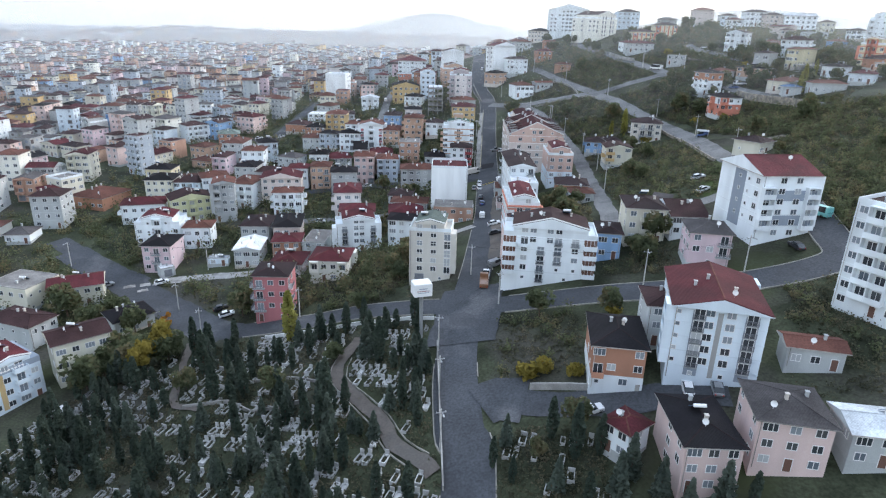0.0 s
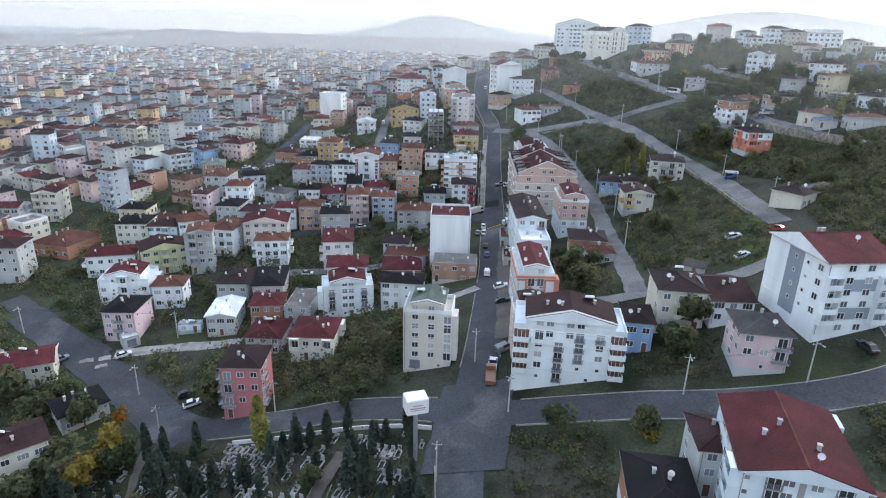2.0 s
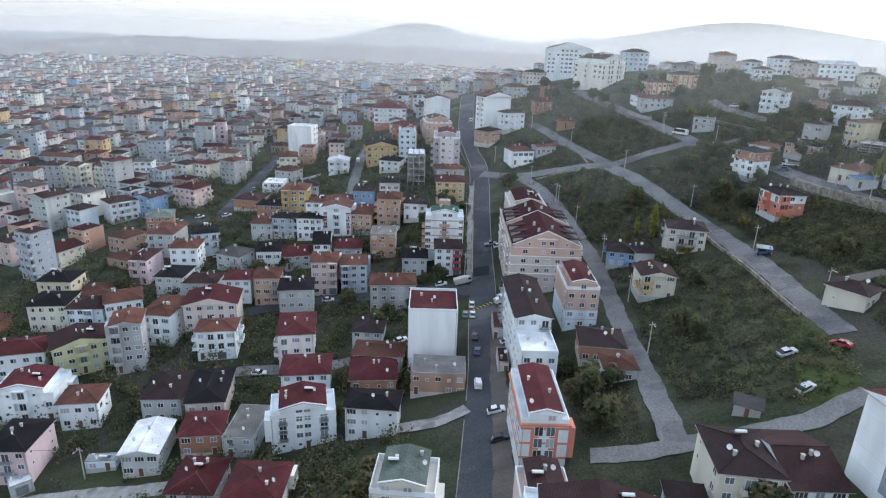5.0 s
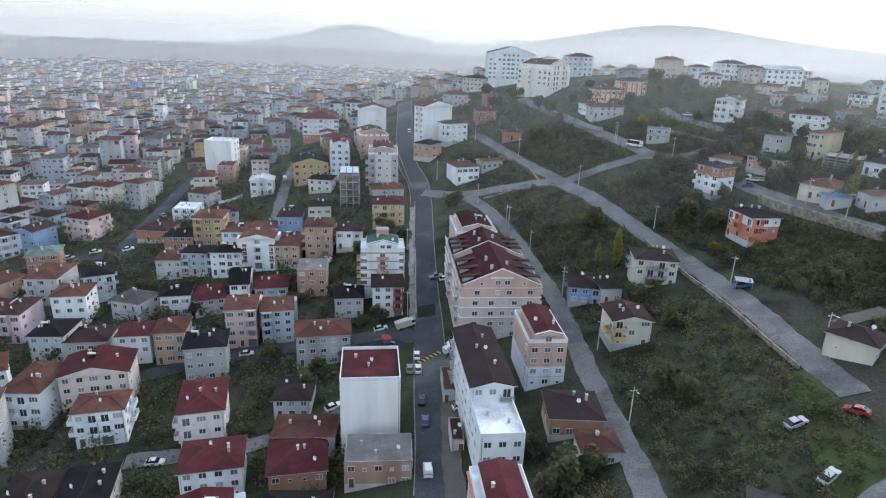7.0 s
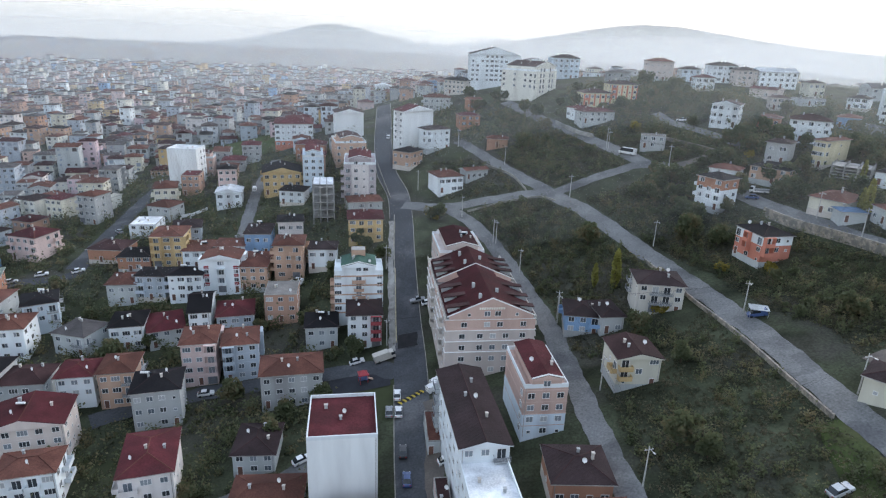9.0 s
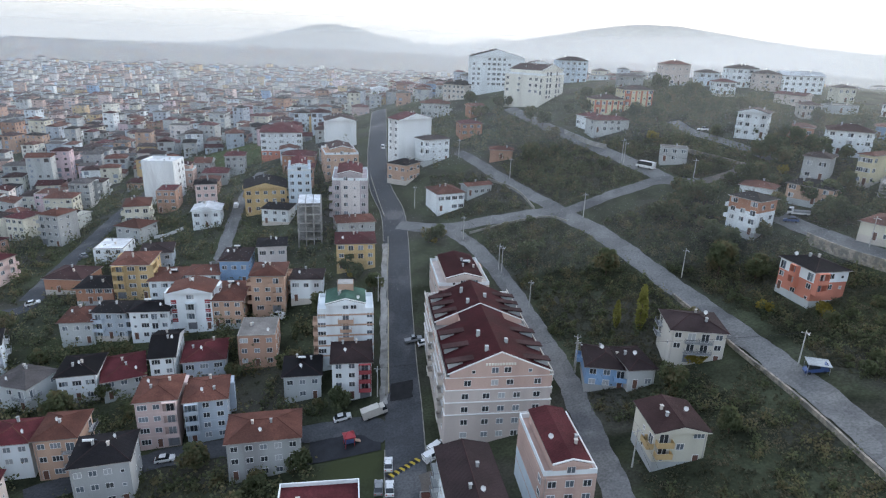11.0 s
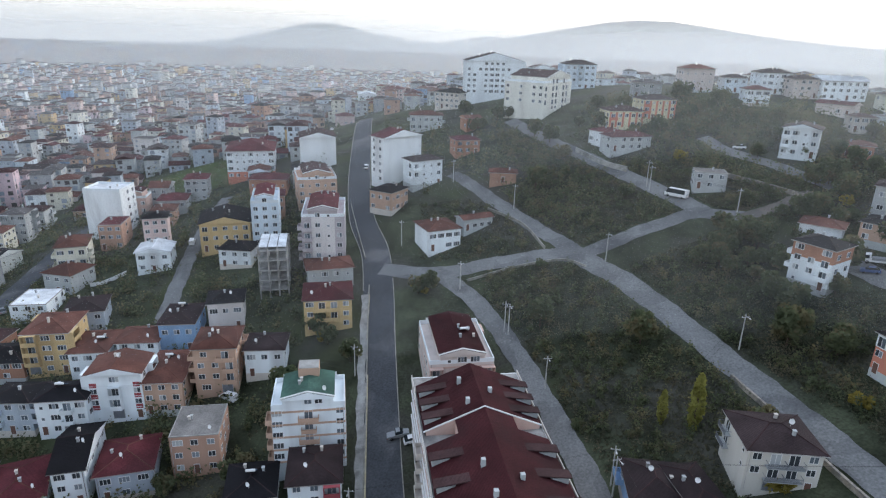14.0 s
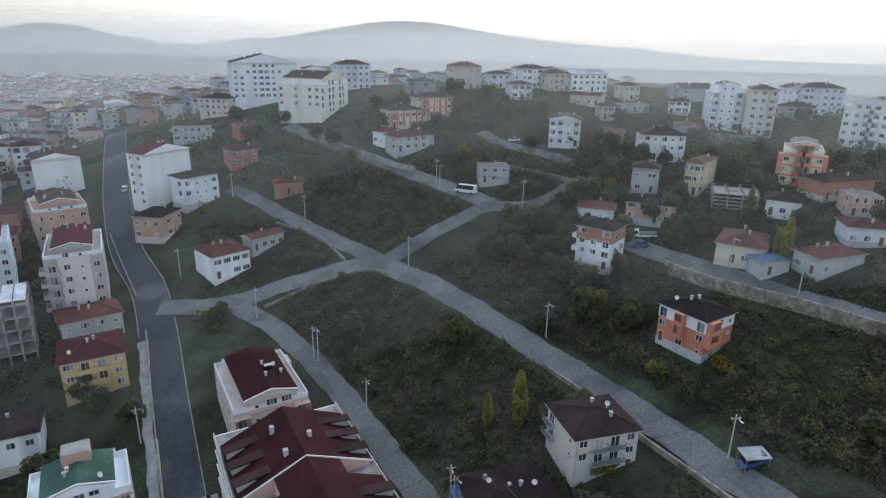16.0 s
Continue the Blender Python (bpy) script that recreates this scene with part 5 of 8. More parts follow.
house(-0.8, 221.7, 0, 13.6, 9.1, 6.0, "flat", "brickpale", "concrete")
house(-3.1, 237.2, 2, 13.0, 14.0, 17.4, "parapet", "blank", "red", style="blank")
house(-22.7, 252.4, -1, 8.8, 10.9, 5.0, "hip", "plaster", "darkbrown")
house(-49.7, 271.6, 10, 10.8, 10.1, 10.0, "hip", "greywall", "black")
house(-61.7, 280.3, 6, 8.3, 9.9, 9.7, "hip", "orange", "redbrown", True)
house(-71.6, 280.1, 6, 8.6, 8.8, 8.6, "hip", "white", "red")
house(-43.7, 288.6, 7, 8.8, 10.6, 12.1, "hip", "pink", "redbrown", True)
house(-33.4, 289.5, 9, 9.1, 10.2, 10.5, "hip", "greyblue", "redbrown", True)
house(-18.0, 275.3, 6, 14.9, 10.1, 9.1, "hip", "greywall", "redbrown")
house(-72.9, 258.9, 11, 15.7, 11.0, 11.0, "gable2", "plasterpink", "red")
house(-94.9, 281.5, -0, 9.4, 10.9, 8.5, "hip", "plaster", "black")
house(-85.0, 281.2, 4, 11.0, 9.6, 6.5, "hip", "plaster", "brown")
house(-99.1, 302.0, 7, 10.0, 10.3, 9.5, "hip", "white", "redbrown")
house(-97.2, 315.2, 24, 9.0, 10.2, 9.0, "hip", "bluewhite", "black", True)
house(-112.7, 315.8, 1, 10.1, 14.3, 9.0, "hip", "plaster", "redbrown", True)
house(-122.9, 332.1, 19, 10.2, 10.6, 8.0, "hip", "brick", "greygreen")
house(-148.2, 346.8, 48, 11.4, 10.0, 9.0, "hip", "white", "brown", True)
house(-110.5, 293.0, -0, 6.0, 12.5, 9.0, "hip", "lilac", "brown", True)
house(-86.1, 255.1, -3, 9.0, 14.0, 10.0, "hip", "white", "redbrown", True)
house(-68.7, 306.1, 9, 8.9, 10.6, 7.0, "hip", "white", "black")
house(-59.3, 307.9, 20, 9.7, 13.2, 5.0, "hip", "plaster", "red")
house(-49.6, 312.8, 8, 6.0, 15.6, 8.0, "gable", "white", "black")
house(-39.3, 311.3, 9, 10.4, 11.5, 6.0, "hip", "greyblue", "red")
house(-25.7, 315.2, 2, 9.8, 11.1, 9.0, "flat", "brickpale", "concrete")
house(-12.4, 299.8, 4, 9.0, 10.0, 6.5, "hip", "plaster", "black")
house(-1.8, 310.4, 2, 14.4, 10.3, 17.6, "parapetg", "white", "green", True, trim="orange", style="stairhead", front=["...mm..", "w..O..m", "w..b..m", "w..O..m", "w..b..m", "w..O..m", "..G.G.."])
house(0.1, 296.8, 2, 9.5, 10.5, 10.0, "hip", "white", "darkbrown", True, trim="maroon", front=["mmM", "mmM", "mmM", "mDG"])
house(-0.4, 353.4, 3, 12.4, 11.9, 8.3, "hip", "yellow", "red", True)
house(-1.1, 370.4, 10, 13.0, 9.4, 6.0, "hip", "plaster", "redbrown")
house(-2.9, 386.5, 1, 12.7, 20.0, 19.0, "parapetg", "mauve", "red", True, style="centre")
house(-24.0, 407.2, 6, 8.8, 18.0, 17.0, "parapetg", "bluewhite", "red")
concrete_frame(-16.9, 373.1, 4, 8.4, 13.0, 15.0)
house(-37.8, 407.6, 9, 16.0, 16.0, 9.5, "gable2", "yellow", "black", True)
house(-30.5, 390.8, -10, 10.2, 9.0, 5.5, "hip", "white", "black")
house(-38.7, 353.3, 1, 8.7, 12.4, 7.5, "hip", "blue", "darkbrown")
house(-28.1, 358.0, 7, 9.0, 8.9, 7.5, "hip", "whitepink", "black")
house(-25.7, 336.6, 1, 9.6, 11.1, 11.7, "hip", "orange", "redbrown", True, front=["mB", "mmB", "mmB", "wG"])
house(-14.7, 338.5, -1, 9.3, 8.6, 7.0, "hip", "white", "darkbrown")
house(-46.7, 330.9, 1, 11.6, 8.6, 11.5, "gable2", "white", "redbrown", True, style="redcols2", front=["..w..", "m.B.m", "m.B.m", "..G.D"])
house(-36.7, 334.2, 0, 8.8, 14.9, 8.0, "hip", "orange", "redbrown")
house(-68.7, 349.6, 2, 10.4, 12.1, 11.0, "hip", "yellow", "redbrown", True)
house(-58.8, 347.6, 2, 8.8, 11.8, 6.0, "hip", "white", "redbrown")
house(-48.0, 349.5, 1, 9.8, 9.0, 5.0, "hip", "white", "redbrown")
house(-85.8, 375.7, 2, 9.8, 12.1, 5.0, "flat", "white", "whiteroof")
house(-91.7, 356.4, -7, 12.0, 11.6, 4.5, "hip", "brick", "brown")
house(-79.6, 347.5, -0, 10.8, 10.2, 5.0, "hip", "brick", "black")
house(-77.5, 328.7, 4, 8.6, 10.5, 6.5, "hip", "plaster", "redbrown")
house(-68.4, 328.7, -3, 9.0, 8.0, 8.0, "hip", "greyblue", "black", True)
house(-57.4, 327.3, 2, 10.5, 7.5, 8.5, "hip", "white", "black", True)
house(-86.8, 438.3, -7, 13.8, 11.4, 18.0, "parapet", "blank", "whiteroof", style="blank")
house(-58.4, 397.0, 6, 10.2, 9.7, 6.5, "gable2", "white", "whiteroof")
house(-86.9, 404.7, 14, 9.0, 12.5, 10.0, "hip", "cream", "redbrown", True)
house(-41.1, 483.0, 6, 20.0, 24.0, 12.0, "hip", "white", "red", trim="orange", low="coral")
house(-11.0, 470.7, 8, 14.7, 15.0, 13.0, "gable2", "blank", "brown", style="blank")
house(-9.4, 433.5, 10, 14.4, 18.0, 12.0, "parapetg", "orange", "brown")
house(-28.3, 446.1, -2, 14.4, 10.0, 7.0, "hip", "brick", "red")
house(22.0, 436.7, 34, 18.3, 8.0, 17.0, "gable2", "blank", "red", True, style="blank")
house(31.5, 427.7, 24, 12.7, 7.9, 9.5, "hip", "white", "darkbrown", True)
house(18.2, 412.9, 54, 10.8, 9.2, 7.0, "hip", "orange", "black")
house(32.4, 382.0, 18, 10.8, 11.2, 6.4, "hip", "white", "redbrown")
house(45.0, 387.0, 22, 10.8, 5.0, 3.5, "gable", "plaster", "redbrown")
house(76.0, 524.0, -4, 29.0, 16.0, 19.0, "gable2", "white", "darkbrown", True, front=["...mmmm...", "m.mmwwmm.m", "mm.mwwm.mm", "mm.mwwm.mm", "mm.mwwm.mm", "mm.mwwm.mm", ".........."])
house(88.0, 477.0, 45, 25.0, 20.0, 14.5, "parapetg", "creamwhite", "brown", True, front=["t.tt.tt.", "t.tt.tt.", "t.tt.tt.", "t.tt.tt.", "..mm.m.."])
house(101.0, 523.0, -4, 15.0, 13.0, 12.0, "parapetg", "white", "brown", True)
house(120.0, 519.0, -4, 16.0, 12.0, 12.0, "hip", "bluewhite", "darkbrown", True)
house(151.6, 384.0, -41, 10.6, 9.4, 9.0, "gable2", "white", "darkbrown", True)
house(116.4, 322.4, -64, 9.3, 8.7, 10.0, "hip", "white", "black", True, style="bricktop", front=["w.w", "mmB", "mmB", "s.D"])
house(111.9, 287.4, -84, 10.9, 9.3, 8.0, "hip", "coral", "black", True, style="whitetop", front=["t.B.t", "m.B.m", "D.m.s"])
house(224.8, 377.9, -43, 11.2, 12.0, 17.0, "parapetg", "white", "darkbrown", True)
house(230.0, 366.0, -45, 9.0, 12.0, 17.0, "hip", "beige", "brown", True)
house(191.3, 321.6, -55, 10.1, 14.0, 11.8, "parapetg", "yellowcream", "concrete", True, trim="coral", front=["m.BB.m", "m.BB.m", "m.BB.m", "m.BB.m"])
house(246.5, 332.8, -71, 16.7, 15.0, 15.0, "parapetg", "white", "brown", True)
house(284.1, 378.0, -40, 16.9, 12.0, 11.0, "hip", "bluewhite", "darkbrown", True)
house(280.2, 384.9, -40, 12.0, 12.0, 10.0, "gable2", "white", "darkbrown")
house(252.1, 419.0, -14, 16.7, 12.9, 5.5, "gable", "plaster", "grey")
house(220.6, 427.8, -12, 7.8, 8.9, 6.2, "hip", "cream", "darkbrown")
house(214.2, 451.2, -8, 19.4, 12.0, 7.8, "gable", "white", "tin")
house(135.6, 469.8, -13, 12.3, 8.0, 6.0, "hip", "greywall", "grey")
house(159.7, 472.9, -9, 13.5, 11.0, 9.9, "hip", "plasterpink", "redbrown")
house(174.6, 466.5, -8, 10.1, 8.1, 6.2, "hip", "bluewhite", "darkbrown")
house(191.6, 464.4, -5, 13.8, 10.3, 8.8, "hip", "white", "darkbrown")
house(169.1, 439.9, -13, 9.4, 8.0, 6.0, "hip", "white", "red")
house(199.1, 454.5, -8, 11.0, 10.1, 7.7, "hip", "plasterpink", "darkbrown")
house(111.2, 436.0, 3, 14.0, 10.0, 6.4, "hip", "yellowcream", "brown", True, trim="coral", style="stripes")
house(125.4, 438.2, 3, 13.6, 10.0, 7.6, "hip", "yellowcream", "darkbrown", True, trim="coral", style="stripes")
house(101.0, 421.7, -65, 11.8, 8.0, 4.5, "hip", "white", "red")
house(104.6, 413.5, 8, 16.0, 8.0, 5.0, "hip", "plaster", "red")
house(143.8, 302.0, -60, 10.5, 13.5, 4.3, "hip", "cream", "redbrown", trim="orange")
house(151.9, 286.0, -99, 7.2, 13.3, 4.0, "hip", "plaster", "redbrown")
house(139.7, 328.5, -56, 12.5, 9.0, 5.0, "hip", "orange", "black")
house(149.9, 342.1, -48, 7.5, 9.0, 7.0, "hip", "greywall", "darkbrown")
house(171.8, 358.8, -33, 13.6, 11.0, 8.0, "hip", "white", "brown", True)
house(162.6, 333.2, -68, 4.2, 14.3, 9.0, "hip", "yellowcream", "redbrown")
house(167.4, 308.9, -58, 8.3, 9.0, 4.0, "hip", "white", "black")
house(188.8, 308.7, -13, 17.1, 9.0, 4.5, "hip", "brick", "brown")
house(116.4, 374.9, -22, 9.4, 7.0, 5.0, "flat", "greywall", "concrete")
house(-103.0, 237.3, 35, 14.3, 10.0, 9.0, "gable2", "limey", "brown", True)
house(-104.9, 218.3, 11, 14.9, 11.1, 9.5, "parapetg", "white", "red", True)
house(-95.4, 199.5, 4, 9.0, 11.3, 8.6, "hip", "lilac", "black", True)
house(-90.0, 215.7, 10, 9.1, 8.1, 7.1, "hip", "white", "redbrown")
house(-119.1, 234.5, 18, 15.2, 10.0, 7.0, "hip", "white", "red", True)
house(-67.1, 201.9, 7, 8.0, 12.0, 5.9, "gable2", "plaster", "whiteroof")
house(-70.4, 220.6, 5, 9.6, 12.8, 6.5, "hip", "plaster", "darkbrown")
house(-59.4, 220.3, 10, 9.1, 15.6, 6.5, "hip", "plasterpink", "black")
house(-55.7, 206.2, 9, 9.2, 9.1, 5.5, "hip", "brick", "red")
house(-45.6, 207.0, 0, 7.4, 13.3, 5.0, "flat", "plaster", "concrete")
house(-50.2, 189.4, 1, 9.3, 11.1, 5.0, "hip", "mauve", "red")
house(-35.7, 183.8, 1, 10.9, 11.2, 6.4, "hip", "creamwhite", "red", True)
house(-66.6, 245.4, 10, 10.9, 8.0, 9.0, "hip", "white", "redbrown", True)
house(-102.0, 259.9, 29, 10.5, 10.0, 10.0, "hip", "white", "redbrown")
house(-111.6, 258.3, 7, 10.6, 10.0, 8.0, "hip", "bluewhite", "brown", True)
house(-123.4, 258.4, 9, 11.1, 11.0, 8.5, "hip", "cream", "black")
house(-132.2, 276.4, 4, 11.0, 10.0, 7.0, "hip", "yellowcream", "black", True)
house(-144.9, 248.7, -11, 15.4, 16.1, 4.5, "hip", "brick", "redbrown")
house(-161.8, 253.0, 69, 9.6, 9.0, 9.0, "parapet", "cream", "concrete")
house(-163.7, 246.4, 43, 8.3, 10.0, 6.0, "hip", "bluewhite", "red")
house(-77.0, 199.2, 9, 6.4, 2.7, 2.6, "flat", "bluewhite", "tin")
house(38.2, 488.0, -4, 15.0, 10.0, 6.6, "hip", "plaster", "redbrown", True)
house(11.1, 702.9, 5, 14.0, 12.0, 10.0, "gable2", "white", "tin")
house(30.7, 674.3, -14, 16.9, 12.0, 11.0, "hip", "pink", "red", True)
house(55.1, 520.7, -39, 14.4, 12.0, 8.0, "hip", "plasterpale", "black")
house(78.7, 711.9, -11, 17.4, 12.0, 6.0, "hip", "plaster", "red")
house(56.8, 472.1, 16, 7.2, 7.0, 4.6, "gable", "brick", "redbrown")
house(50.5, 447.6, 9, 10.2, 8.5, 5.4, "hip", "brick", "red", True)
house(59.6, 413.6, -12, 9.5, 6.5, 3.4, "hip", "brickpale", "redbrown")
house(204.0, 406.7, -1, 12.6, 7.4, 3.1, "flat", "plaster", "concrete")
house(224.6, 399.7, -52, 8.3, 9.0, 5.0, "hip", "white", "darkbrown")
house(264.6, 373.9, -59, 13.2, 10.0, 5.0, "hip", "greywall", "black")
house(200.3, 373.9, -42, 8.1, 9.0, 4.0, "hip", "blue", "redbrown")
house(167.5, 377.8, -39, 8.5, 7.0, 3.5, "hip", "brick", "redbrown")
house(184.6, 399.5, -18, 7.6, 7.0, 5.0, "hip", "plasterpale", "brown")
house(191.8, 420.6, -60, 13.2, 6.9, 3.9, "gable", "plasterpink", "red")
concrete_frame(162.7, 321.1, -46, 11.8, 10.0, 5.0)
house(181.3, 297.5, -41, 7.7, 8.0, 5.0, "flat", "orange", "concrete")
house(167.4, 288.3, -42, 8.9, 8.0, 4.0, "hip", "bluewhite", "red")
house(127.7, 337.5, -45, 9.6, 8.0, 4.0, "hip", "white", "redbrown")
house(141.4, 293.2, -13, 7.2, 5.0, 3.0, "hip", "plaster", "blue")
house(15.6, 247.0, 0, 2.9, 11.0, 3.2, "flat", "plaster", "redbrown")
house(15.7, 226.5, 0, 2.7, 8.0, 2.9, "flat", "pink", "brown")
house(-91.8, 192.6, 42, 4.4, 4.0, 2.8, "flat", "plaster", "tin", front=["G"])


# ---- vehicles ----
def paint(name, col):
    return mat("paint_" + name, col, 0.35, 0.05, 0.6, 8.0, 0.0, 0.0, spec=0.5)


PAINT = {k: paint(k, c) for k, c in dict(white=(0.75, 0.75, 0.75), black=(0.03, 0.03, 0.035), grey=(0.22, 0.23, 0.24), silver=(0.48, 0.49, 0.5), blue=(0.05, 0.09, 0.22),
                                         red=(0.35, 0.03, 0.04), teal=(0.15, 0.42, 0.42), brown=(0.22, 0.11, 0.06), cream=(0.55, 0.52, 0.47)).items()}
TYRE = mat("tyre_rubber", (0.02, 0.02, 0.02), 0.8, 0.1, 2.0, 8.0, 0.0)
CARGLASS = mat("car_window", (0.02, 0.025, 0.03), 0.1, 0.1, 1.0, 8.0, 0.0, spec=0.6)
LAMP = mat("lamp_lens", (0.6, 0.6, 0.55), 0.2, 0.1, 2.0, 8.0, 0.0)
TAIL = mat("tail_lamp_lens", (0.4, 0.02, 0.02), 0.3, 0.1, 2.0, 8.0, 0.0)


def profile_solid(bm, prof, w, mi=0):
    """A closed side outline (y, z) drawn out across the width, its long edges rounded in."""
    n = len(prof)
    rings = []
    for x, k in ((-w / 2, 0.93), (-w / 2 + 0.08, 1.0), (w / 2 - 0.08, 1.0), (w / 2, 0.93)):
        cy, cz = sum(p[0] for p in prof) / n, sum(p[1] for p in prof) / n
        rings.append([bm.verts.new((x, cy + (p[0] - cy) * (0.985 if k < 1 else 1), cz + (p[1] - cz) * k)) for p in prof])
    for a, b in zip(rings, rings[1:]):
        for i in range(n):
            bm.faces.new((a[i], a[(i + 1) % n], b[(i + 1) % n], b[i])).material_index = mi
    bm.faces.new(rings[0]).material_index = mi
    bm.faces.new(rings[-1][::-1]).material_index = mi
    bmesh.ops.recalc_face_normals(bm, faces=bm.faces)


SPECS = dict(
    car=(4.3, 1.75, [(-2.1, 0.3), (2.1, 0.3), (2.12, 0.7), (1.95, 0.85), (1.0, 0.95), (-1.95, 0.98), (-2.12, 0.75)], [(1.05, 0.93), (0.45, 1.45), (-1.1, 1.48), (-1.85, 0.96)], 0.31, (1.35, -1.3)),
    van=(4.5, 1.85, [(-2.2, 0.3), (2.2, 0.3), (2.22, 0.8), (1.6, 1.05), (-2.2, 1.1), (-2.25, 0.7)], [(1.5, 1.0), (0.8, 1.8), (-2.1, 1.85), (-2.2, 1.08)], 0.32, (1.4, -1.4)),
    pickup=(4.9, 1.85, [(-2.4, 0.4), (2.4, 0.4), (2.42, 0.9), (1.4, 1.1), (-2.4, 1.1)], [(1.2, 1.08), (0.7, 1.75), (-0.4, 1.78), (-0.6, 1.08)], 0.35, (1.5, -1.5)),
    truck=(6.2, 2.1, [(-3.0, 0.5), (3.0, 0.5), (3.05, 1.3), (2.6, 2.3), (1.5, 2.35), (1.45, 0.95), (-3.0, 0.95)], [(3.04, 1.35), (2.66, 2.2), (1.9, 2.25), (1.8, 1.35)], 0.42, (2.2, -1.9)),
    minibus=(7.2, 2.2, [(-3.5, 0.4), (3.4, 0.4), (3.5, 1.2), (3.1, 1.35), (-3.5, 1.35)], [(3.15, 1.3), (2.5, 2.6), (-3.3, 2.7), (-3.5, 1.3)], 0.4, (2.3, -2.2)))
MODELS = {}


def vehicle(x, y, yaw, colour, kind):
    key = (colour, kind)
    z = ground(x, y) + 0.15
    dz = ground(x - math.sin(radians(yaw)) * 2, y + math.cos(radians(yaw)) * 2) - ground(x + math.sin(radians(yaw)) * 2, y - math.cos(radians(yaw)) * 2)
    m = pose(x, y, z, math.degrees(math.atan2(dz, 4)), 0, yaw)
    if key in MODELS:
        return copy_thing(MODELS[key], m)
    length, w, body, cabin, r, axles = SPECS[kind]
    ob = new(kind if kind != "car" else "car")
    tagged(ob, "%s %s standing at the roadside" % (colour, "delivery truck" if kind == "truck" else kind), kind, "vehicles in the streets")
    bm = bmesh.new()
    profile_solid(bm, body, w)
    part("body", bm, PAINT[colour], ob)
    bm = bmesh.new()
    profile_solid(bm, cabin, w - 0.16 if kind != "truck" else w + 0.02)
    part("glazing", bm, CARGLASS, ob)
    if kind != "truck":
        ys, zs = [p[0] for p in cabin], [p[1] for p in cabin]
        bm = bmesh.new()
        box(bm, -w / 2 + 0.2, cabin[2][0] + 0.1, max(zs) - 0.03, w / 2 - 0.2, cabin[1][0] - 0.1, max(zs) + 0.03)
        part("roof", bm, PAINT[colour], ob)
        if kind in ("van", "minibus"):
            bm = bmesh.new()
            box(bm, -w / 2 + 0.03, cabin[3][0] + 0.02, cabin[3][1], w / 2 - 0.03, cabin[3][0] + (cabin[1][0] - cabin[3][0]) * (0.5 if kind == "van" else 0.1), max(zs) - 0.02)
            part("panel", bm, PAINT[colour], ob)
    else:
        bm = bmesh.new()
        box(bm, -w / 2 - 0.02, -3.05, 0.98, w / 2 + 0.02, 1.35, 2.6 if colour == "cream" else 1.5)
        part("load_box", bm, PAINT["grey"] if colour == "white" else PAINT[colour], ob)
    for ay in axles:
        for sx in (-1, 1):
            bm = bmesh.new()
            bmesh.ops.create_cone(bm, cap_ends=True, segments=12, radius1=r, radius2=r, depth=0.2, matrix=Matrix.Translation((sx * (w / 2 - 0.1), ay, r)) @ Matrix.Rotation(radians(90), 4, "Y"))
            part("wheel", bm, TYRE, ob)
    for sx in (-1, 1):
        bm = bmesh.new()
        box(bm, sx * (w / 2 - 0.3) - 0.16, body[1][0] - 0.08, 0.62, sx * (w / 2 - 0.3) + 0.16, body[1][0] + 0.03, 0.78)
        part("headlight", bm, LAMP, ob)
        bm = bmesh.new()
        box(bm, sx * (w / 2 - 0.25) - 0.12, body[0][0] - 0.04, 0.65, sx * (w / 2 - 0.25) + 0.12, body[0][0] + 0.06, 0.85)
        part("tail_lamp", bm, TAIL, ob)
    ob.matrix_basis = m
    MODELS[key] = ob
    return ob


vehicle(-90.5, 186.6, -50.0, "white", "car")
vehicle(-60.8, 163.7, -60.0, "white", "car")
vehicle(-64.2, 168.1, -60.0, "black", "car")
vehicle(9.2, 217.8, -0.0, "white", "van")
vehicle(8.6, 265.8, -2.0, "white", "car")
vehicle(9.1, 244.0, -2.0, "black", "car")
vehicle(9.6, 161.5, -5.0, "white", "pickup")
vehicle(9.0, 156.5, -2.0, "brown", "truck")
vehicle(42.7, 106.4, -8.0, "white", "car")
vehicle(47.2, 105.6, -8.0, "grey", "car")
vehicle(26.6, 104.0, -75.0, "white", "car")
vehicle(12.5, 167.5, -60.0, "grey", "van")
vehicle(77.9, 147.3, 10.0, "black", "car")
vehicle(88.6, 161.5, 28.0, "teal", "minibus")
vehicle(-1.7, 284.9, -80.0, "white", "car")
vehicle(6.0, 283.8, -75.0, "cream", "truck")
vehicle(8.7, 258.7, -2.0, "white", "car")
vehicle(6.5, 259.6, -2.0, "grey", "car")
vehicle(9.5, 235.2, -2.0, "blue", "car")
vehicle(19.1, 267.5, -55.0, "white", "van")
vehicle(18.0, 265.2, -62.0, "white", "van")
vehicle(-40.9, 278.8, -82.0, "white", "car")
vehicle(-12.8, 248.5, -62.0, "white", "car")
vehicle(-51.4, 234.1, -88.0, "white", "car")
vehicle(72.6, 191.7, -62.0, "silver", "car")
vehicle(86.1, 204.4, 38.0, "red", "car")
vehicle(18.1, 238.1, -80.0, "white", "car")
vehicle(19.7, 307.7, -85.0, "white", "car")
vehicle(16.6, 309.9, -88.0, "grey", "pickup")
vehicle(-22.9, 329.6, 60.0, "white", "van")
vehicle(10.1, 452.6, -2.0, "white", "car")
vehicle(12.5, 419.9, -10.0, "grey", "car")
vehicle(-50.8, 411.2, 8.0, "white", "van")
vehicle(128.1, 320.1, 50.0, "blue", "car")
vehicle(131.7, 322.3, 48.0, "white", "truck")
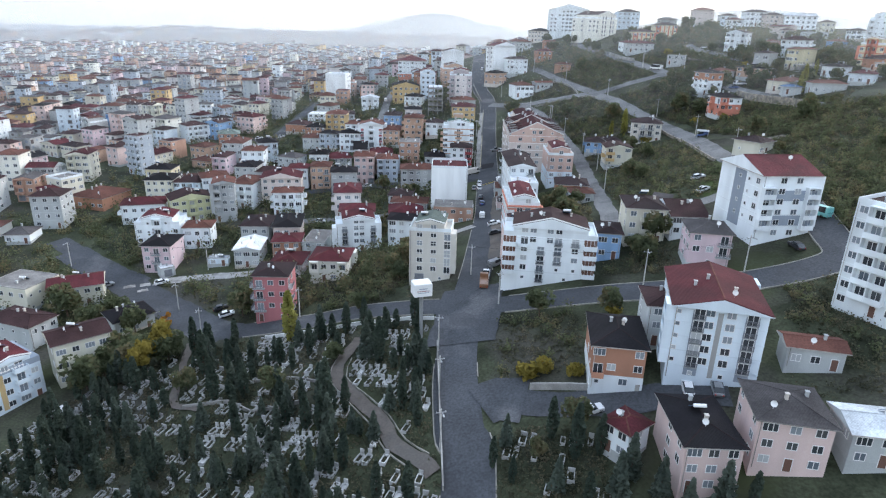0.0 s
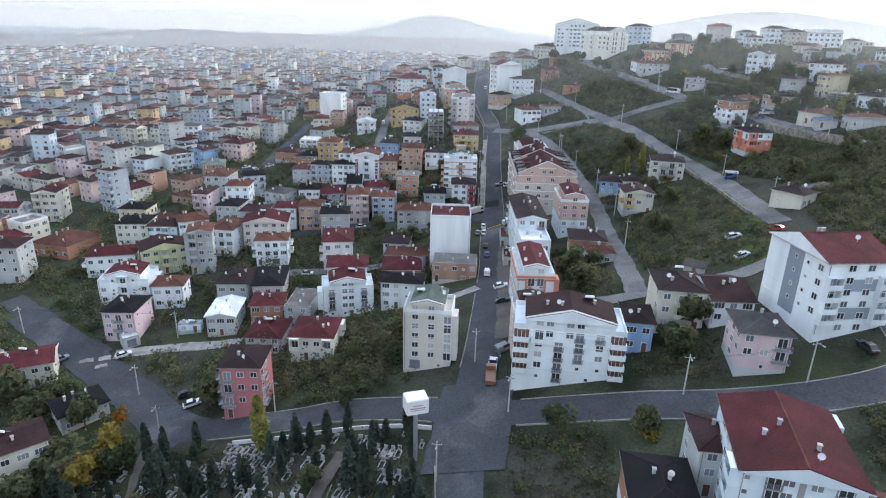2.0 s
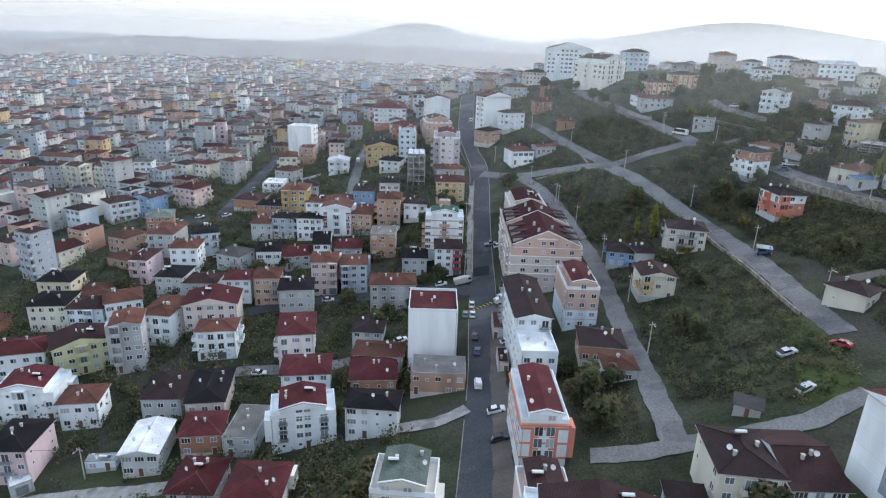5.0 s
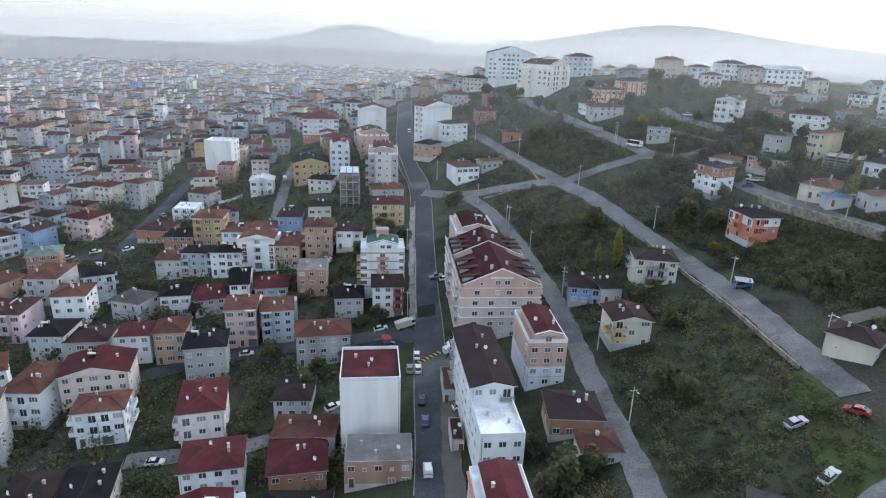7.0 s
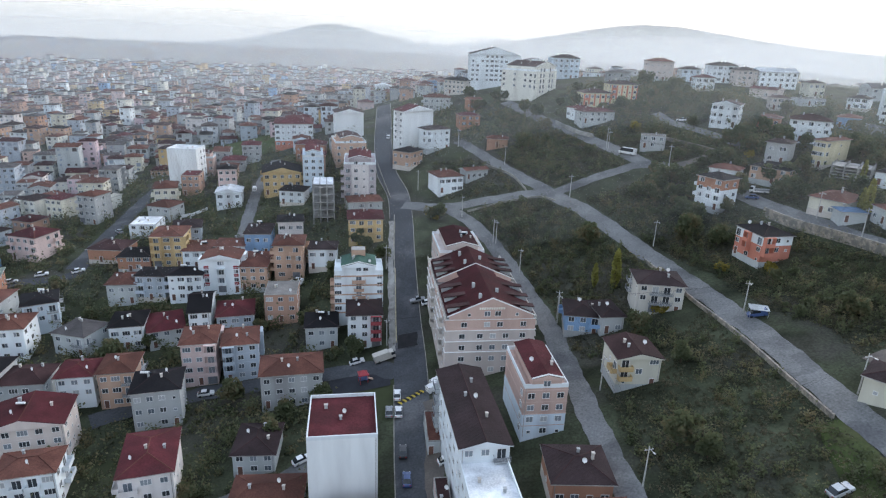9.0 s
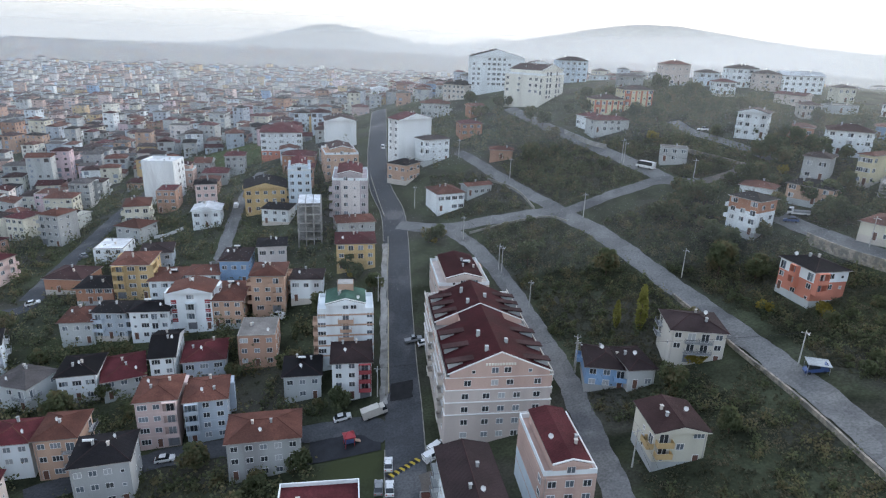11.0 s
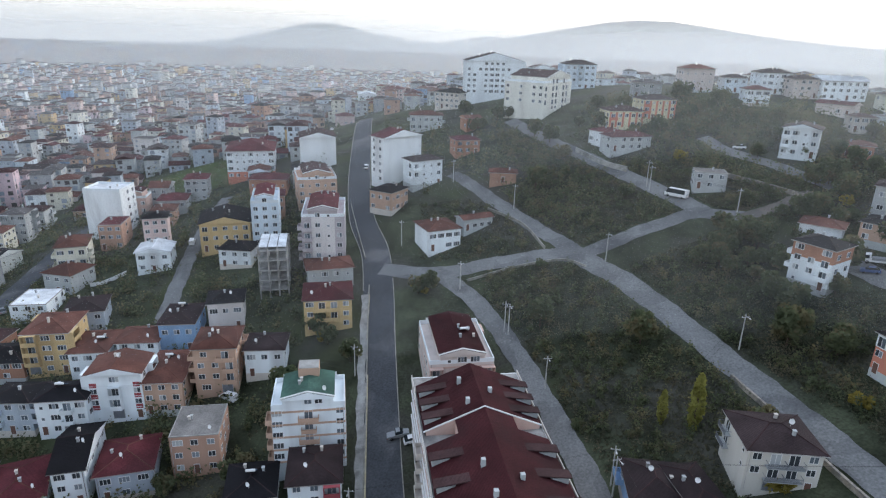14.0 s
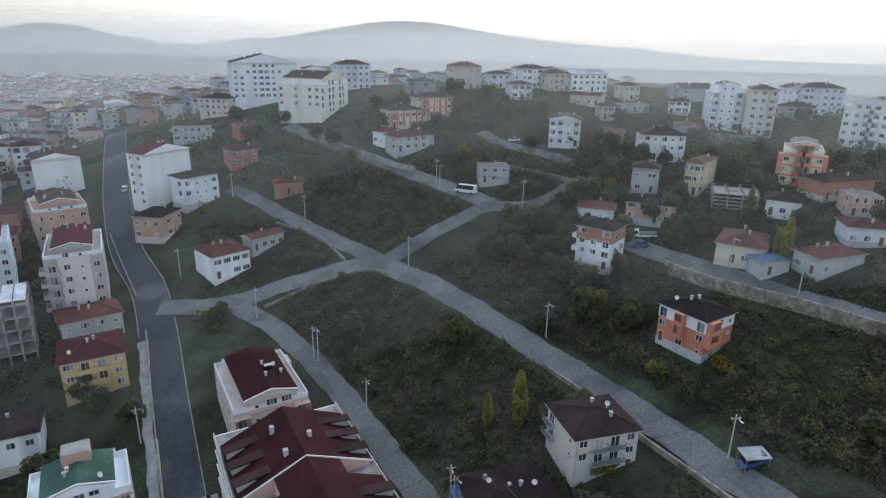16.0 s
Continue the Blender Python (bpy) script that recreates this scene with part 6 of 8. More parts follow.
vehicle(137.6, 394.9, 60.0, "white", "car")
vehicle(178.4, 326.3, 60.0, "white", "van")
vehicle(-111.7, 345.1, -72.0, "white", "car")
vehicle(-119.9, 341.1, -80.0, "silver", "car")
vehicle(-99.7, 345.7, -65.0, "white", "car")
vehicle(-90.4, 309.5, -82.0, "white", "car")
vehicle(75.6, 205.2, -80.0, "silver", "car")
vehicle(-83.8, 123.8, -30.0, "white", "car")
vehicle(-106.4, 183.5, -40.0, "grey", "car")
vehicle(-97.8, 378.2, 40.0, "grey", "car")
vehicle(-9.3, 556.4, -0.0, "white", "car")
vehicle(165.0, 330.2, 60.0, "grey", "car")
vehicle(13.0, 204.5, -84, "white", "car")
vehicle(13.1, 193.6, -82, "black", "car")
vehicle(105.6, 373.2, 40, "white", "minibus")


# ---- poles, wires, walls, signs ----
POLE_AT = []
POLE_MODEL = []


def utility_pole(x, y):
    z = ground(x, y)
    POLE_AT.append(Vector((x, y, z)))
    if POLE_MODEL:
        return copy_thing(POLE_MODEL[0], pose(x, y, z, 0, 0, rnd.uniform(-20, 20)))
    ob = new("utility_pole")
    tagged(ob, "slim grey pole with a street lamp and crossarm", "utility pole", "street poles")
    bm = bmesh.new()
    bmesh.ops.create_cone(bm, cap_ends=True, segments=10, radius1=0.17, radius2=0.10, depth=9.4, matrix=Matrix.Translation((0, 0, 3.7)))
    part("pole", bm, POLE, ob)
    bm = bmesh.new()
    box(bm, -0.9, -0.05, 7.75, 0.9, 0.05, 7.86)
    part("crossarm", bm, METAL, ob)
    for k in (-0.75, 0.0, 0.75):
        bm = bmesh.new()
        bmesh.ops.create_cone(bm, cap_ends=True, segments=8, radius1=0.05, radius2=0.03, depth=0.2, matrix=Matrix.Translation((k, 0, 7.96 if k else 8.5)))
        part("insulator", bm, WHITE, ob)
    bm = bmesh.new()
    box(bm, -0.04, -1.3, 8.1, 0.04, 0, 8.18)
    part("lamp_arm", bm, METAL, ob)
    bm = bmesh.new()
    box(bm, -0.13, -1.75, 8.05, 0.13, -1.2, 8.2)
    part("lamp_head", bm, METAL, ob)
    ob.matrix_basis = pose(x, y, z)
    POLE_MODEL.append(ob)
    return ob


utility_pole(-63.1, 152.3)
utility_pole(-77.4, 169.8)
utility_pole(-38.3, 156.4)
utility_pole(-124.3, 194.4)
utility_pole(43.8, 141.8)
utility_pole(64.5, 140.6)
utility_pole(12.2, 144.3)
utility_pole(49.9, 217.8)
utility_pole(53.1, 248.5)
utility_pole(52.9, 282.1)
utility_pole(45.1, 333.3)
utility_pole(36.0, 355.5)
utility_pole(59.1, 392.1)
utility_pole(42.8, 423.4)
utility_pole(99.9, 380.1)
utility_pole(115.1, 355.5)
utility_pole(49.2, 313.2)
utility_pole(53.5, 284.5)
utility_pole(137.8, 282.8)
utility_pole(93.0, 262.3)
utility_pole(90.5, 308.7)
utility_pole(75.9, 351.2)
utility_pole(93.8, 225.5)
utility_pole(5.7, 164.6)
utility_pole(6.5, 290.9)
utility_pole(-0.8, 128.6)
utility_pole(44.4, 334.7)
utility_pole(135.9, 299.0)
utility_pole(100.4, 383.5)
utility_pole(21.2, 384.8)
utility_pole(7.0, 330.7)
utility_pole(-79.5, 195.9)
utility_pole(-68.7, 248.6)
utility_pole(0.2, 113.8)
utility_pole(1.2, 99.9)


def cable(a, b, sag=0.8):
    c = bpy.data.curves.new("power_cable", "CURVE")
    c.dimensions, c.bevel_depth, c.bevel_resolution = "3D", 0.018, 0
    s = c.splines.new("POLY")
    s.points.add(8)
    for i in range(9):
        t = i / 8
        p = a.lerp(b, t)
        s.points[i].co = (p.x, p.y, p.z - sag * 4 * t * (1 - t), 1)
    c.materials.append(WIRE)
    return tagged(new("power_cable", c), "thin black power cable slung between poles", "cable", "power cables")


pairs = sorted(((a - b).length, i, j) for i, a in enumerate(POLE_AT) for j, b in enumerate(POLE_AT) if i < j)
used = {}
for dist, i, j in pairs:
    if 14 < dist < 62 and used.get(i, 0) < 2 and used.get(j, 0) < 2:
        used[i], used[j] = used.get(i, 0) + 1, used.get(j, 0) + 1
        for k in (-0.7, 0.7):
            cable(POLE_AT[i] + Vector((k, 0, 8.0)), POLE_AT[j] + Vector((k, 0, 8.0)))


def wall_along(name, pts, height, material, thick):
    line = densify(pts, 2.5)
    v, f = [], []
    for i, p in enumerate(line):
        d = (line[min(i + 1, len(line) - 1)] - line[max(i - 1, 0)]).normalized()
        s = Vector((d.y, -d.x)) * thick / 2
        base = ground(p.x, p.y)
        for q, h in ((p - s, -1.5), (p - s, height), (p + s, height), (p + s, -1.5)):
            v.append((q.x, q.y, base + h))
    for i in range(len(line) - 1):
        for k in range(4):
            f.append((i * 4 + k, i * 4 + (k + 1) % 4, i * 4 + 4 + (k + 1) % 4, i * 4 + 4 + k))
    f += [(0, 1, 2, 3), tuple(len(v) - 4 + k for k in (3, 2, 1, 0))]
    return from_arrays(name, v, f, material, "structure", "%s beside the road" % name.replace("_", " "), "wall")


wall_along("cemetery_wall", [(-44.5, 147.0), (-31.4, 146.3), (-20.3, 146.4), (-9.2, 144.9), (-2.6, 142.7)], 0.9, WHITE, 0.25)
wall_along("cemetery_wall", [(-1.2, 131.3), (0.2, 113.8), (1.2, 102.3), (2.1, 91.9)], 1.1, CONCRETE, 0.25)
for shift in (-1.75, 1.75):
    wall_along("path_kerb", [(-21.5 + shift, 131.0), (-21.3 + shift, 124.0), (-14.8 + shift, 114.9 + shift * 0.4), (-10.7 + shift, 109.6 + shift * 0.4), (-6.7 + shift, 102.6 + shift * 0.5), (-2.4 + shift, 98.6 + shift * 0.6)], 0.3, KERB, 0.18)
wall_along("terrace_wall", [(-54.0, 121.5), (-43.4, 121.0), (-37.5, 116.5), (-27.0, 117.5)], 0.8, CONCRETE, 0.3)
wall_along("terrace_wall", [(-43.4, 127.5), (-33.0, 126.8), (-25.3, 123.5)], 0.6, CONCRETE, 0.3)
wall_along("retaining_wall", [(85.0, 301.7), (86.4, 287.3), (86.4, 272.6), (86.8, 259.7), (86.7, 247.2), (86.2, 233.0), (85.8, 221.0)], 1.0, STONE, 0.5)
wall_along("retaining_wall", [(125.3, 308.8), (128.1, 296.9), (131.1, 287.4), (134.0, 276.5), (136.2, 263.7)], 3.0, STONE, 0.6)
wall_along("garden_wall", [(8.5, 290.2), (9.3, 307.4), (9.9, 333.4), (10.7, 364.6)], 0.9, KERB, 0.25)
wall_along("garden_wall", [(9.6, 380.1), (7.1, 398.7), (4.4, 420.7)], 0.8, KERB, 0.25)
wall_along("retaining_wall", [(16.8, 111.8), (23.9, 110.3), (28.6, 109.0), (35.1, 107.6)], 1.4, CONCRETE, 0.3)
wall_along("garden_wall", [(38.6, 358.6), (52.7, 359.6), (65.4, 357.0), (70.4, 351.1)], 0.7, KERB, 0.3)
wall_along("garden_wall", [(62.5, 364.8), (59.4, 381.3), (51.1, 396.1)], 0.9, KERB, 0.3)
wall_along("retaining_wall", [(88.5, 420.4), (93.2, 405.1), (98.6, 395.7)], 2.0, CONCRETE, 0.3)
wall_along("retaining_wall", [(199.2, 365.6), (206.3, 358.5), (214.0, 351.6)], 4.0, CONCRETE, 0.4)
wall_along("retaining_wall", [(123.7, 378.9), (130.3, 367.9), (136.6, 355.0)], 1.5, STONE, 0.4)
wall_along("garden_wall", [(-76.6, 388.5), (-72.0, 389.4), (-67.5, 394.3)], 1.2, WHITE, 0.2)
wall_along("retaining_wall", [(79.3, 131.7), (79.1, 122.4), (79.5, 117.7)], 2.5, CONCRETE, 0.4)


def billboard(x, y, h):
    """A lit box sign on a thick steel post."""
    ob = new("billboard")
    tagged(ob, "white box billboard on a tall grey steel post", "billboard")
    z = ground(x, y)
    ob.matrix_basis = pose(x, y, z, 0, 0, 20)
    bm = bmesh.new()
    bmesh.ops.create_cone(bm, cap_ends=True, segments=20, radius1=0.42, radius2=0.40, depth=h, matrix=Matrix.Translation((0, 0, h / 2 - 0.8)))
    part("post", bm, METAL, ob)
    bm = bmesh.new()
    box(bm, -2.0, -1.6, h - 1.5, 2.0, 1.6, h + 1.4)
    bmesh.ops.bevel(bm, geom=bm.edges, offset=0.12, segments=2, affect="EDGES")
    b = part("sign_box", bm, WHITE, ob)
    for yy, w0, w1, z0, z1, m in ((-1.62, -0.9, 0.9, 0.25, 0.42, WALL["slate"]), (-1.62, -1.4, 1.4, -0.25, -0.12, WALL["maroon"]), (-1.62, -1.3, 1.3, -0.62, -0.5, WALL["slate"])):
        bm = bmesh.new()
        box(bm, w0, yy - 0.01, h + z0, w1, yy + 0.03, h + z1)
        part("sign_bar", bm, m, b)


billboard(-5.0, 134.7, 12.4)


def playground(x, y):
    ob = new("play_structure")
    tagged(ob, "red and blue climbing frame with an orange slide", "playground")
    z = ground(x, y)
    ob.matrix_basis = pose(x, y, z, 0, 0, 15)
    ORANGE, BLUE = WALL["orange"], PAINT["blue"]
    for px, py in ((-1, -1), (1, -1), (1, 1), (-1, 1)):
        bm = bmesh.new()
        box(bm, px - 0.08, py - 0.08, -0.3, px + 0.08, py + 0.08, 2.6)
        part("post", bm, PAINT["red"], ob)
    bm = bmesh.new()
    box(bm, -1.1, -1.1, 1.2, 1.1, 1.1, 1.3)
    part("platform", bm, BLUE, ob)
    bm = bmesh.new()
    roof_shape(bm, 2.2, 2.2, 2.7, "hip", 0.2, 0.9)
    part("roof", bm, PAINT["red"], ob)
    bm = bmesh.new()
    v = [bm.verts.new(c) for c in ((1.1, -0.5, 1.3), (1.1, 0.5, 1.3), (4.0, 0.5, 0.15), (4.0, -0.5, 0.15), (1.1, -0.5, 1.15), (1.1, 0.5, 1.15), (4.0, 0.5, 0.0), (4.0, -0.5, 0.0))]
    for f in ((0, 1, 2, 3), (7, 6, 5, 4), (0, 3, 7, 4), (1, 5, 6, 2), (3, 2, 6, 7), (0, 4, 5, 1)):
        bm.faces.new([v[i] for i in f])
    part("slide", bm, ORANGE, ob)
    v, f = [], []
    for j in range(9):
        for i in range(9):
            px, py = x - 9 + i * 2.0, y - 4 + j * 1.2
            v.append((px, py, ground(px, py) + 0.16))
    f = [(j * 9 + i, j * 9 + i + 1, j * 9 + i + 10, j * 9 + i + 9) for j in range(8) for i in range(8)]
    from_arrays("playground_surface", v, f, mat("rubber_surface", (0.03, 0.032, 0.038), 0.9, 0.2, 0.5, 4.0, 0.0), "structure", "dark rubber playground surface", "pavement")


playground(0.1, 275.6)

# speed bump: yellow and black rubber blocks across the street
bump = new("speed_bump")
tagged(bump, "yellow and black rubber speed bump across the street", "speed bump")
b0, b1 = Vector((8.6, 262.3)), Vector((15.2, 265.6))
bump.matrix_basis = pose(b0.x, b0.y, 0, 0, 0, math.degrees(math.atan2(b1.y - b0.y, b1.x - b0.x)))
BYELLOW = mat("yellow_rubber", (0.55, 0.40, 0.05), 0.7, 0.2, 2.0, 8.0, 0.0)
for k in range(12):
    L = (b1 - b0).length / 12
    p = b0.lerp(b1, (k + 0.5) / 12)
    zb = ground(p.x, p.y) + 0.14
    bm = bmesh.new()
    s = 0.7
    v = [bm.verts.new(c) for c in ((k * L + s * 0.4, -0.9, zb), (k * L + L + s * 0.4, -0.9, zb), (k * L + L - s * 0.4, 0.9, zb), (k * L - s * 0.4, 0.9, zb), (k * L + s * 0.2, -0.3, zb + 0.08), (k * L + L + s * 0.2, -0.3, zb + 0.08), (k * L + L - s * 0.2, 0.3, zb + 0.08), (k * L - s * 0.2, 0.3, zb + 0.08))]
    for f in ((4, 5, 6, 7), (0, 1, 5, 4), (1, 2, 6, 5), (2, 3, 7, 6), (3, 0, 4, 7)):
        bm.faces.new([v[i] for i in f])
    part("block", bm, BYELLOW if k % 2 else TYRE, bump)


# ---- trees ----
def inside(px, py, pts):
    c = False
    for (x0, y0), (x1, y1) in zip(pts, pts[1:] + pts[:1]):
        if (y0 > py) != (y1 > py) and px < (x1 - x0) * (py - y0) / (y1 - y0) + x0:
            c = not c
    return c


def leaf_cloud(points, size, seed):
    """Small bent leaf clumps, each turned its own way, round the given places."""
    p = np.asarray(points, float)
    g = np.random.default_rng(seed)
    n = len(p)
    a = g.normal(size=(n, 3)) * (1, 1, 0.7)
    a /= np.linalg.norm(a, axis=1, keepdims=True)
    c = g.normal(size=(n, 3))
    c -= a * (c * a).sum(1, keepdims=True)
    c /= np.linalg.norm(c, axis=1, keepdims=True)
    s = (np.asarray(size) * g.uniform(0.6, 1.3, n))[:, None]
    up = np.cross(a, c) * s * 0.35
    v = np.stack([p - a * s, p - c * s * 0.7 + up, p + a * s, p + c * s * 0.7 + up], 1).reshape(-1, 3)
    k = np.arange(n)[:, None, None] * 4
    f = (k + np.array([[0, 1, 2], [0, 2, 3]])[None]).reshape(-1, 3)
    return v, f


def tri_mesh(name, v, f, material):
    """A mesh straight from arrays of corners and triangles."""
    me = bpy.data.meshes.new(name)
    me.vertices.add(len(v))
    me.vertices.foreach_set("co", np.ascontiguousarray(v, dtype=np.float32).ravel())
    me.loops.add(len(f) * 3)
    me.loops.foreach_set("vertex_index", np.ascontiguousarray(f, dtype=np.int32).ravel())
    me.polygons.add(len(f))
    me.polygons.foreach_set("loop_start", np.arange(0, len(f) * 3, 3, dtype=np.int32))
    me.materials.append(material)
    me.update(calc_edges=True)
    me.validate()
    return me


def tree_model(kind, seed):
    r = random.Random(seed)
    ob = new({"cypress": "cypress_tree", "pine": "fir_tree", "poplar": "poplar_tree", "shrub": "bush", "yellowbush": "bush"}.get(kind, "tree"))
    label, leaf, h, rad, n, size = {
        "cypress": ("slender dark green cemetery cypress", LEAF_CYP, 8.0, 1.0, 620, 0.34), "pine": ("conical grey-green fir standing among the graves", LEAF_DARK, 6.8, 1.9, 900, 0.36),
        "broad": ("leafy tree turning olive green in autumn", LEAF_GREEN, 6.0, 2.9, 900, 0.48), "yellow": ("tree with bright yellow autumn leaves", LEAF_YELLOW, 7.5, 2.4, 800, 0.42),
        "rust": ("slim tree with orange autumn leaves", LEAF_ORANGE, 7.0, 1.5, 620, 0.36),
        "poplar": ("tall narrow poplar in yellow-green leaf", LEAF_YELLOW, 9.0, 1.2, 650, 0.36), "shrub": ("dark olive bush on the slope", LEAF_GREEN, 2.4, 1.5, 240, 0.36),
        "yellowbush": ("yellowing bush in rough grass", LEAF_YELLOW, 3.0, 1.8, 300, 0.40)}[kind]
    if kind == "poplar":
        leaf = LEAF_POPLAR
    tagged(ob, label, "bush" if "bush" in ob.name else "tree", {"cypress": "cemetery cypresses", "pine": "cemetery firs"}.get(kind, "trees among the houses"))
    bm = bmesh.new()
    bmesh.ops.create_cone(bm, cap_ends=True, segments=8, radius1=0.03 * h, radius2=0.01 * h, depth=h * 0.8, matrix=Matrix.Translation((0, 0, h * 0.4 - 0.5)))
    if kind in ("broad", "yellow", "rust"):
        for k in range(3):
            a = k * 2.1 + r.uniform(-0.3, 0.3)
            tip = Vector((math.cos(a) * rad * 0.6, math.sin(a) * rad * 0.6, h * r.uniform(0.5, 0.8)))
            base = Vector((0, 0, h * 0.3))
            bmesh.ops.create_cone(bm, cap_ends=True, segments=6, radius1=0.014 * h, radius2=0.005 * h, depth=(tip - base).length,
                                  matrix=Matrix.Translation((base + tip) / 2) @ (tip - base).to_track_quat("Z", "Y").to_matrix().to_4x4())
    part("trunk", bm, BARK, ob)
    pts = []
    lobes = [(Vector((r.uniform(-0.6, 0.6) * rad, r.uniform(-0.6, 0.6) * rad, h * r.uniform(0.45, 0.85))), rad * r.uniform(0.35, 0.62)) for _ in range(11)]
    for i in range(n):
        if kind in ("cypress", "poplar"):
            t = r.random() ** 0.8
            prof = math.sin(min(1, t * 1.5 + 0.12) * math.pi / 2) * (1 - t) ** 0.55 * 1.25
            a = r.uniform(0, 6.283)
            q = rad * prof * r.uniform(0.72, 1.08) * (1 + 0.18 * math.sin(a * 3 + t * 9))
            pts.append(Vector((math.cos(a) * q, math.sin(a) * q, 0.2 + t * (h - 0.2))))
        elif kind == "pine":
            # whorls of drooping branches that shorten towards the tip
            t = r.random() ** 1.35
            a = r.uniform(0, 6.283)
            whorl = 0.72 + 0.28 * abs(math.sin(t * 15 + 0.4 * math.sin(a * 2 + seed)))
            q = rad * (1 - t) ** 0.75 * whorl * (0.82 + 0.18 * math.sin(a * 5 + seed)) * r.uniform(0.6, 1.04)
            pts.append(Vector((math.cos(a) * q, math.sin(a) * q, 0.5 + t * (h - 0.5) - 0.12 * q)))
        else:
            c, lr = lobes[r.randrange(len(lobes))]
            d = Vector((r.gauss(0, 1), r.gauss(0, 1), r.gauss(0, 0.85))).normalized()
            p = c + d * lr * r.uniform(0.7, 1.05)
            if kind in ("shrub", "yellowbush"):
                p.z = abs(p.z - h * 0.25) * 0.8 + 0.1
            pts.append(p)
    v, f = leaf_cloud([tuple(p) for p in pts], size, seed)
    put("crown", tri_mesh("crown", v, f, leaf), ob, Matrix.Identity(4))
    return ob


LEAF_POPLAR = leaf_mat("poplar_foliage", (0.20, 0.20, 0.05), (0.36, 0.34, 0.10))
TREES = {}
trnd = random.Random(11)


def tree(kind, x, y, s=1.0):
    var = trnd.randrange(3)
    k = s * trnd.uniform(0.75, 1.25)
    m = Matrix.Translation((x, y, ground(x, y) - 0.1)) @ Matrix.Rotation(trnd.uniform(0, 6.28), 4, "Z")
    if (kind, var) not in TREES:
        TREES[kind, var] = tree_model(kind, hash_of(kind) + var)
        TREES[kind, var].matrix_basis = m
        TREES[kind, var].scale = (k, k, k)
        return TREES[kind, var]
    ob = copy_thing(TREES[kind, var], m)
    ob.scale = (k, k, k * trnd.uniform(0.9, 1.2))
    return ob


def hash_of(word):
    return sum(ord(c) * (i + 1) for i, c in enumerate(word))


ROAD_CELLS = {}
for line, width in ROADS:
    for p in line:
        for cx in (-1, 0, 1):
            for cy in (-1, 0, 1):
                ROAD_CELLS.setdefault((int(p.x // 14) + cx, int(p.y // 14) + cy), []).append((p.x, p.y, width / 2))


def near_road(x, y, gap=1.0):
    return any((a - x) ** 2 + (b - y) ** 2 < (w + gap) ** 2 for a, b, w in ROAD_CELLS.get((int(x // 14), int(y // 14)), ()))


HOUSES = [(o.location.x, o.location.y) for o in scene.objects if o.name.split(".")[0] in ("house", "apartment_building", "building_skeleton")]


def near_house(x, y, gap=9.0):
    return any(abs(a - x) < gap and abs(b - y) < gap for a, b in HOUSES)


tree("poplar", -37.0, 143.4, 1.25)
tree("yellow", -69.3, 142.8, 1.5)
tree("rust", -74.7, 156.8, 1.1)
tree("broad", -79.5, 142.7, 1.35)
tree("broad", -80.7, 137.4, 1.35)
tree("broad", -82.1, 132.6, 1.35)
tree("broad", -73.5, 138.3, 1.35)
tree("broad", -108.1, 166.2, 1.35)
tree("broad", -93.9, 167.2, 1.35)
tree("broad", -66.9, 142.0, 1.35)
tree("yellow", -70.1, 135.9, 1.2)
tree("broad", -22.6, 155.4, 1)
tree("broad", -55.9, 162.4, 1)
tree("broad", -98.4, 160.9, 1)
tree("broad", -84.0, 157.9, 1)
tree("broad", -56.4, 128.5, 1)
tree("broad", 35.1, 133.0, 1)
tree("broad", -34.9, 121.6, 1)
tree("broad", -8.7, 179.2, 1)
tree("broad", -16.0, 178.3, 1)
tree("broad", -23.9, 131.0, 1)
tree("yellowbush", 35.5, 132.2, 1)
tree("yellowbush", 16.9, 115.7, 1)
tree("yellowbush", 25.4, 113.8, 1)
tree("yellowbush", 19.5, 115.9, 1)
tree("yellowbush", 28.5, 113.9, 1)
tree("broad", 32.8, 203.5, 1)
tree("broad", 33.5, 192.3, 1)
tree("broad", 38.8, 206.0, 1)
tree("broad", 30.4, 215.7, 1)
tree("broad", 29.8, 201.5, 1)
tree("broad", -13.4, 184.2, 1)
tree("broad", -13.9, 170.0, 1)
tree("broad", -25.8, 208.3, 1)
tree("broad", -114.2, 280.5, 1)
tree("broad", -35.4, 241.0, 1)
tree("broad", 51.5, 162.5, 1)
tree("broad", 46.8, 154.4, 1)
tree("broad", 45.4, 159.1, 1)
tree("broad", -94.0, 277.6, 1)
tree("broad", -10.1, 270.3, 1)
tree("broad", -19.2, 266.9, 1)
tree("broad", -61.5, 301.4, 1)
tree("broad", -31.3, 306.0, 1)
tree("broad", -20.9, 256.5, 1)
tree("broad", -33.2, 275.0, 1)
tree("broad", -16.3, 306.8, 1)
tree("broad", -7.5, 289.0, 0.8)
tree("broad", -2.5, 288.2, 0.8)
tree("broad", -84.2, 315.3, 1)
tree("broad", -70.1, 295.2, 1)
tree("broad", -99.7, 330.7, 1)
tree("broad", -9.7, 328.4, 1)
tree("broad", -78.3, 266.3, 1)
tree("poplar", 67.4, 295.5, 0.8)
tree("poplar", 71.9, 291.5, 1.1)
tree("broad", 111.8, 346.1, 1)
tree("broad", 111.3, 339.8, 1)
tree("broad", 109.0, 333.8, 1)
tree("broad", 107.0, 343.1, 1)
tree("broad", 111.7, 330.1, 1)
tree("broad", 131.4, 345.5, 1)
tree("broad", 146.5, 361.6, 1)
tree("broad", 144.8, 352.7, 1)
tree("broad", 105.7, 315.3, 1)
tree("broad", 117.2, 316.7, 1)
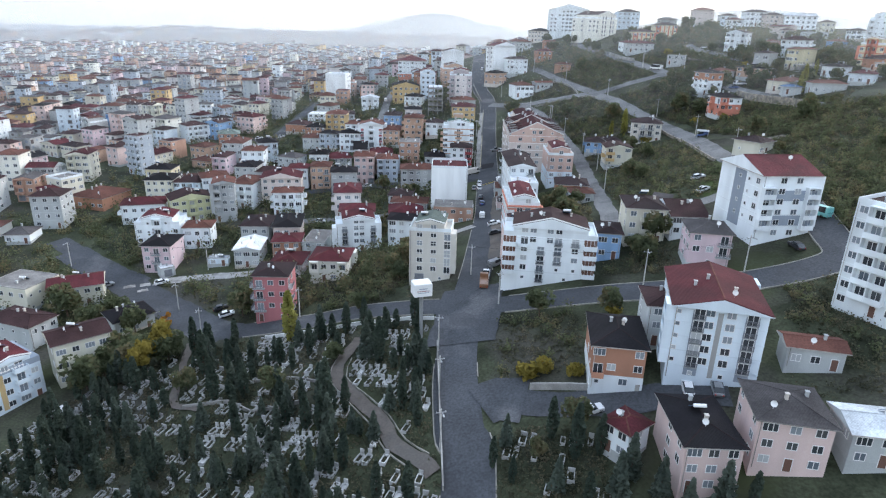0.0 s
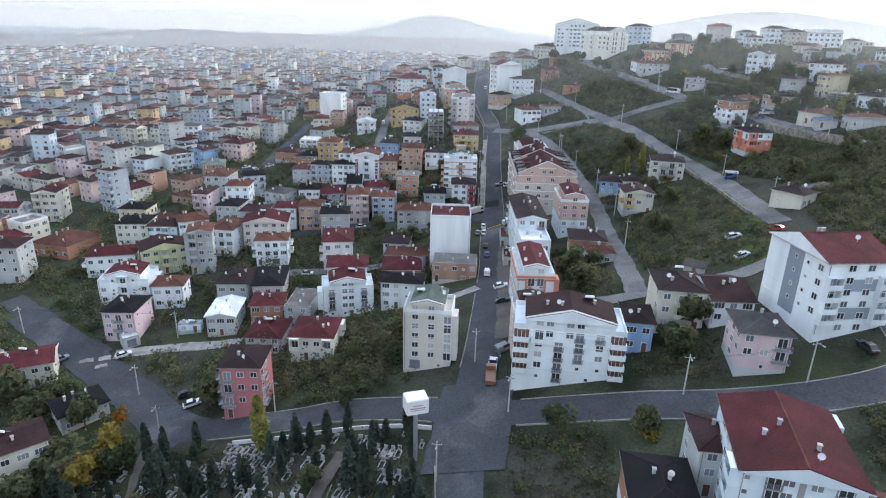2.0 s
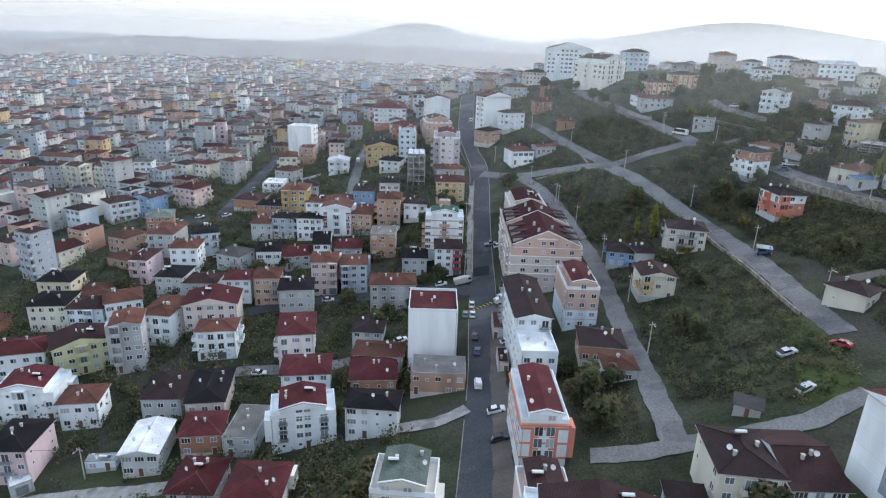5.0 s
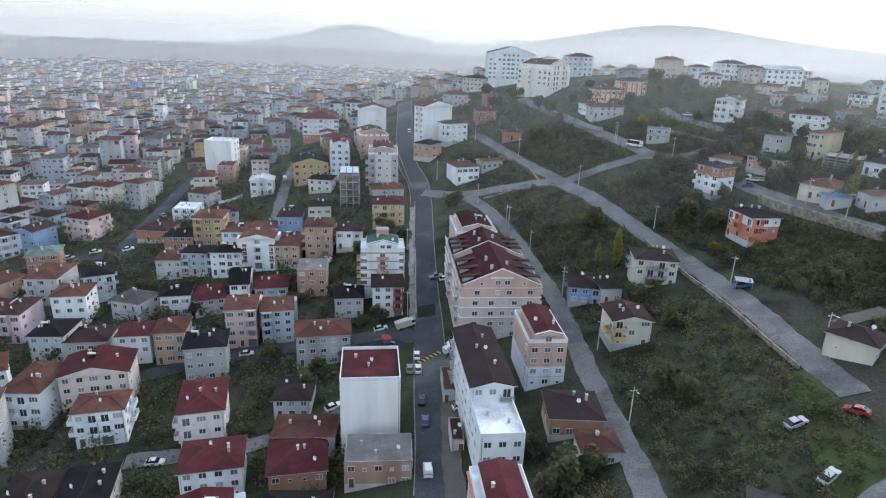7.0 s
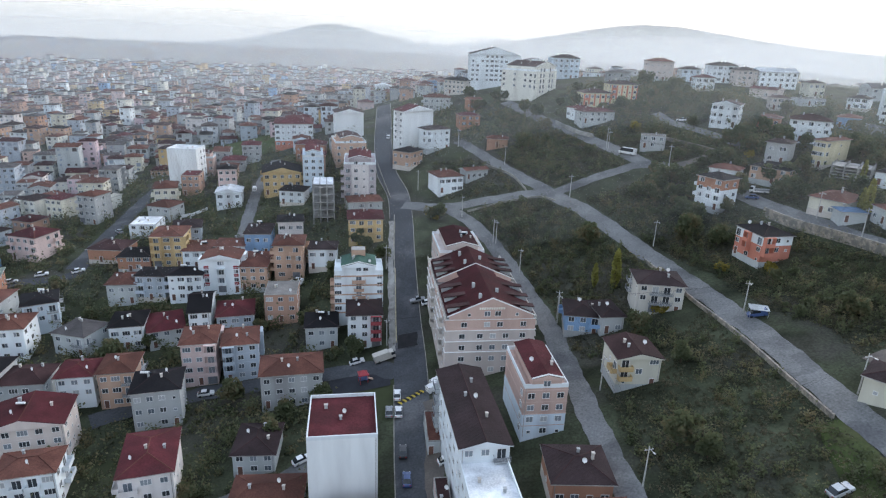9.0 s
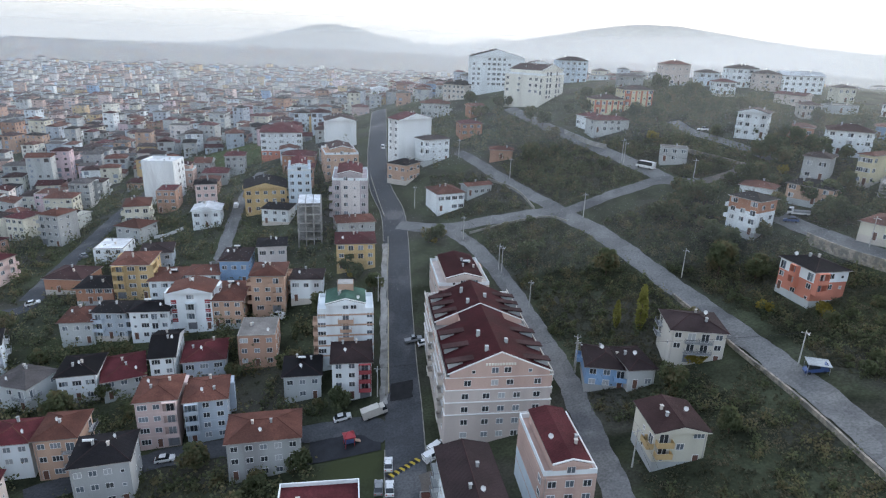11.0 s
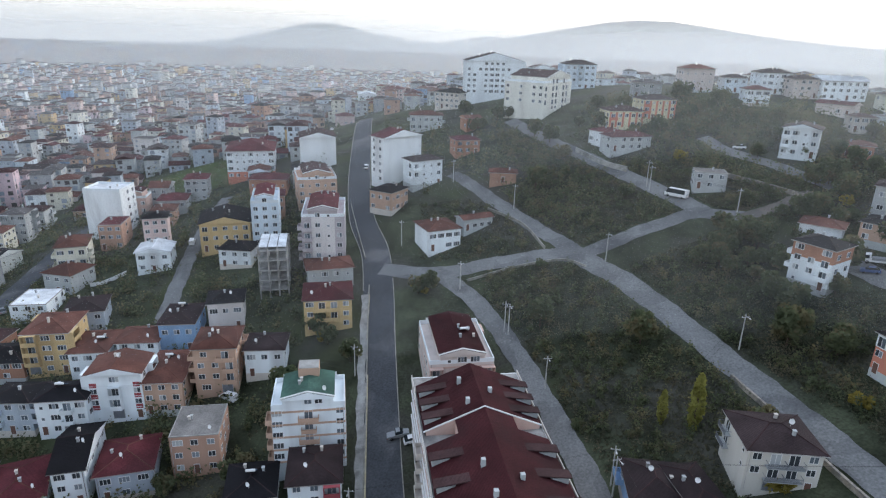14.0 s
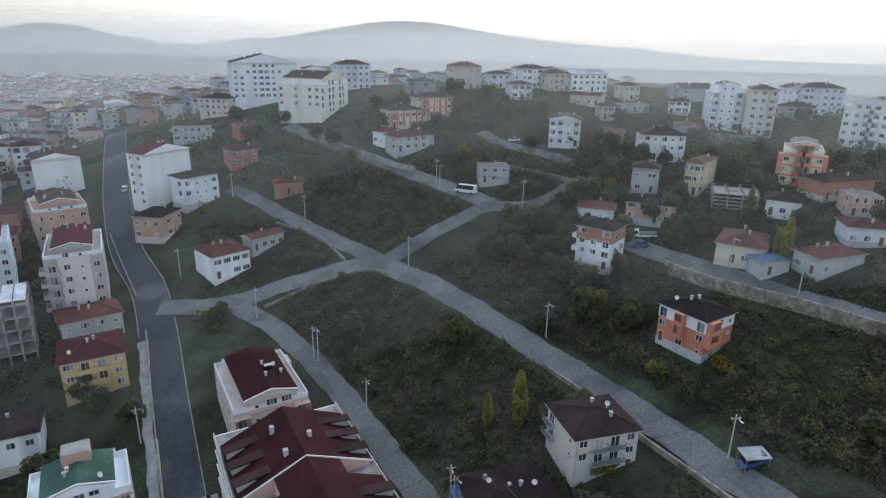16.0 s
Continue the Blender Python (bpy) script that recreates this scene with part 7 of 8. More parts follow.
tree("broad", 105.1, 321.2, 1)
tree("broad", 102.5, 343.3, 1)
tree("broad", 96.3, 338.9, 1)
tree("broad", 136.7, 325.7, 1)
tree("broad", 141.9, 324.9, 1)
tree("broad", 138.2, 317.1, 1)
tree("broad", 96.6, 442.1, 1)
tree("broad", 57.4, 492.1, 1)
tree("broad", 103.8, 436.1, 1)
tree("broad", 125.5, 411.0, 1)
tree("broad", 121.3, 421.4, 1)
tree("poplar", 161.2, 314.4, 1.1)
tree("poplar", 145.4, 294.4, 1.1)
tree("poplar", 145.7, 292.4, 1.1)
tree("broad", 172.3, 322.4, 1)
tree("broad", 199.3, 329.2, 1)
tree("broad", 235.3, 359.3, 1)
tree("broad", 258.0, 365.7, 1)
tree("broad", 245.1, 352.2, 1)
tree("broad", 174.2, 331.9, 1)
tree("broad", 194.8, 361.1, 1)
tree("broad", 182.5, 338.8, 1)
tree("broad", 210.3, 321.6, 1)
tree("broad", 203.5, 312.1, 1)
tree("broad", 217.9, 315.7, 1)
tree("broad", 151.7, 380.2, 1)
tree("broad", 160.1, 369.3, 1)
tree("broad", 158.1, 353.3, 1)
tree("broad", 78.9, 444.7, 1)
tree("broad", 82.5, 435.0, 1)
tree("broad", 57.0, 465.8, 1)
tree("yellowbush", 109.2, 277.9, 1.3)
tree("yellowbush", 143.0, 349.3, 1.3)
tree("yellowbush", 100.3, 285.5, 1.3)
tree("yellowbush", 78.1, 275.1, 1.3)
tree("yellowbush", 117.5, 396.3, 1.3)
tree("broad", 152.9, 396.1, 1)
tree("broad", 146.5, 360.5, 1)
tree("broad", 139.1, 386.4, 1)
tree("broad", 123.7, 323.5, 1)
tree("broad", 118.2, 321.4, 1)
tree("broad", 123.0, 337.4, 1)
tree("broad", 134.3, 340.7, 1)
tree("broad", 60.3, 467.1, 1)
tree("broad", 68.9, 472.7, 1)
tree("broad", 74.1, 472.9, 1)
tree("broad", -3.4, 347.9, 1)
tree("broad", -0.2, 342.9, 1)
tree("broad", 24.4, 357.4, 1)
tree("broad", 27.7, 357.7, 1)
tree("broad", 5.8, 335.7, 1)
tree("yellowbush", 25.3, 358.5, 1.2)
tree("yellowbush", -1.8, 345.4, 1.2)
tree("yellowbush", 76.4, 274.9, 1.2)
tree("yellowbush", 77.9, 273.5, 1.2)
tree("pine", 256.4, 428.1, 0.9)

def clumps(places, spread, height, leaves, size, seed):
    """Leaf clumps heaped round each place on the ground."""
    xy = np.asarray(places, float)
    g = np.random.default_rng(seed)
    z = ground_many(xy[:, 0], xy[:, 1])
    w = g.uniform(spread[0], spread[1], (len(xy), 1))
    h = g.uniform(height[0], height[1], (len(xy), 1))
    px = xy[:, :1] + g.normal(size=(len(xy), leaves)) * w
    py = xy[:, 1:] + g.normal(size=(len(xy), leaves)) * w
    pz = z[:, None] + np.abs(g.normal(size=(len(xy), leaves))) * h
    return leaf_cloud(np.stack([px, py, pz], -1).reshape(-1, 3), size, seed)


# ---- the cemetery ----
CEMETERY = [(-65.0, 149.0), (-43.8, 145.2), (-31.0, 144.5), (-11.8, 144.4), (-2.5, 140.3), (-0.8, 124.8), (0.6, 105.0), (1.7, 93.0), (1.5, 80.0), (-88.0, 80.0), (-87.3, 117.8), (-83.6, 127.6), (-73.5, 138.3)]
CEMETERY_SOUTH = [(1.5, 80.0), (1.0, 25.0), (-90.0, 25.0), (-88.0, 80.0)]
CEMETERY_EAST = [(9.2, 99.0), (11.2, 101.9), (18.3, 102.5), (25.2, 101.0), (27.5, 92.0), (27.0, 86.0), (11.0, 88.5)]
crnd = random.Random(5)
GRAVE = []


def grave(x, y, yaw):
    m = pose(x, y, ground(x, y), 0, 0, yaw)
    if len(GRAVE) >= 3:
        return copy_thing(GRAVE[crnd.randrange(3)], m)
    ob = new("grave")
    tagged(ob, "pale marble grave with a low kerb and headstone", "grave", "graves in the cemetery")
    bm = bmesh.new()
    for x0, y0, x1, y1 in ((-0.55, -1.1, 0.55, -0.95), (-0.55, 0.95, 0.55, 1.1), (-0.55, -0.95, -0.4, 0.95), (0.4, -0.95, 0.55, 0.95)):
        box(bm, x0, y0, -0.3, x1, y1, 0.42 + 0.06 * len(GRAVE))
    part("surround", bm, MARBLE, ob)
    bm = bmesh.new()
    box(bm, -0.4, -0.95, -0.3, 0.4, 0.95, 0.25)
    part("bed", bm, SOIL if len(GRAVE) != 1 else MARBLE, ob)
    bm = bmesh.new()
    box(bm, -0.38, 1.1, -0.3, 0.38, 1.24, 1.15 + 0.2 * len(GRAVE))
    part("headstone", bm, MARBLE, ob)
    ob.matrix_basis = m
    GRAVE.append(ob)
    return ob


def scatter(pts, n, gap, r, roads=True):
    xs, ys = [p[0] for p in pts], [p[1] for p in pts]
    out, tries, cells = [], 0, {}
    while len(out) < n and tries < n * 30:
        tries += 1
        px, py = r.uniform(min(xs), max(xs)), r.uniform(min(ys), max(ys))
        key = (int(px // gap), int(py // gap))
        if inside(px, py, pts) and not (roads and near_road(px, py, 0.8)):
            if all((px - a) ** 2 + (py - b) ** 2 > gap * gap for i in (-1, 0, 1) for j in (-1, 0, 1) for a, b in cells.get((key[0] + i, key[1] + j), ())):
                out.append((px, py))
                cells.setdefault(key, []).append((px, py))
    return out


# graves lie in rows along the terraces
ROWS = []
for poly_, keep in ((CEMETERY, 0.56), (CEMETERY_EAST, 0.5), (CEMETERY_SOUTH, 0.25)):
    for j in range(-32, 33):
        k = -70
        while k < 70:
            k += crnd.choice((1.0, 1.0, 1.0, 1.15, 1.8))
            u, v_ = k * 1.45, j * 3.25 + 0.5 * math.sin(k * 0.21 + j)
            co, si = math.cos(radians(-14)), math.sin(radians(-14))
            px, py = -30 + co * u - si * v_, 95 + si * u + co * v_
            open_ground = 0.5 + 0.5 * math.sin(px * 0.13 + 1.3 * math.sin(py * 0.11)) * math.cos(py * 0.17 + 0.6)
            if inside(px, py, poly_) and not near_road(px, py, 1.0) and crnd.random() < keep * (0.35 + 1.1 * open_ground):
                ROWS.append((px, py, -14 + crnd.uniform(-5, 5)))
ROWS.sort(key=lambda g: (g[0] + 18) ** 2 + (g[1] - 112) ** 2)
for px, py, turn in ROWS[:170]:
    grave(px, py, turn)
for px, py in scatter(CEMETERY, 120, 2.3, crnd):
    tree("cypress", px, py, crnd.uniform(0.6, 1.15))
for px, py in scatter(CEMETERY, 74, 3.2, crnd):
    tree("pine", px, py, crnd.uniform(0.65, 1.1))
for px, py, kind, k in ((12.1, 99.4, "pine", 1.0), (19.4, 99.5, "cypress", 0.9), (23.3, 101.4, "broad", 0.7), (12.7, 91.7, "cypress", 0.5), (19.3, 89.7, "pine", 1.05), (22.6, 95.0, "cypress", 1.0), (30.1, 90.6, "pine", 1.15),
                        (26.4, 95.2, "cypress", 0.9), (33.4, 86.6, "pine", 1.2), (36.5, 84.0, "pine", 1.0), (40.8, 83.6, "pine", 1.1), (44.6, 83.2, "cypress", 1.0), (27.8, 88.0, "pine", 1.0), (17.0, 96.6, "broad", 0.6), (9.8, 95.3, "cypress", 0.6), (23.4, 86.8, "cypress", 1.0)):
    tree(kind, px, py, k)
gvs, gfs = [], []
for px, py, turn in ROWS[170:]:
    z, a = ground(px, py), radians(turn)
    co, si, k = math.cos(a), math.sin(a), crnd.uniform(0.7, 1.1)
    for x0, y0, x1, y1, h in ((-0.55, -1.1, 0.55, -0.95, 0.4), (-0.55, 0.95, 0.55, 1.12, crnd.choice((0.5, 1.2, 1.0))), (-0.55, -0.95, -0.4, 0.95, 0.4), (0.4, -0.95, 0.55, 0.95, 0.4)):
        o = len(gvs)
        for q in (-0.3, h):
            for cx, cy in ((x0, y0), (x1, y0), (x1, y1), (x0, y1)):
                gvs.append((px + (co * cx - si * cy) * k, py + (si * cx + co * cy) * k, z + q))
        gfs += [(o + 4, o + 5, o + 6, o + 7), (o, o + 1, o + 5, o + 4), (o + 1, o + 2, o + 6, o + 5), (o + 2, o + 3, o + 7, o + 6), (o + 3, o, o + 4, o + 7)]
from_arrays("graves", gvs, gfs, MARBLE, "stuff", "crowded pale graves between the cypresses", "graves")
more = scatter(CEMETERY, 62, 2.4, crnd) + scatter(CEMETERY_SOUTH, 150, 2.4, crnd)
cg = np.random.default_rng(9)
cp = []
for px, py in more:
    h, rad, n = crnd.uniform(3.5, 8.5), crnd.uniform(0.6, 1.0), 260
    t = cg.random(n) ** 0.8
    q = rad * np.sin(np.minimum(1, t * 1.5 + 0.12) * math.pi / 2) * (1 - t) ** 0.55 * 1.25 * cg.uniform(0.7, 1.1, n)
    a = cg.uniform(0, 6.283, n)
    cp.append(np.stack([px + np.cos(a) * q, py + np.sin(a) * q, ground(px, py) + 0.2 + t * h], 1))
v, f = leaf_cloud(np.concatenate(cp), 0.36, 12)
tagged(new("cypress_grove", tri_mesh("cypress_grove", v, f, LEAF_CYP)), "dense grove of dark cemetery cypresses", "trees", "", "stuff")
under = scatter(CEMETERY, 1900, 0.8, crnd) + scatter(CEMETERY_EAST, 150, 0.8, crnd)
v, f = clumps(under, (0.3, 0.8), (0.2, 0.9), 14, 0.25, 14)
tagged(new("undergrowth", tri_mesh("undergrowth", v, f, SCRUB)), "weeds and ivy between the graves", "undergrowth", "", "stuff")

# ---- carport and hut on the slope ----
def carport(x, y, yaw):
    ob = new("carport")
    ob.location, ob.rotation_euler = (x, y, ground(x, y)), (0, 0, radians(yaw))
    tagged(ob, "open carport with a pale sheet roof on posts", "carport")
    bm = bmesh.new()
    v = box(bm, -2.2, -1.4, 2.3, 2.2, 1.4, 2.42)
    for q in v:
        q.co.z += 0.12 * q.co.y
    part("roof", bm, ROOF["tin"], ob)
    for px in (-2.0, 2.0):
        for py in (-1.2, 1.2):
            bm = bmesh.new()
            bmesh.ops.create_cone(bm, cap_ends=True, segments=8, radius1=0.06, radius2=0.06, depth=3.0, matrix=Matrix.Translation((px, py, 0.8 + 0.1 * py)))
            part("post", bm, METAL, ob)


def hut(x, y, yaw):
    ob = new("shed")
    ob.location, ob.rotation_euler = (x, y, ground(x, y)), (0, 0, radians(yaw))
    tagged(ob, "low weathered shed with a grey sheet roof in the scrub", "shed")
    bm = bmesh.new()
    box(bm, -2.4, -1.5, -1.0, 2.4, 1.5, 2.0)
    part("wall", bm, WALL["concrete"], ob)
    bm = bmesh.new()
    v = box(bm, -2.8, -1.8, 2.0, 2.8, 1.8, 2.1)
    for q in v:
        q.co.z += 0.22 * (q.co.y + 1.8)
    part("roof", bm, ROOF["grey"], ob)
    bm = bmesh.new()
    box(bm, -0.4, -1.54, -0.2, 0.4, -1.49, 1.75)
    part("door", bm, WALL["timber"], ob)


carport(94.6, 259.1, -20)
vehicle(94.6, 259.1, 70, "blue", "van")
hut(60.1, 188.4, -28)
hut(33.9, 121.2, 5)

# ---- trees on the upper hillside ----
for grove, n in (([(153.1, 385.3), (213.6, 362.0), (233.2, 319.6), (142.8, 267.6), (129.5, 308.5), (124.1, 336.4)], 46), ([(109.8, 477.3), (182.6, 440.5), (147.1, 377.4), (114.2, 407.5), (98.2, 433.8)], 22), ([(104.2, 351.9), (131.5, 353.8), (123.1, 330.4), (103.7, 317.0), (99.9, 339.1)], 14)):
    for px, py in scatter(grove, n, 5.0, crnd):
        if not near_house(px, py, 6.5):
            tree("broad", px, py, crnd.uniform(0.6, 1.05))

# ---- scrub and bushes on the slopes ----
FIELDS = [
    [(43.5, 366.4), (65.5, 359.0), (71.6, 352.8), (62.1, 346.7), (42.0, 340.9)],
    [(54.3, 276.3), (62.0, 282.7), (76.1, 274.1), (77.9, 252.4), (51.2, 263.8)],
    [(106.8, 262.8), (128.9, 255.2), (107.5, 228.4), (101.2, 234.2)],
    [(112.3, 254.5), (152.6, 273.4), (124.0, 223.0), (110.6, 223.0)],
    [(35.8, 344.3), (67.5, 352.5), (75.0, 342.1), (83.0, 305.2), (83.7, 274.0), (74.8, 272.5), (56.9, 273.5), (54.2, 286.6), (48.1, 321.2)],
    [(55.0, 253.3), (73.1, 255.2), (86.7, 269.0), (85.4, 237.8), (84.5, 207.5), (83.9, 194.4), (77.6, 186.1), (50.1, 195.6), (50.0, 215.8)],
    [(76.2, 345.7), (106.8, 350.0), (109.0, 326.4), (123.7, 313.9), (127.0, 289.7), (134.7, 262.8), (104.7, 245.0), (98.0, 259.9), (97.3, 283.9), (87.6, 319.6)],
    [(55.9, 396.5), (67.5, 410.0), (63.6, 451.6), (72.5, 456.7), (88.0, 410.3), (99.5, 374.7), (103.9, 361.4), (80.2, 358.2), (68.5, 362.9)],
    [(26.2, 374.8), (41.1, 369.1), (61.4, 364.9), (56.6, 388.9), (46.7, 406.9), (29.1, 410.4)],
    [(10.5, 137.0), (29.6, 135.2), (28.0, 117.3), (16.2, 113.4), (12.1, 112.8)],
    [(-43.5, 181.4), (-29.1, 194.9), (-15.4, 189.4), (-12.4, 167.8), (-27.3, 165.4), (-41.4, 164.4)],
    [(94.0, 401.9), (141.7, 370.3), (140.3, 351.4), (115.9, 346.4), (110.3, 379.5)],
    [(29.0, 216.4), (42.4, 209.8), (40.3, 183.4), (30.1, 186.9)],
    [(36.2, 149.6), (47.8, 163.4), (55.7, 158.4), (52.7, 144.4)],
    [(94.3, 180.6), (134.6, 214.2), (96.2, 146.5), (83.9, 139.9)],
    [(70.3, 134.3), (79.8, 133.8), (77.1, 113.2), (69.3, 108.7), (64.9, 119.2)],
    [(66.1, 109.3), (76.2, 110.3), (71.0, 100.5), (57.8, 102.7)],
    [(113.7, 354.1), (130.8, 358.1), (131.1, 414.1), (119.4, 446.3), (90.5, 435.6), (102.4, 387.8)],
    [(111.4, 461.6), (178.8, 412.8), (206.6, 396.8), (174.9, 355.2), (135.2, 398.3)],
    [(-30.1, 159.1), (-18.4, 183.8), (-12.4, 168.5), (-13.9, 161.7), (-27.3, 153.3)],
    [(142.1, 364.8), (205.5, 304.1), (136.2, 263.7), (127.9, 306.9), (125.9, 324.6)],
    [(92.0, 145.0), (96.0, 205.0), (104.0, 230.0), (136.0, 262.0), (165.0, 262.0), (160.0, 205.0), (130.0, 165.0)],
    [(165.0, 262.0), (205.0, 305.0), (255.0, 320.0), (255.0, 262.0), (200.0, 215.0), (160.0, 205.0)]]
srnd = random.Random(21)


low, tall = [], []
for k, field in enumerate(FIELDS):
    xs, ys = [p[0] for p in field], [p[1] for p in field]
    area = (max(xs) - min(xs)) * (max(ys) - min(ys)) * 0.6
    low += [p for p in scatter(field, int(min(4300, area / 1.9)), 0.8, srnd) if not near_house(p[0], p[1], 5.5)]
    tall += [p for p in scatter(field, int(min(520, area / 15)), 1.8, srnd) if not near_house(p[0], p[1], 9.0)]
    for px, py in scatter(field, int(min(14, area / 260)), 4.0, srnd):
        if not near_house(px, py, 7):
            tree("shrub" if srnd.random() < 0.7 else "broad", px, py, srnd.uniform(0.6, 1.2))
for n in range(3000):
    px, py = srnd.uniform(-135, -8), srnd.uniform(150, 430)
    if not near_house(px, py, 5.2) and not near_road(px, py, 0.6):
        (tall if n % 3 == 0 else low).append((px, py))
v, f = clumps(low, (0.25, 0.6), (0.2, 0.65), 16, 0.24, 1)
tagged(new("scrub", tri_mesh("scrub", v, f, SCRUB)), "low brown and olive scrub over the slopes", "scrub", "", "stuff")
v, f = clumps(tall, (0.4, 0.9), (0.6, 1.5), 70, 0.29, 2)
tagged(new("thicket", tri_mesh("thicket", v, f, LEAF_GREEN)), "dense olive green thicket on the slopes", "thicket", "", "stuff")

# ---- the town in the valley ----
town = random.Random(31)
WALLS_FAR = [WALL[k] for k in ("white", "cream", "plaster", "pink", "bluewhite", "greywall", "brickpale", "orange", "yellow", "creamwhite", "whitepink", "greyblue", "blue", "lilac", "salmon")]
TOWN_WALLS = ("white", "cream", "plaster", "pink", "bluewhite", "greywall", "brickpale", "orange", "yellow", "creamwhite", "whitepink", "greyblue", "blue", "lilac", "salmon")
TOWN_ROOFS = ("redbrown", "red", "brown", "darkbrown", "black", "grey", "redbrown", "wine")
ROOFS_FAR = [ROOF[k] for k in TOWN_ROOFS]
tv, tf, tm = [], [], []
BLOCKS = {}


def town_house(x, y, yaw, w, d, h, wi, ri, hip, near):
    z = ground(x, y)
    c, s = math.cos(yaw), math.sin(yaw)

    def P(a, b, q):
        tv.append((x + c * a - s * b, y + s * a + c * b, z + q))
        return len(tv) - 1
    a, b = w / 2, d / 2
    lo = [P(*p, -3) for p in ((-a, -b), (a, -b), (a, b), (-a, b))]
    hi = [P(*p, h) for p in ((-a, -b), (a, -b), (a, b), (-a, b))]
    for i in range(4):
        tf.append((lo[i], lo[(i + 1) % 4], hi[(i + 1) % 4], hi[i]))
        tm.append(wi)
    o = 0.5
    e = [P(*p, h) for p in ((-a - o, -b - o), (a + o, -b - o), (a + o, b + o), (-a - o, b + o))]
    tf.append((e[3], e[2], e[1], e[0]))
    tm.append(wi)
    k = len(WALLS_FAR) + ri
    if hip == 2:
        top = [P(*p, h + 0.35) for p in ((-a - o, -b - o), (a + o, -b - o), (a + o, b + o), (-a - o, b + o))]
        tf.append(tuple(top))
        tm.append(len(WALLS_FAR) + 5)
        for i in range(4):
            tf.append((e[i], e[(i + 1) % 4], top[(i + 1) % 4], top[i]))
            tm.append(wi)
    else:
        rise = 0.18 * min(w, d)
        t = (a - b if hip == 0 else a) if w >= d else (b - a if hip == 0 else b)
        t = abs(t) + 0.3
        r0, r1 = (P(-t, 0, h + rise), P(t, 0, h + rise)) if w >= d else (P(0, -t, h + rise), P(0, t, h + rise))
        fs = ((e[0], e[1], r1, r0), (e[1], e[2], r1), (e[2], e[3], r0, r1), (e[3], e[0], r0)) if w >= d else ((e[0], e[1], r0), (e[1], e[2], r1, r0), (e[2], e[3], r1), (e[3], e[0], r0, r1))
        for f in fs:
            tf.append(f)
            tm.append(k)
    fl = max(1, int(h / 2.9))
    gi = len(WALLS_FAR) + len(ROOFS_FAR)
    sides = ((-1, w, b), (1, d, a), (-2, d, a)) if near else ((-1, w, b),) if y < 1500 else ()
    for sd, L, off in sides:
        n = max(2, int(L / 3.3))
        for q in range(fl):
            for j in range(n):
                if town.random() < 0.2:
                    continue
                u = (j + 0.5) * L / n - L / 2 + town.uniform(-0.3, 0.3)
                wide = town.random() < 0.25
                zz = q * h / fl + (0.3 if wide else 0.95)
                ww, hh = (1.1, 2.0) if wide else (0.62, 1.2)
                if sd == -1:
                    tf.append((P(u - ww, -off - 0.04, zz), P(u + ww, -off - 0.04, zz), P(u + ww, -off - 0.04, zz + hh), P(u - ww, -off - 0.04, zz + hh)))
                elif sd == 1:
                    tf.append((P(off + 0.04, u - ww, zz), P(off + 0.04, u + ww, zz), P(off + 0.04, u + ww, zz + hh), P(off + 0.04, u - ww, zz + hh)))
                else:
                    tf.append((P(-off - 0.04, u + ww, zz), P(-off - 0.04, u - ww, zz), P(-off - 0.04, u - ww, zz + hh), P(-off - 0.04, u + ww, zz + hh)))
                tm.append(gi + (town.random() < 0.5))


def meadow(pts, label):
    lx, ly = np.meshgrid(np.linspace(min(p[0] for p in pts), max(p[0] for p in pts), 60), np.linspace(min(p[1] for p in pts), max(p[1] for p in pts), 50))
    lz = ground_many(lx, ly) + 0.12
    lf = [(j * 60 + i, j * 60 + i + 1, j * 60 + i + 61, j * 60 + i + 60) for j in range(49) for i in range(59) if inside(lx[j, i], ly[j, i], pts)]
    from_arrays("meadow", np.stack([lx.ravel(), ly.ravel(), lz.ravel()], 1).tolist(), lf, MEADOW, "structure", label, "grass")


LAWN = [(-95.7, 486.9), (-98.8, 514.2), (-84.1, 530.1), (-65.4, 531.6), (-45.8, 496.2), (-49.1, 472.4), (-62.7, 467.6), (-79.8, 485.1)]
meadow(LAWN, "sloping green meadow between the houses")
meadow([(82.0, 219.9), (87.2, 220.4), (85.6, 206.3), (82.9, 191.8), (79.2, 183.4), (70.5, 184.0), (72.9, 195.6)], "green grass verge beside the hill road")


def on_hill(x, y):
    """The open hillside east of the main street, and the part of the valley that is built up house by house."""
    if inside(x, y, LAWN):
        return True
    if y < 600 and x > -8 - max(0, (y - 480)) * 0.1:
        return True
    return -60 < x and y < 420


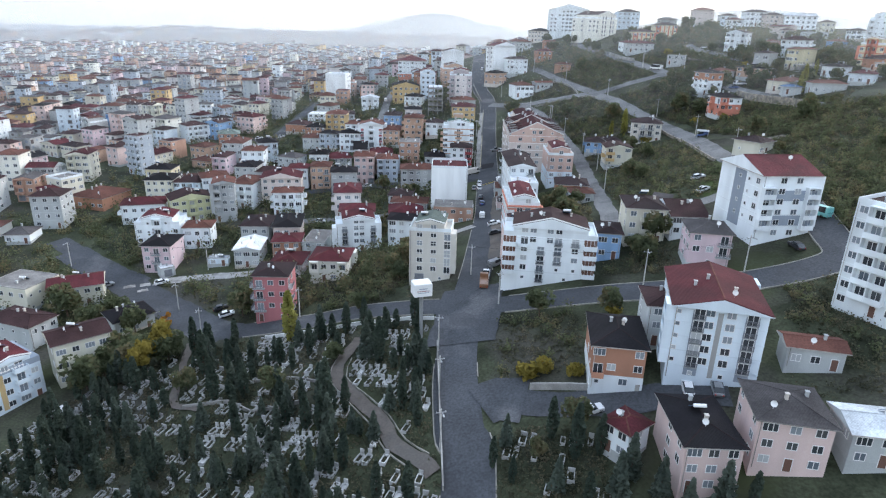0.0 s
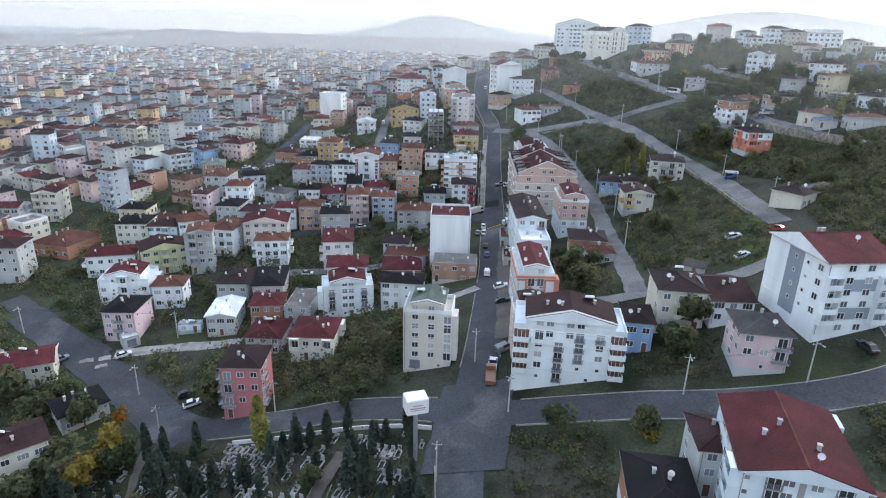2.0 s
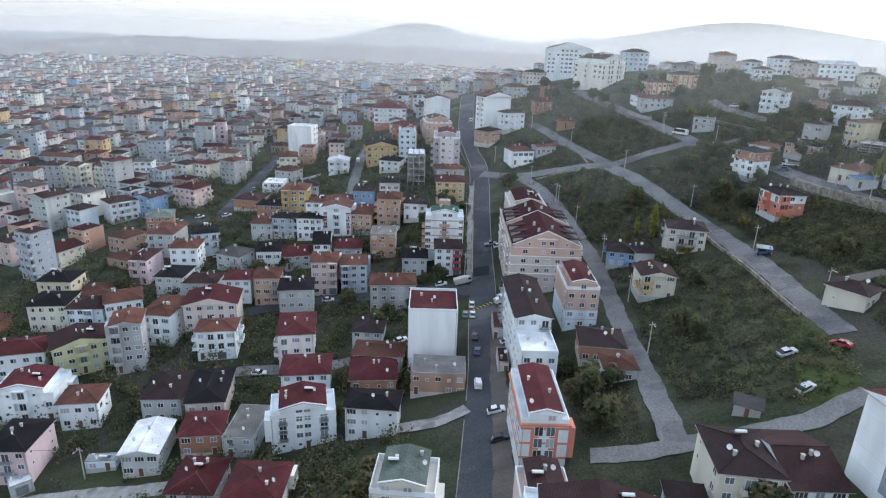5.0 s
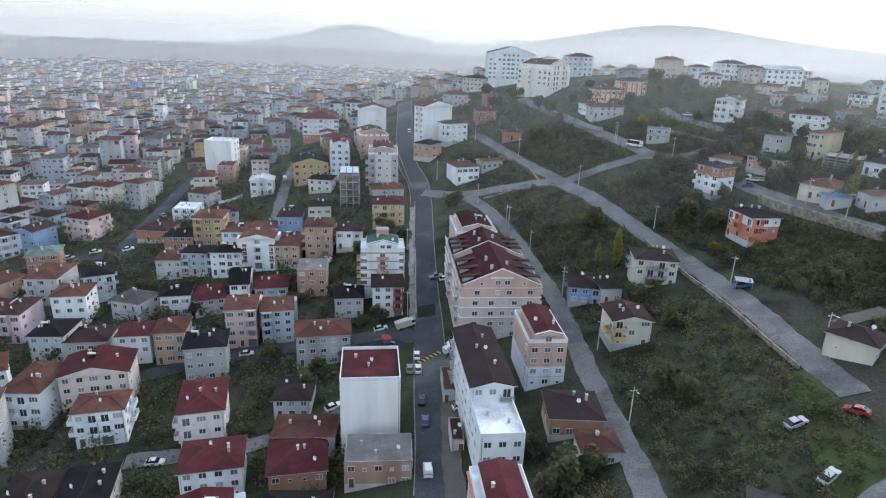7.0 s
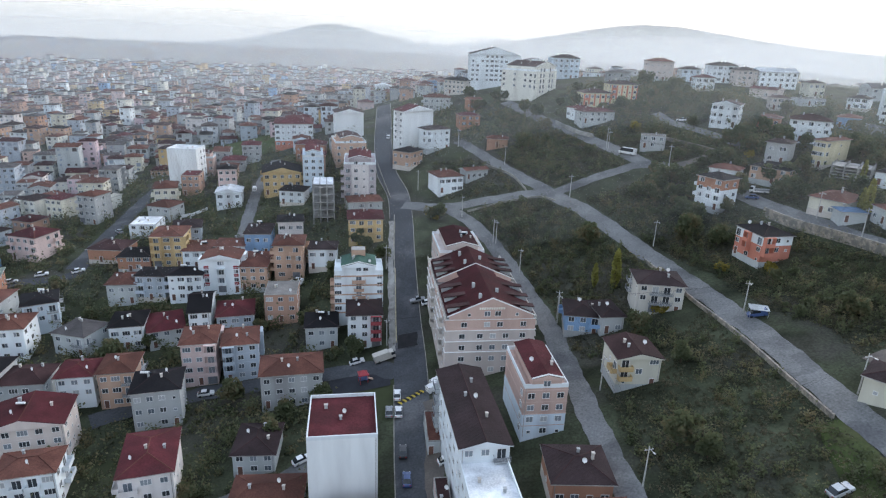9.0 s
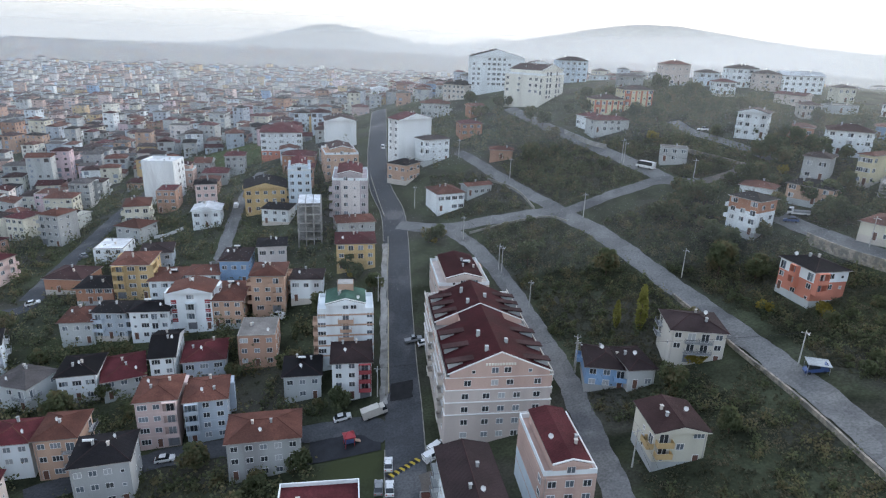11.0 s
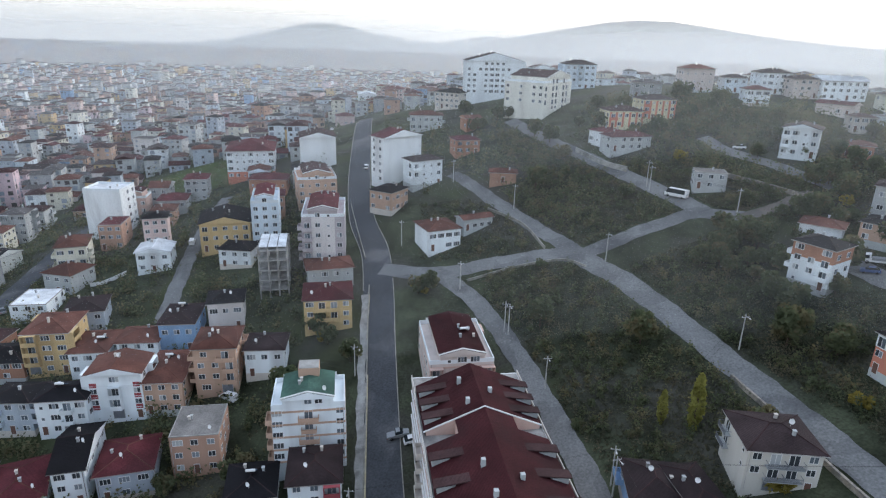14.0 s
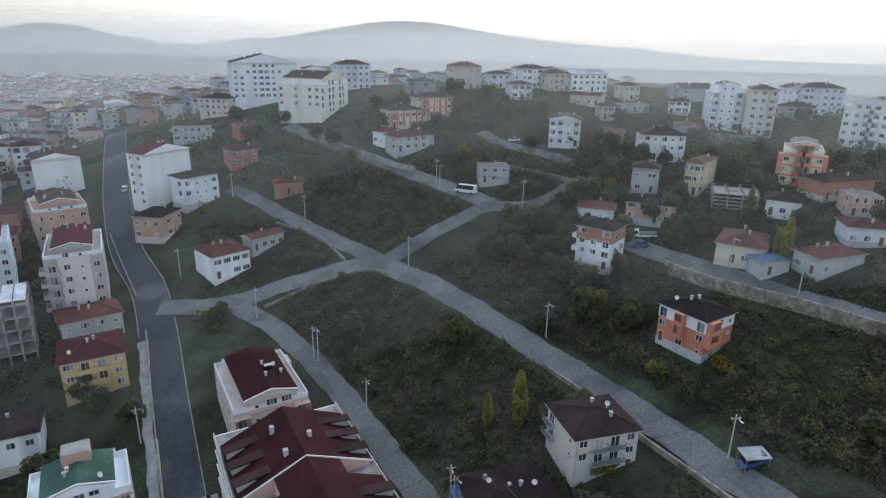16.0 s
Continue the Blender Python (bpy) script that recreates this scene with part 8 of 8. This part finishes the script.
y = 165.0
count = 0
while y < 3300:
    step = 12.4 + max(0, y - 500) * 0.0085
    x = -0.8 * y - 130
    while x < 0.62 * y + 60:
        bx, by = int(x // 70), int(y // 70)
        yaw = BLOCKS.setdefault((bx, by), town.choice((0.05, 0.12, -0.1, 0.3, 0.2, -0.35)) + town.uniform(-0.05, 0.05))
        px, py = x + town.uniform(-2.5, 2.5), y + town.uniform(-2.5, 2.5)
        x += step * town.uniform(0.9, 1.25)
        if town.random() < 0.13 or on_hill(px, py) or near_house(px, py, 11.5) or (y < 620 and near_road(px, py, 6)):
            continue
        if py < 235 and px > -135:
            continue
        g = ground(px, py)
        big = town.random()
        fl = town.choice((1, 2, 2, 2, 3, 3, 3, 4)) if big < 0.91 else town.choice((4, 5, 5, 6))
        w, d = town.uniform(7, 11.5), town.uniform(8, 11.5)
        wi = town.choice((0, 0, 1, 1, 2, 2, 2, 3, 3, 4, 5, 5, 9, 10, 6, 11, 11, 5, 13, 6, 2, 9, 14, 8, 7, town.choice((7, 8, 12))))
        if py < 480 and -215 < px:
            house(px, py, math.degrees(yaw), w, d, fl * 2.9 + 0.3, town.choice(("hip", "hip", "hip", "gable", "gable2", "flat", "parapetg" if fl > 3 else "hip")), TOWN_WALLS[wi], town.choice(TOWN_ROOFS), town.random() < 0.5)
            HOUSES.append((px, py))
            count += 1
            continue
        town_house(px, py, yaw, w * (1 + (step - 12.4) / 45), d * (1 + (step - 12.4) / 45), fl * 2.9, wi, town.randrange(len(ROOFS_FAR)), town.choice((0, 0, 0, 0, 1, 2)), y < 900)
        count += 1
    y += step
for _ in range(2600):
    py = town.uniform(2300, 4600)
    px = town.uniform(-0.75, 0.75) * py
    if ground(px, py) > 80:
        continue
    town_house(px, py, town.uniform(-0.4, 0.4), town.uniform(12, 30), town.uniform(12, 22), town.choice((8, 9, 12, 15, 18)), town.choice((1, 4, 9, 10, 2, 5, 11)), town.randrange(len(ROOFS_FAR)), town.choice((0, 1, 2)), False)
from_arrays("town_houses", tv, tf, None, "stuff", "dense town of low plastered houses with rust and dark roofs", "houses", mats=WALLS_FAR + ROOFS_FAR + [RAIL, WALL["slate"]], midx=tm)

# trees between the far houses
spots, far_spots = [], []
for _ in range(3600):
    py = 170 + 2600 * town.random() ** 1.7
    px = town.uniform(-0.8 * py - 100, 0.6 * py)
    if (px > -8 and py < 560) or (py > 1500 and ground(px, py) > 45) or near_house(px, py, 6) or (py < 620 and near_road(px, py, 1.5)):
        continue
    (spots if py < 650 else far_spots).append((px, py))
for _ in range(1300):
    px, py = town.uniform(-150, -8), town.uniform(150, 470)
    if not near_house(px, py, 6.3) and not near_road(px, py, 2.0):
        spots.append((px, py))
for wood, n in (([(103.6, 460.6), (121.5, 472.3), (189.5, 432.9), (240.8, 399.2), (297.6, 355.1), (170.2, 283.8), (142.1, 320.9), (132.3, 357.7), (121.5, 380.3), (106.4, 420.2)], 980), ([(20.1, 507.8), (35.1, 484.1), (66.5, 467.4), (81.2, 424.4), (83.2, 368.5), (68.4, 367.0), (44.0, 422.1), (26.3, 413.4)], 160)):
    spots += [p for p in scatter(wood, n, 3.0, town) if not near_house(p[0], p[1], 9.0) and not near_road(p[0], p[1], 2.0)]
v, f = clumps(spots, (0.8, 1.6), (1.2, 3.0), 66, 0.40, 3)
tagged(new("garden_trees", tri_mesh("garden_trees", v, f, LEAF_GREEN)), "dark trees and gardens between the houses", "trees", "", "stuff")
v, f = clumps(far_spots, (1.6, 3.2), (2.5, 5.0), 30, 1.0, 6)
tagged(new("town_trees", tri_mesh("town_trees", v, f, LEAF_GREEN)), "far trees between the roofs of the town", "trees", "", "stuff")


# ---- sheets standing in for haze over the valley ----
def mist(distance, density):
    """A curved translucent sheet that stands in for haze in the air; it thins out upwards and daylight scatters on it.
    """
    m = bpy.data.materials.new("mist")
    m.use_nodes = True
    n, l = m.node_tree.nodes, m.node_tree.links
    n.remove(n["Principled BSDF"])
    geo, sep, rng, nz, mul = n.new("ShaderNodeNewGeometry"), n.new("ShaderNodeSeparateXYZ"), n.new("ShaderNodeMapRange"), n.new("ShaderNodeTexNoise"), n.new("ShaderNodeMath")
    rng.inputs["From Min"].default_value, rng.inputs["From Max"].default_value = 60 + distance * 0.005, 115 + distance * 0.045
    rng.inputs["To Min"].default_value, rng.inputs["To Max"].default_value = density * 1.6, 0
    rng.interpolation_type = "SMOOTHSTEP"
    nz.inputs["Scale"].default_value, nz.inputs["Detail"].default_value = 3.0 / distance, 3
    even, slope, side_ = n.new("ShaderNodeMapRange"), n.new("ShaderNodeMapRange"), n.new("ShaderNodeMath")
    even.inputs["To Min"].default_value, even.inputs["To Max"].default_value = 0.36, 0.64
    # opacity grows eastwards, imitating the haze glare on the sun's side
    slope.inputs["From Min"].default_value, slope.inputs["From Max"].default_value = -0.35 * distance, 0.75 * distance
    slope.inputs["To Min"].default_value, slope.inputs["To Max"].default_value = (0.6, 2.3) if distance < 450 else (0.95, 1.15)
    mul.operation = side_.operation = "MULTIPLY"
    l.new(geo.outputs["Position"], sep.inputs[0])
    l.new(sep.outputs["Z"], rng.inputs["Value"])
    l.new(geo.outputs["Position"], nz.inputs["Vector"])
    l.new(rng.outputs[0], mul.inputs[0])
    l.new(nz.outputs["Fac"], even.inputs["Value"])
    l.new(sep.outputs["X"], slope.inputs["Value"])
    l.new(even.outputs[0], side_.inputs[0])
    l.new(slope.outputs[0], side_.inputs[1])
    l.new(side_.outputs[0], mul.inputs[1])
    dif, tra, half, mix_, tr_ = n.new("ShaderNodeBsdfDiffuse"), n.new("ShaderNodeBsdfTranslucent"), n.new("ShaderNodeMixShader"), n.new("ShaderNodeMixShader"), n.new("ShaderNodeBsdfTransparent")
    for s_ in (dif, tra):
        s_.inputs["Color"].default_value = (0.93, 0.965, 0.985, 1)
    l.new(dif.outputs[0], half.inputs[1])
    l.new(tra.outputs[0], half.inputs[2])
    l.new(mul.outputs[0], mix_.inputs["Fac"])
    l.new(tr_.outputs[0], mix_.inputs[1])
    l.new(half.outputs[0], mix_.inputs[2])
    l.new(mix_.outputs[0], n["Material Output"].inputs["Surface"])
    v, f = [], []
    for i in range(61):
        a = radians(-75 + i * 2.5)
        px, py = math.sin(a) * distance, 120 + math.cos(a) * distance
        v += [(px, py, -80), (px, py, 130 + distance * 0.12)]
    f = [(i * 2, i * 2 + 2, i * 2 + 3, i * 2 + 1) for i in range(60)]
    return from_arrays("mist", v, f, m, "stuff", "translucent sheet standing in for haze over the valley", "mist")


# nested sheets imitate haze that thickens with distance
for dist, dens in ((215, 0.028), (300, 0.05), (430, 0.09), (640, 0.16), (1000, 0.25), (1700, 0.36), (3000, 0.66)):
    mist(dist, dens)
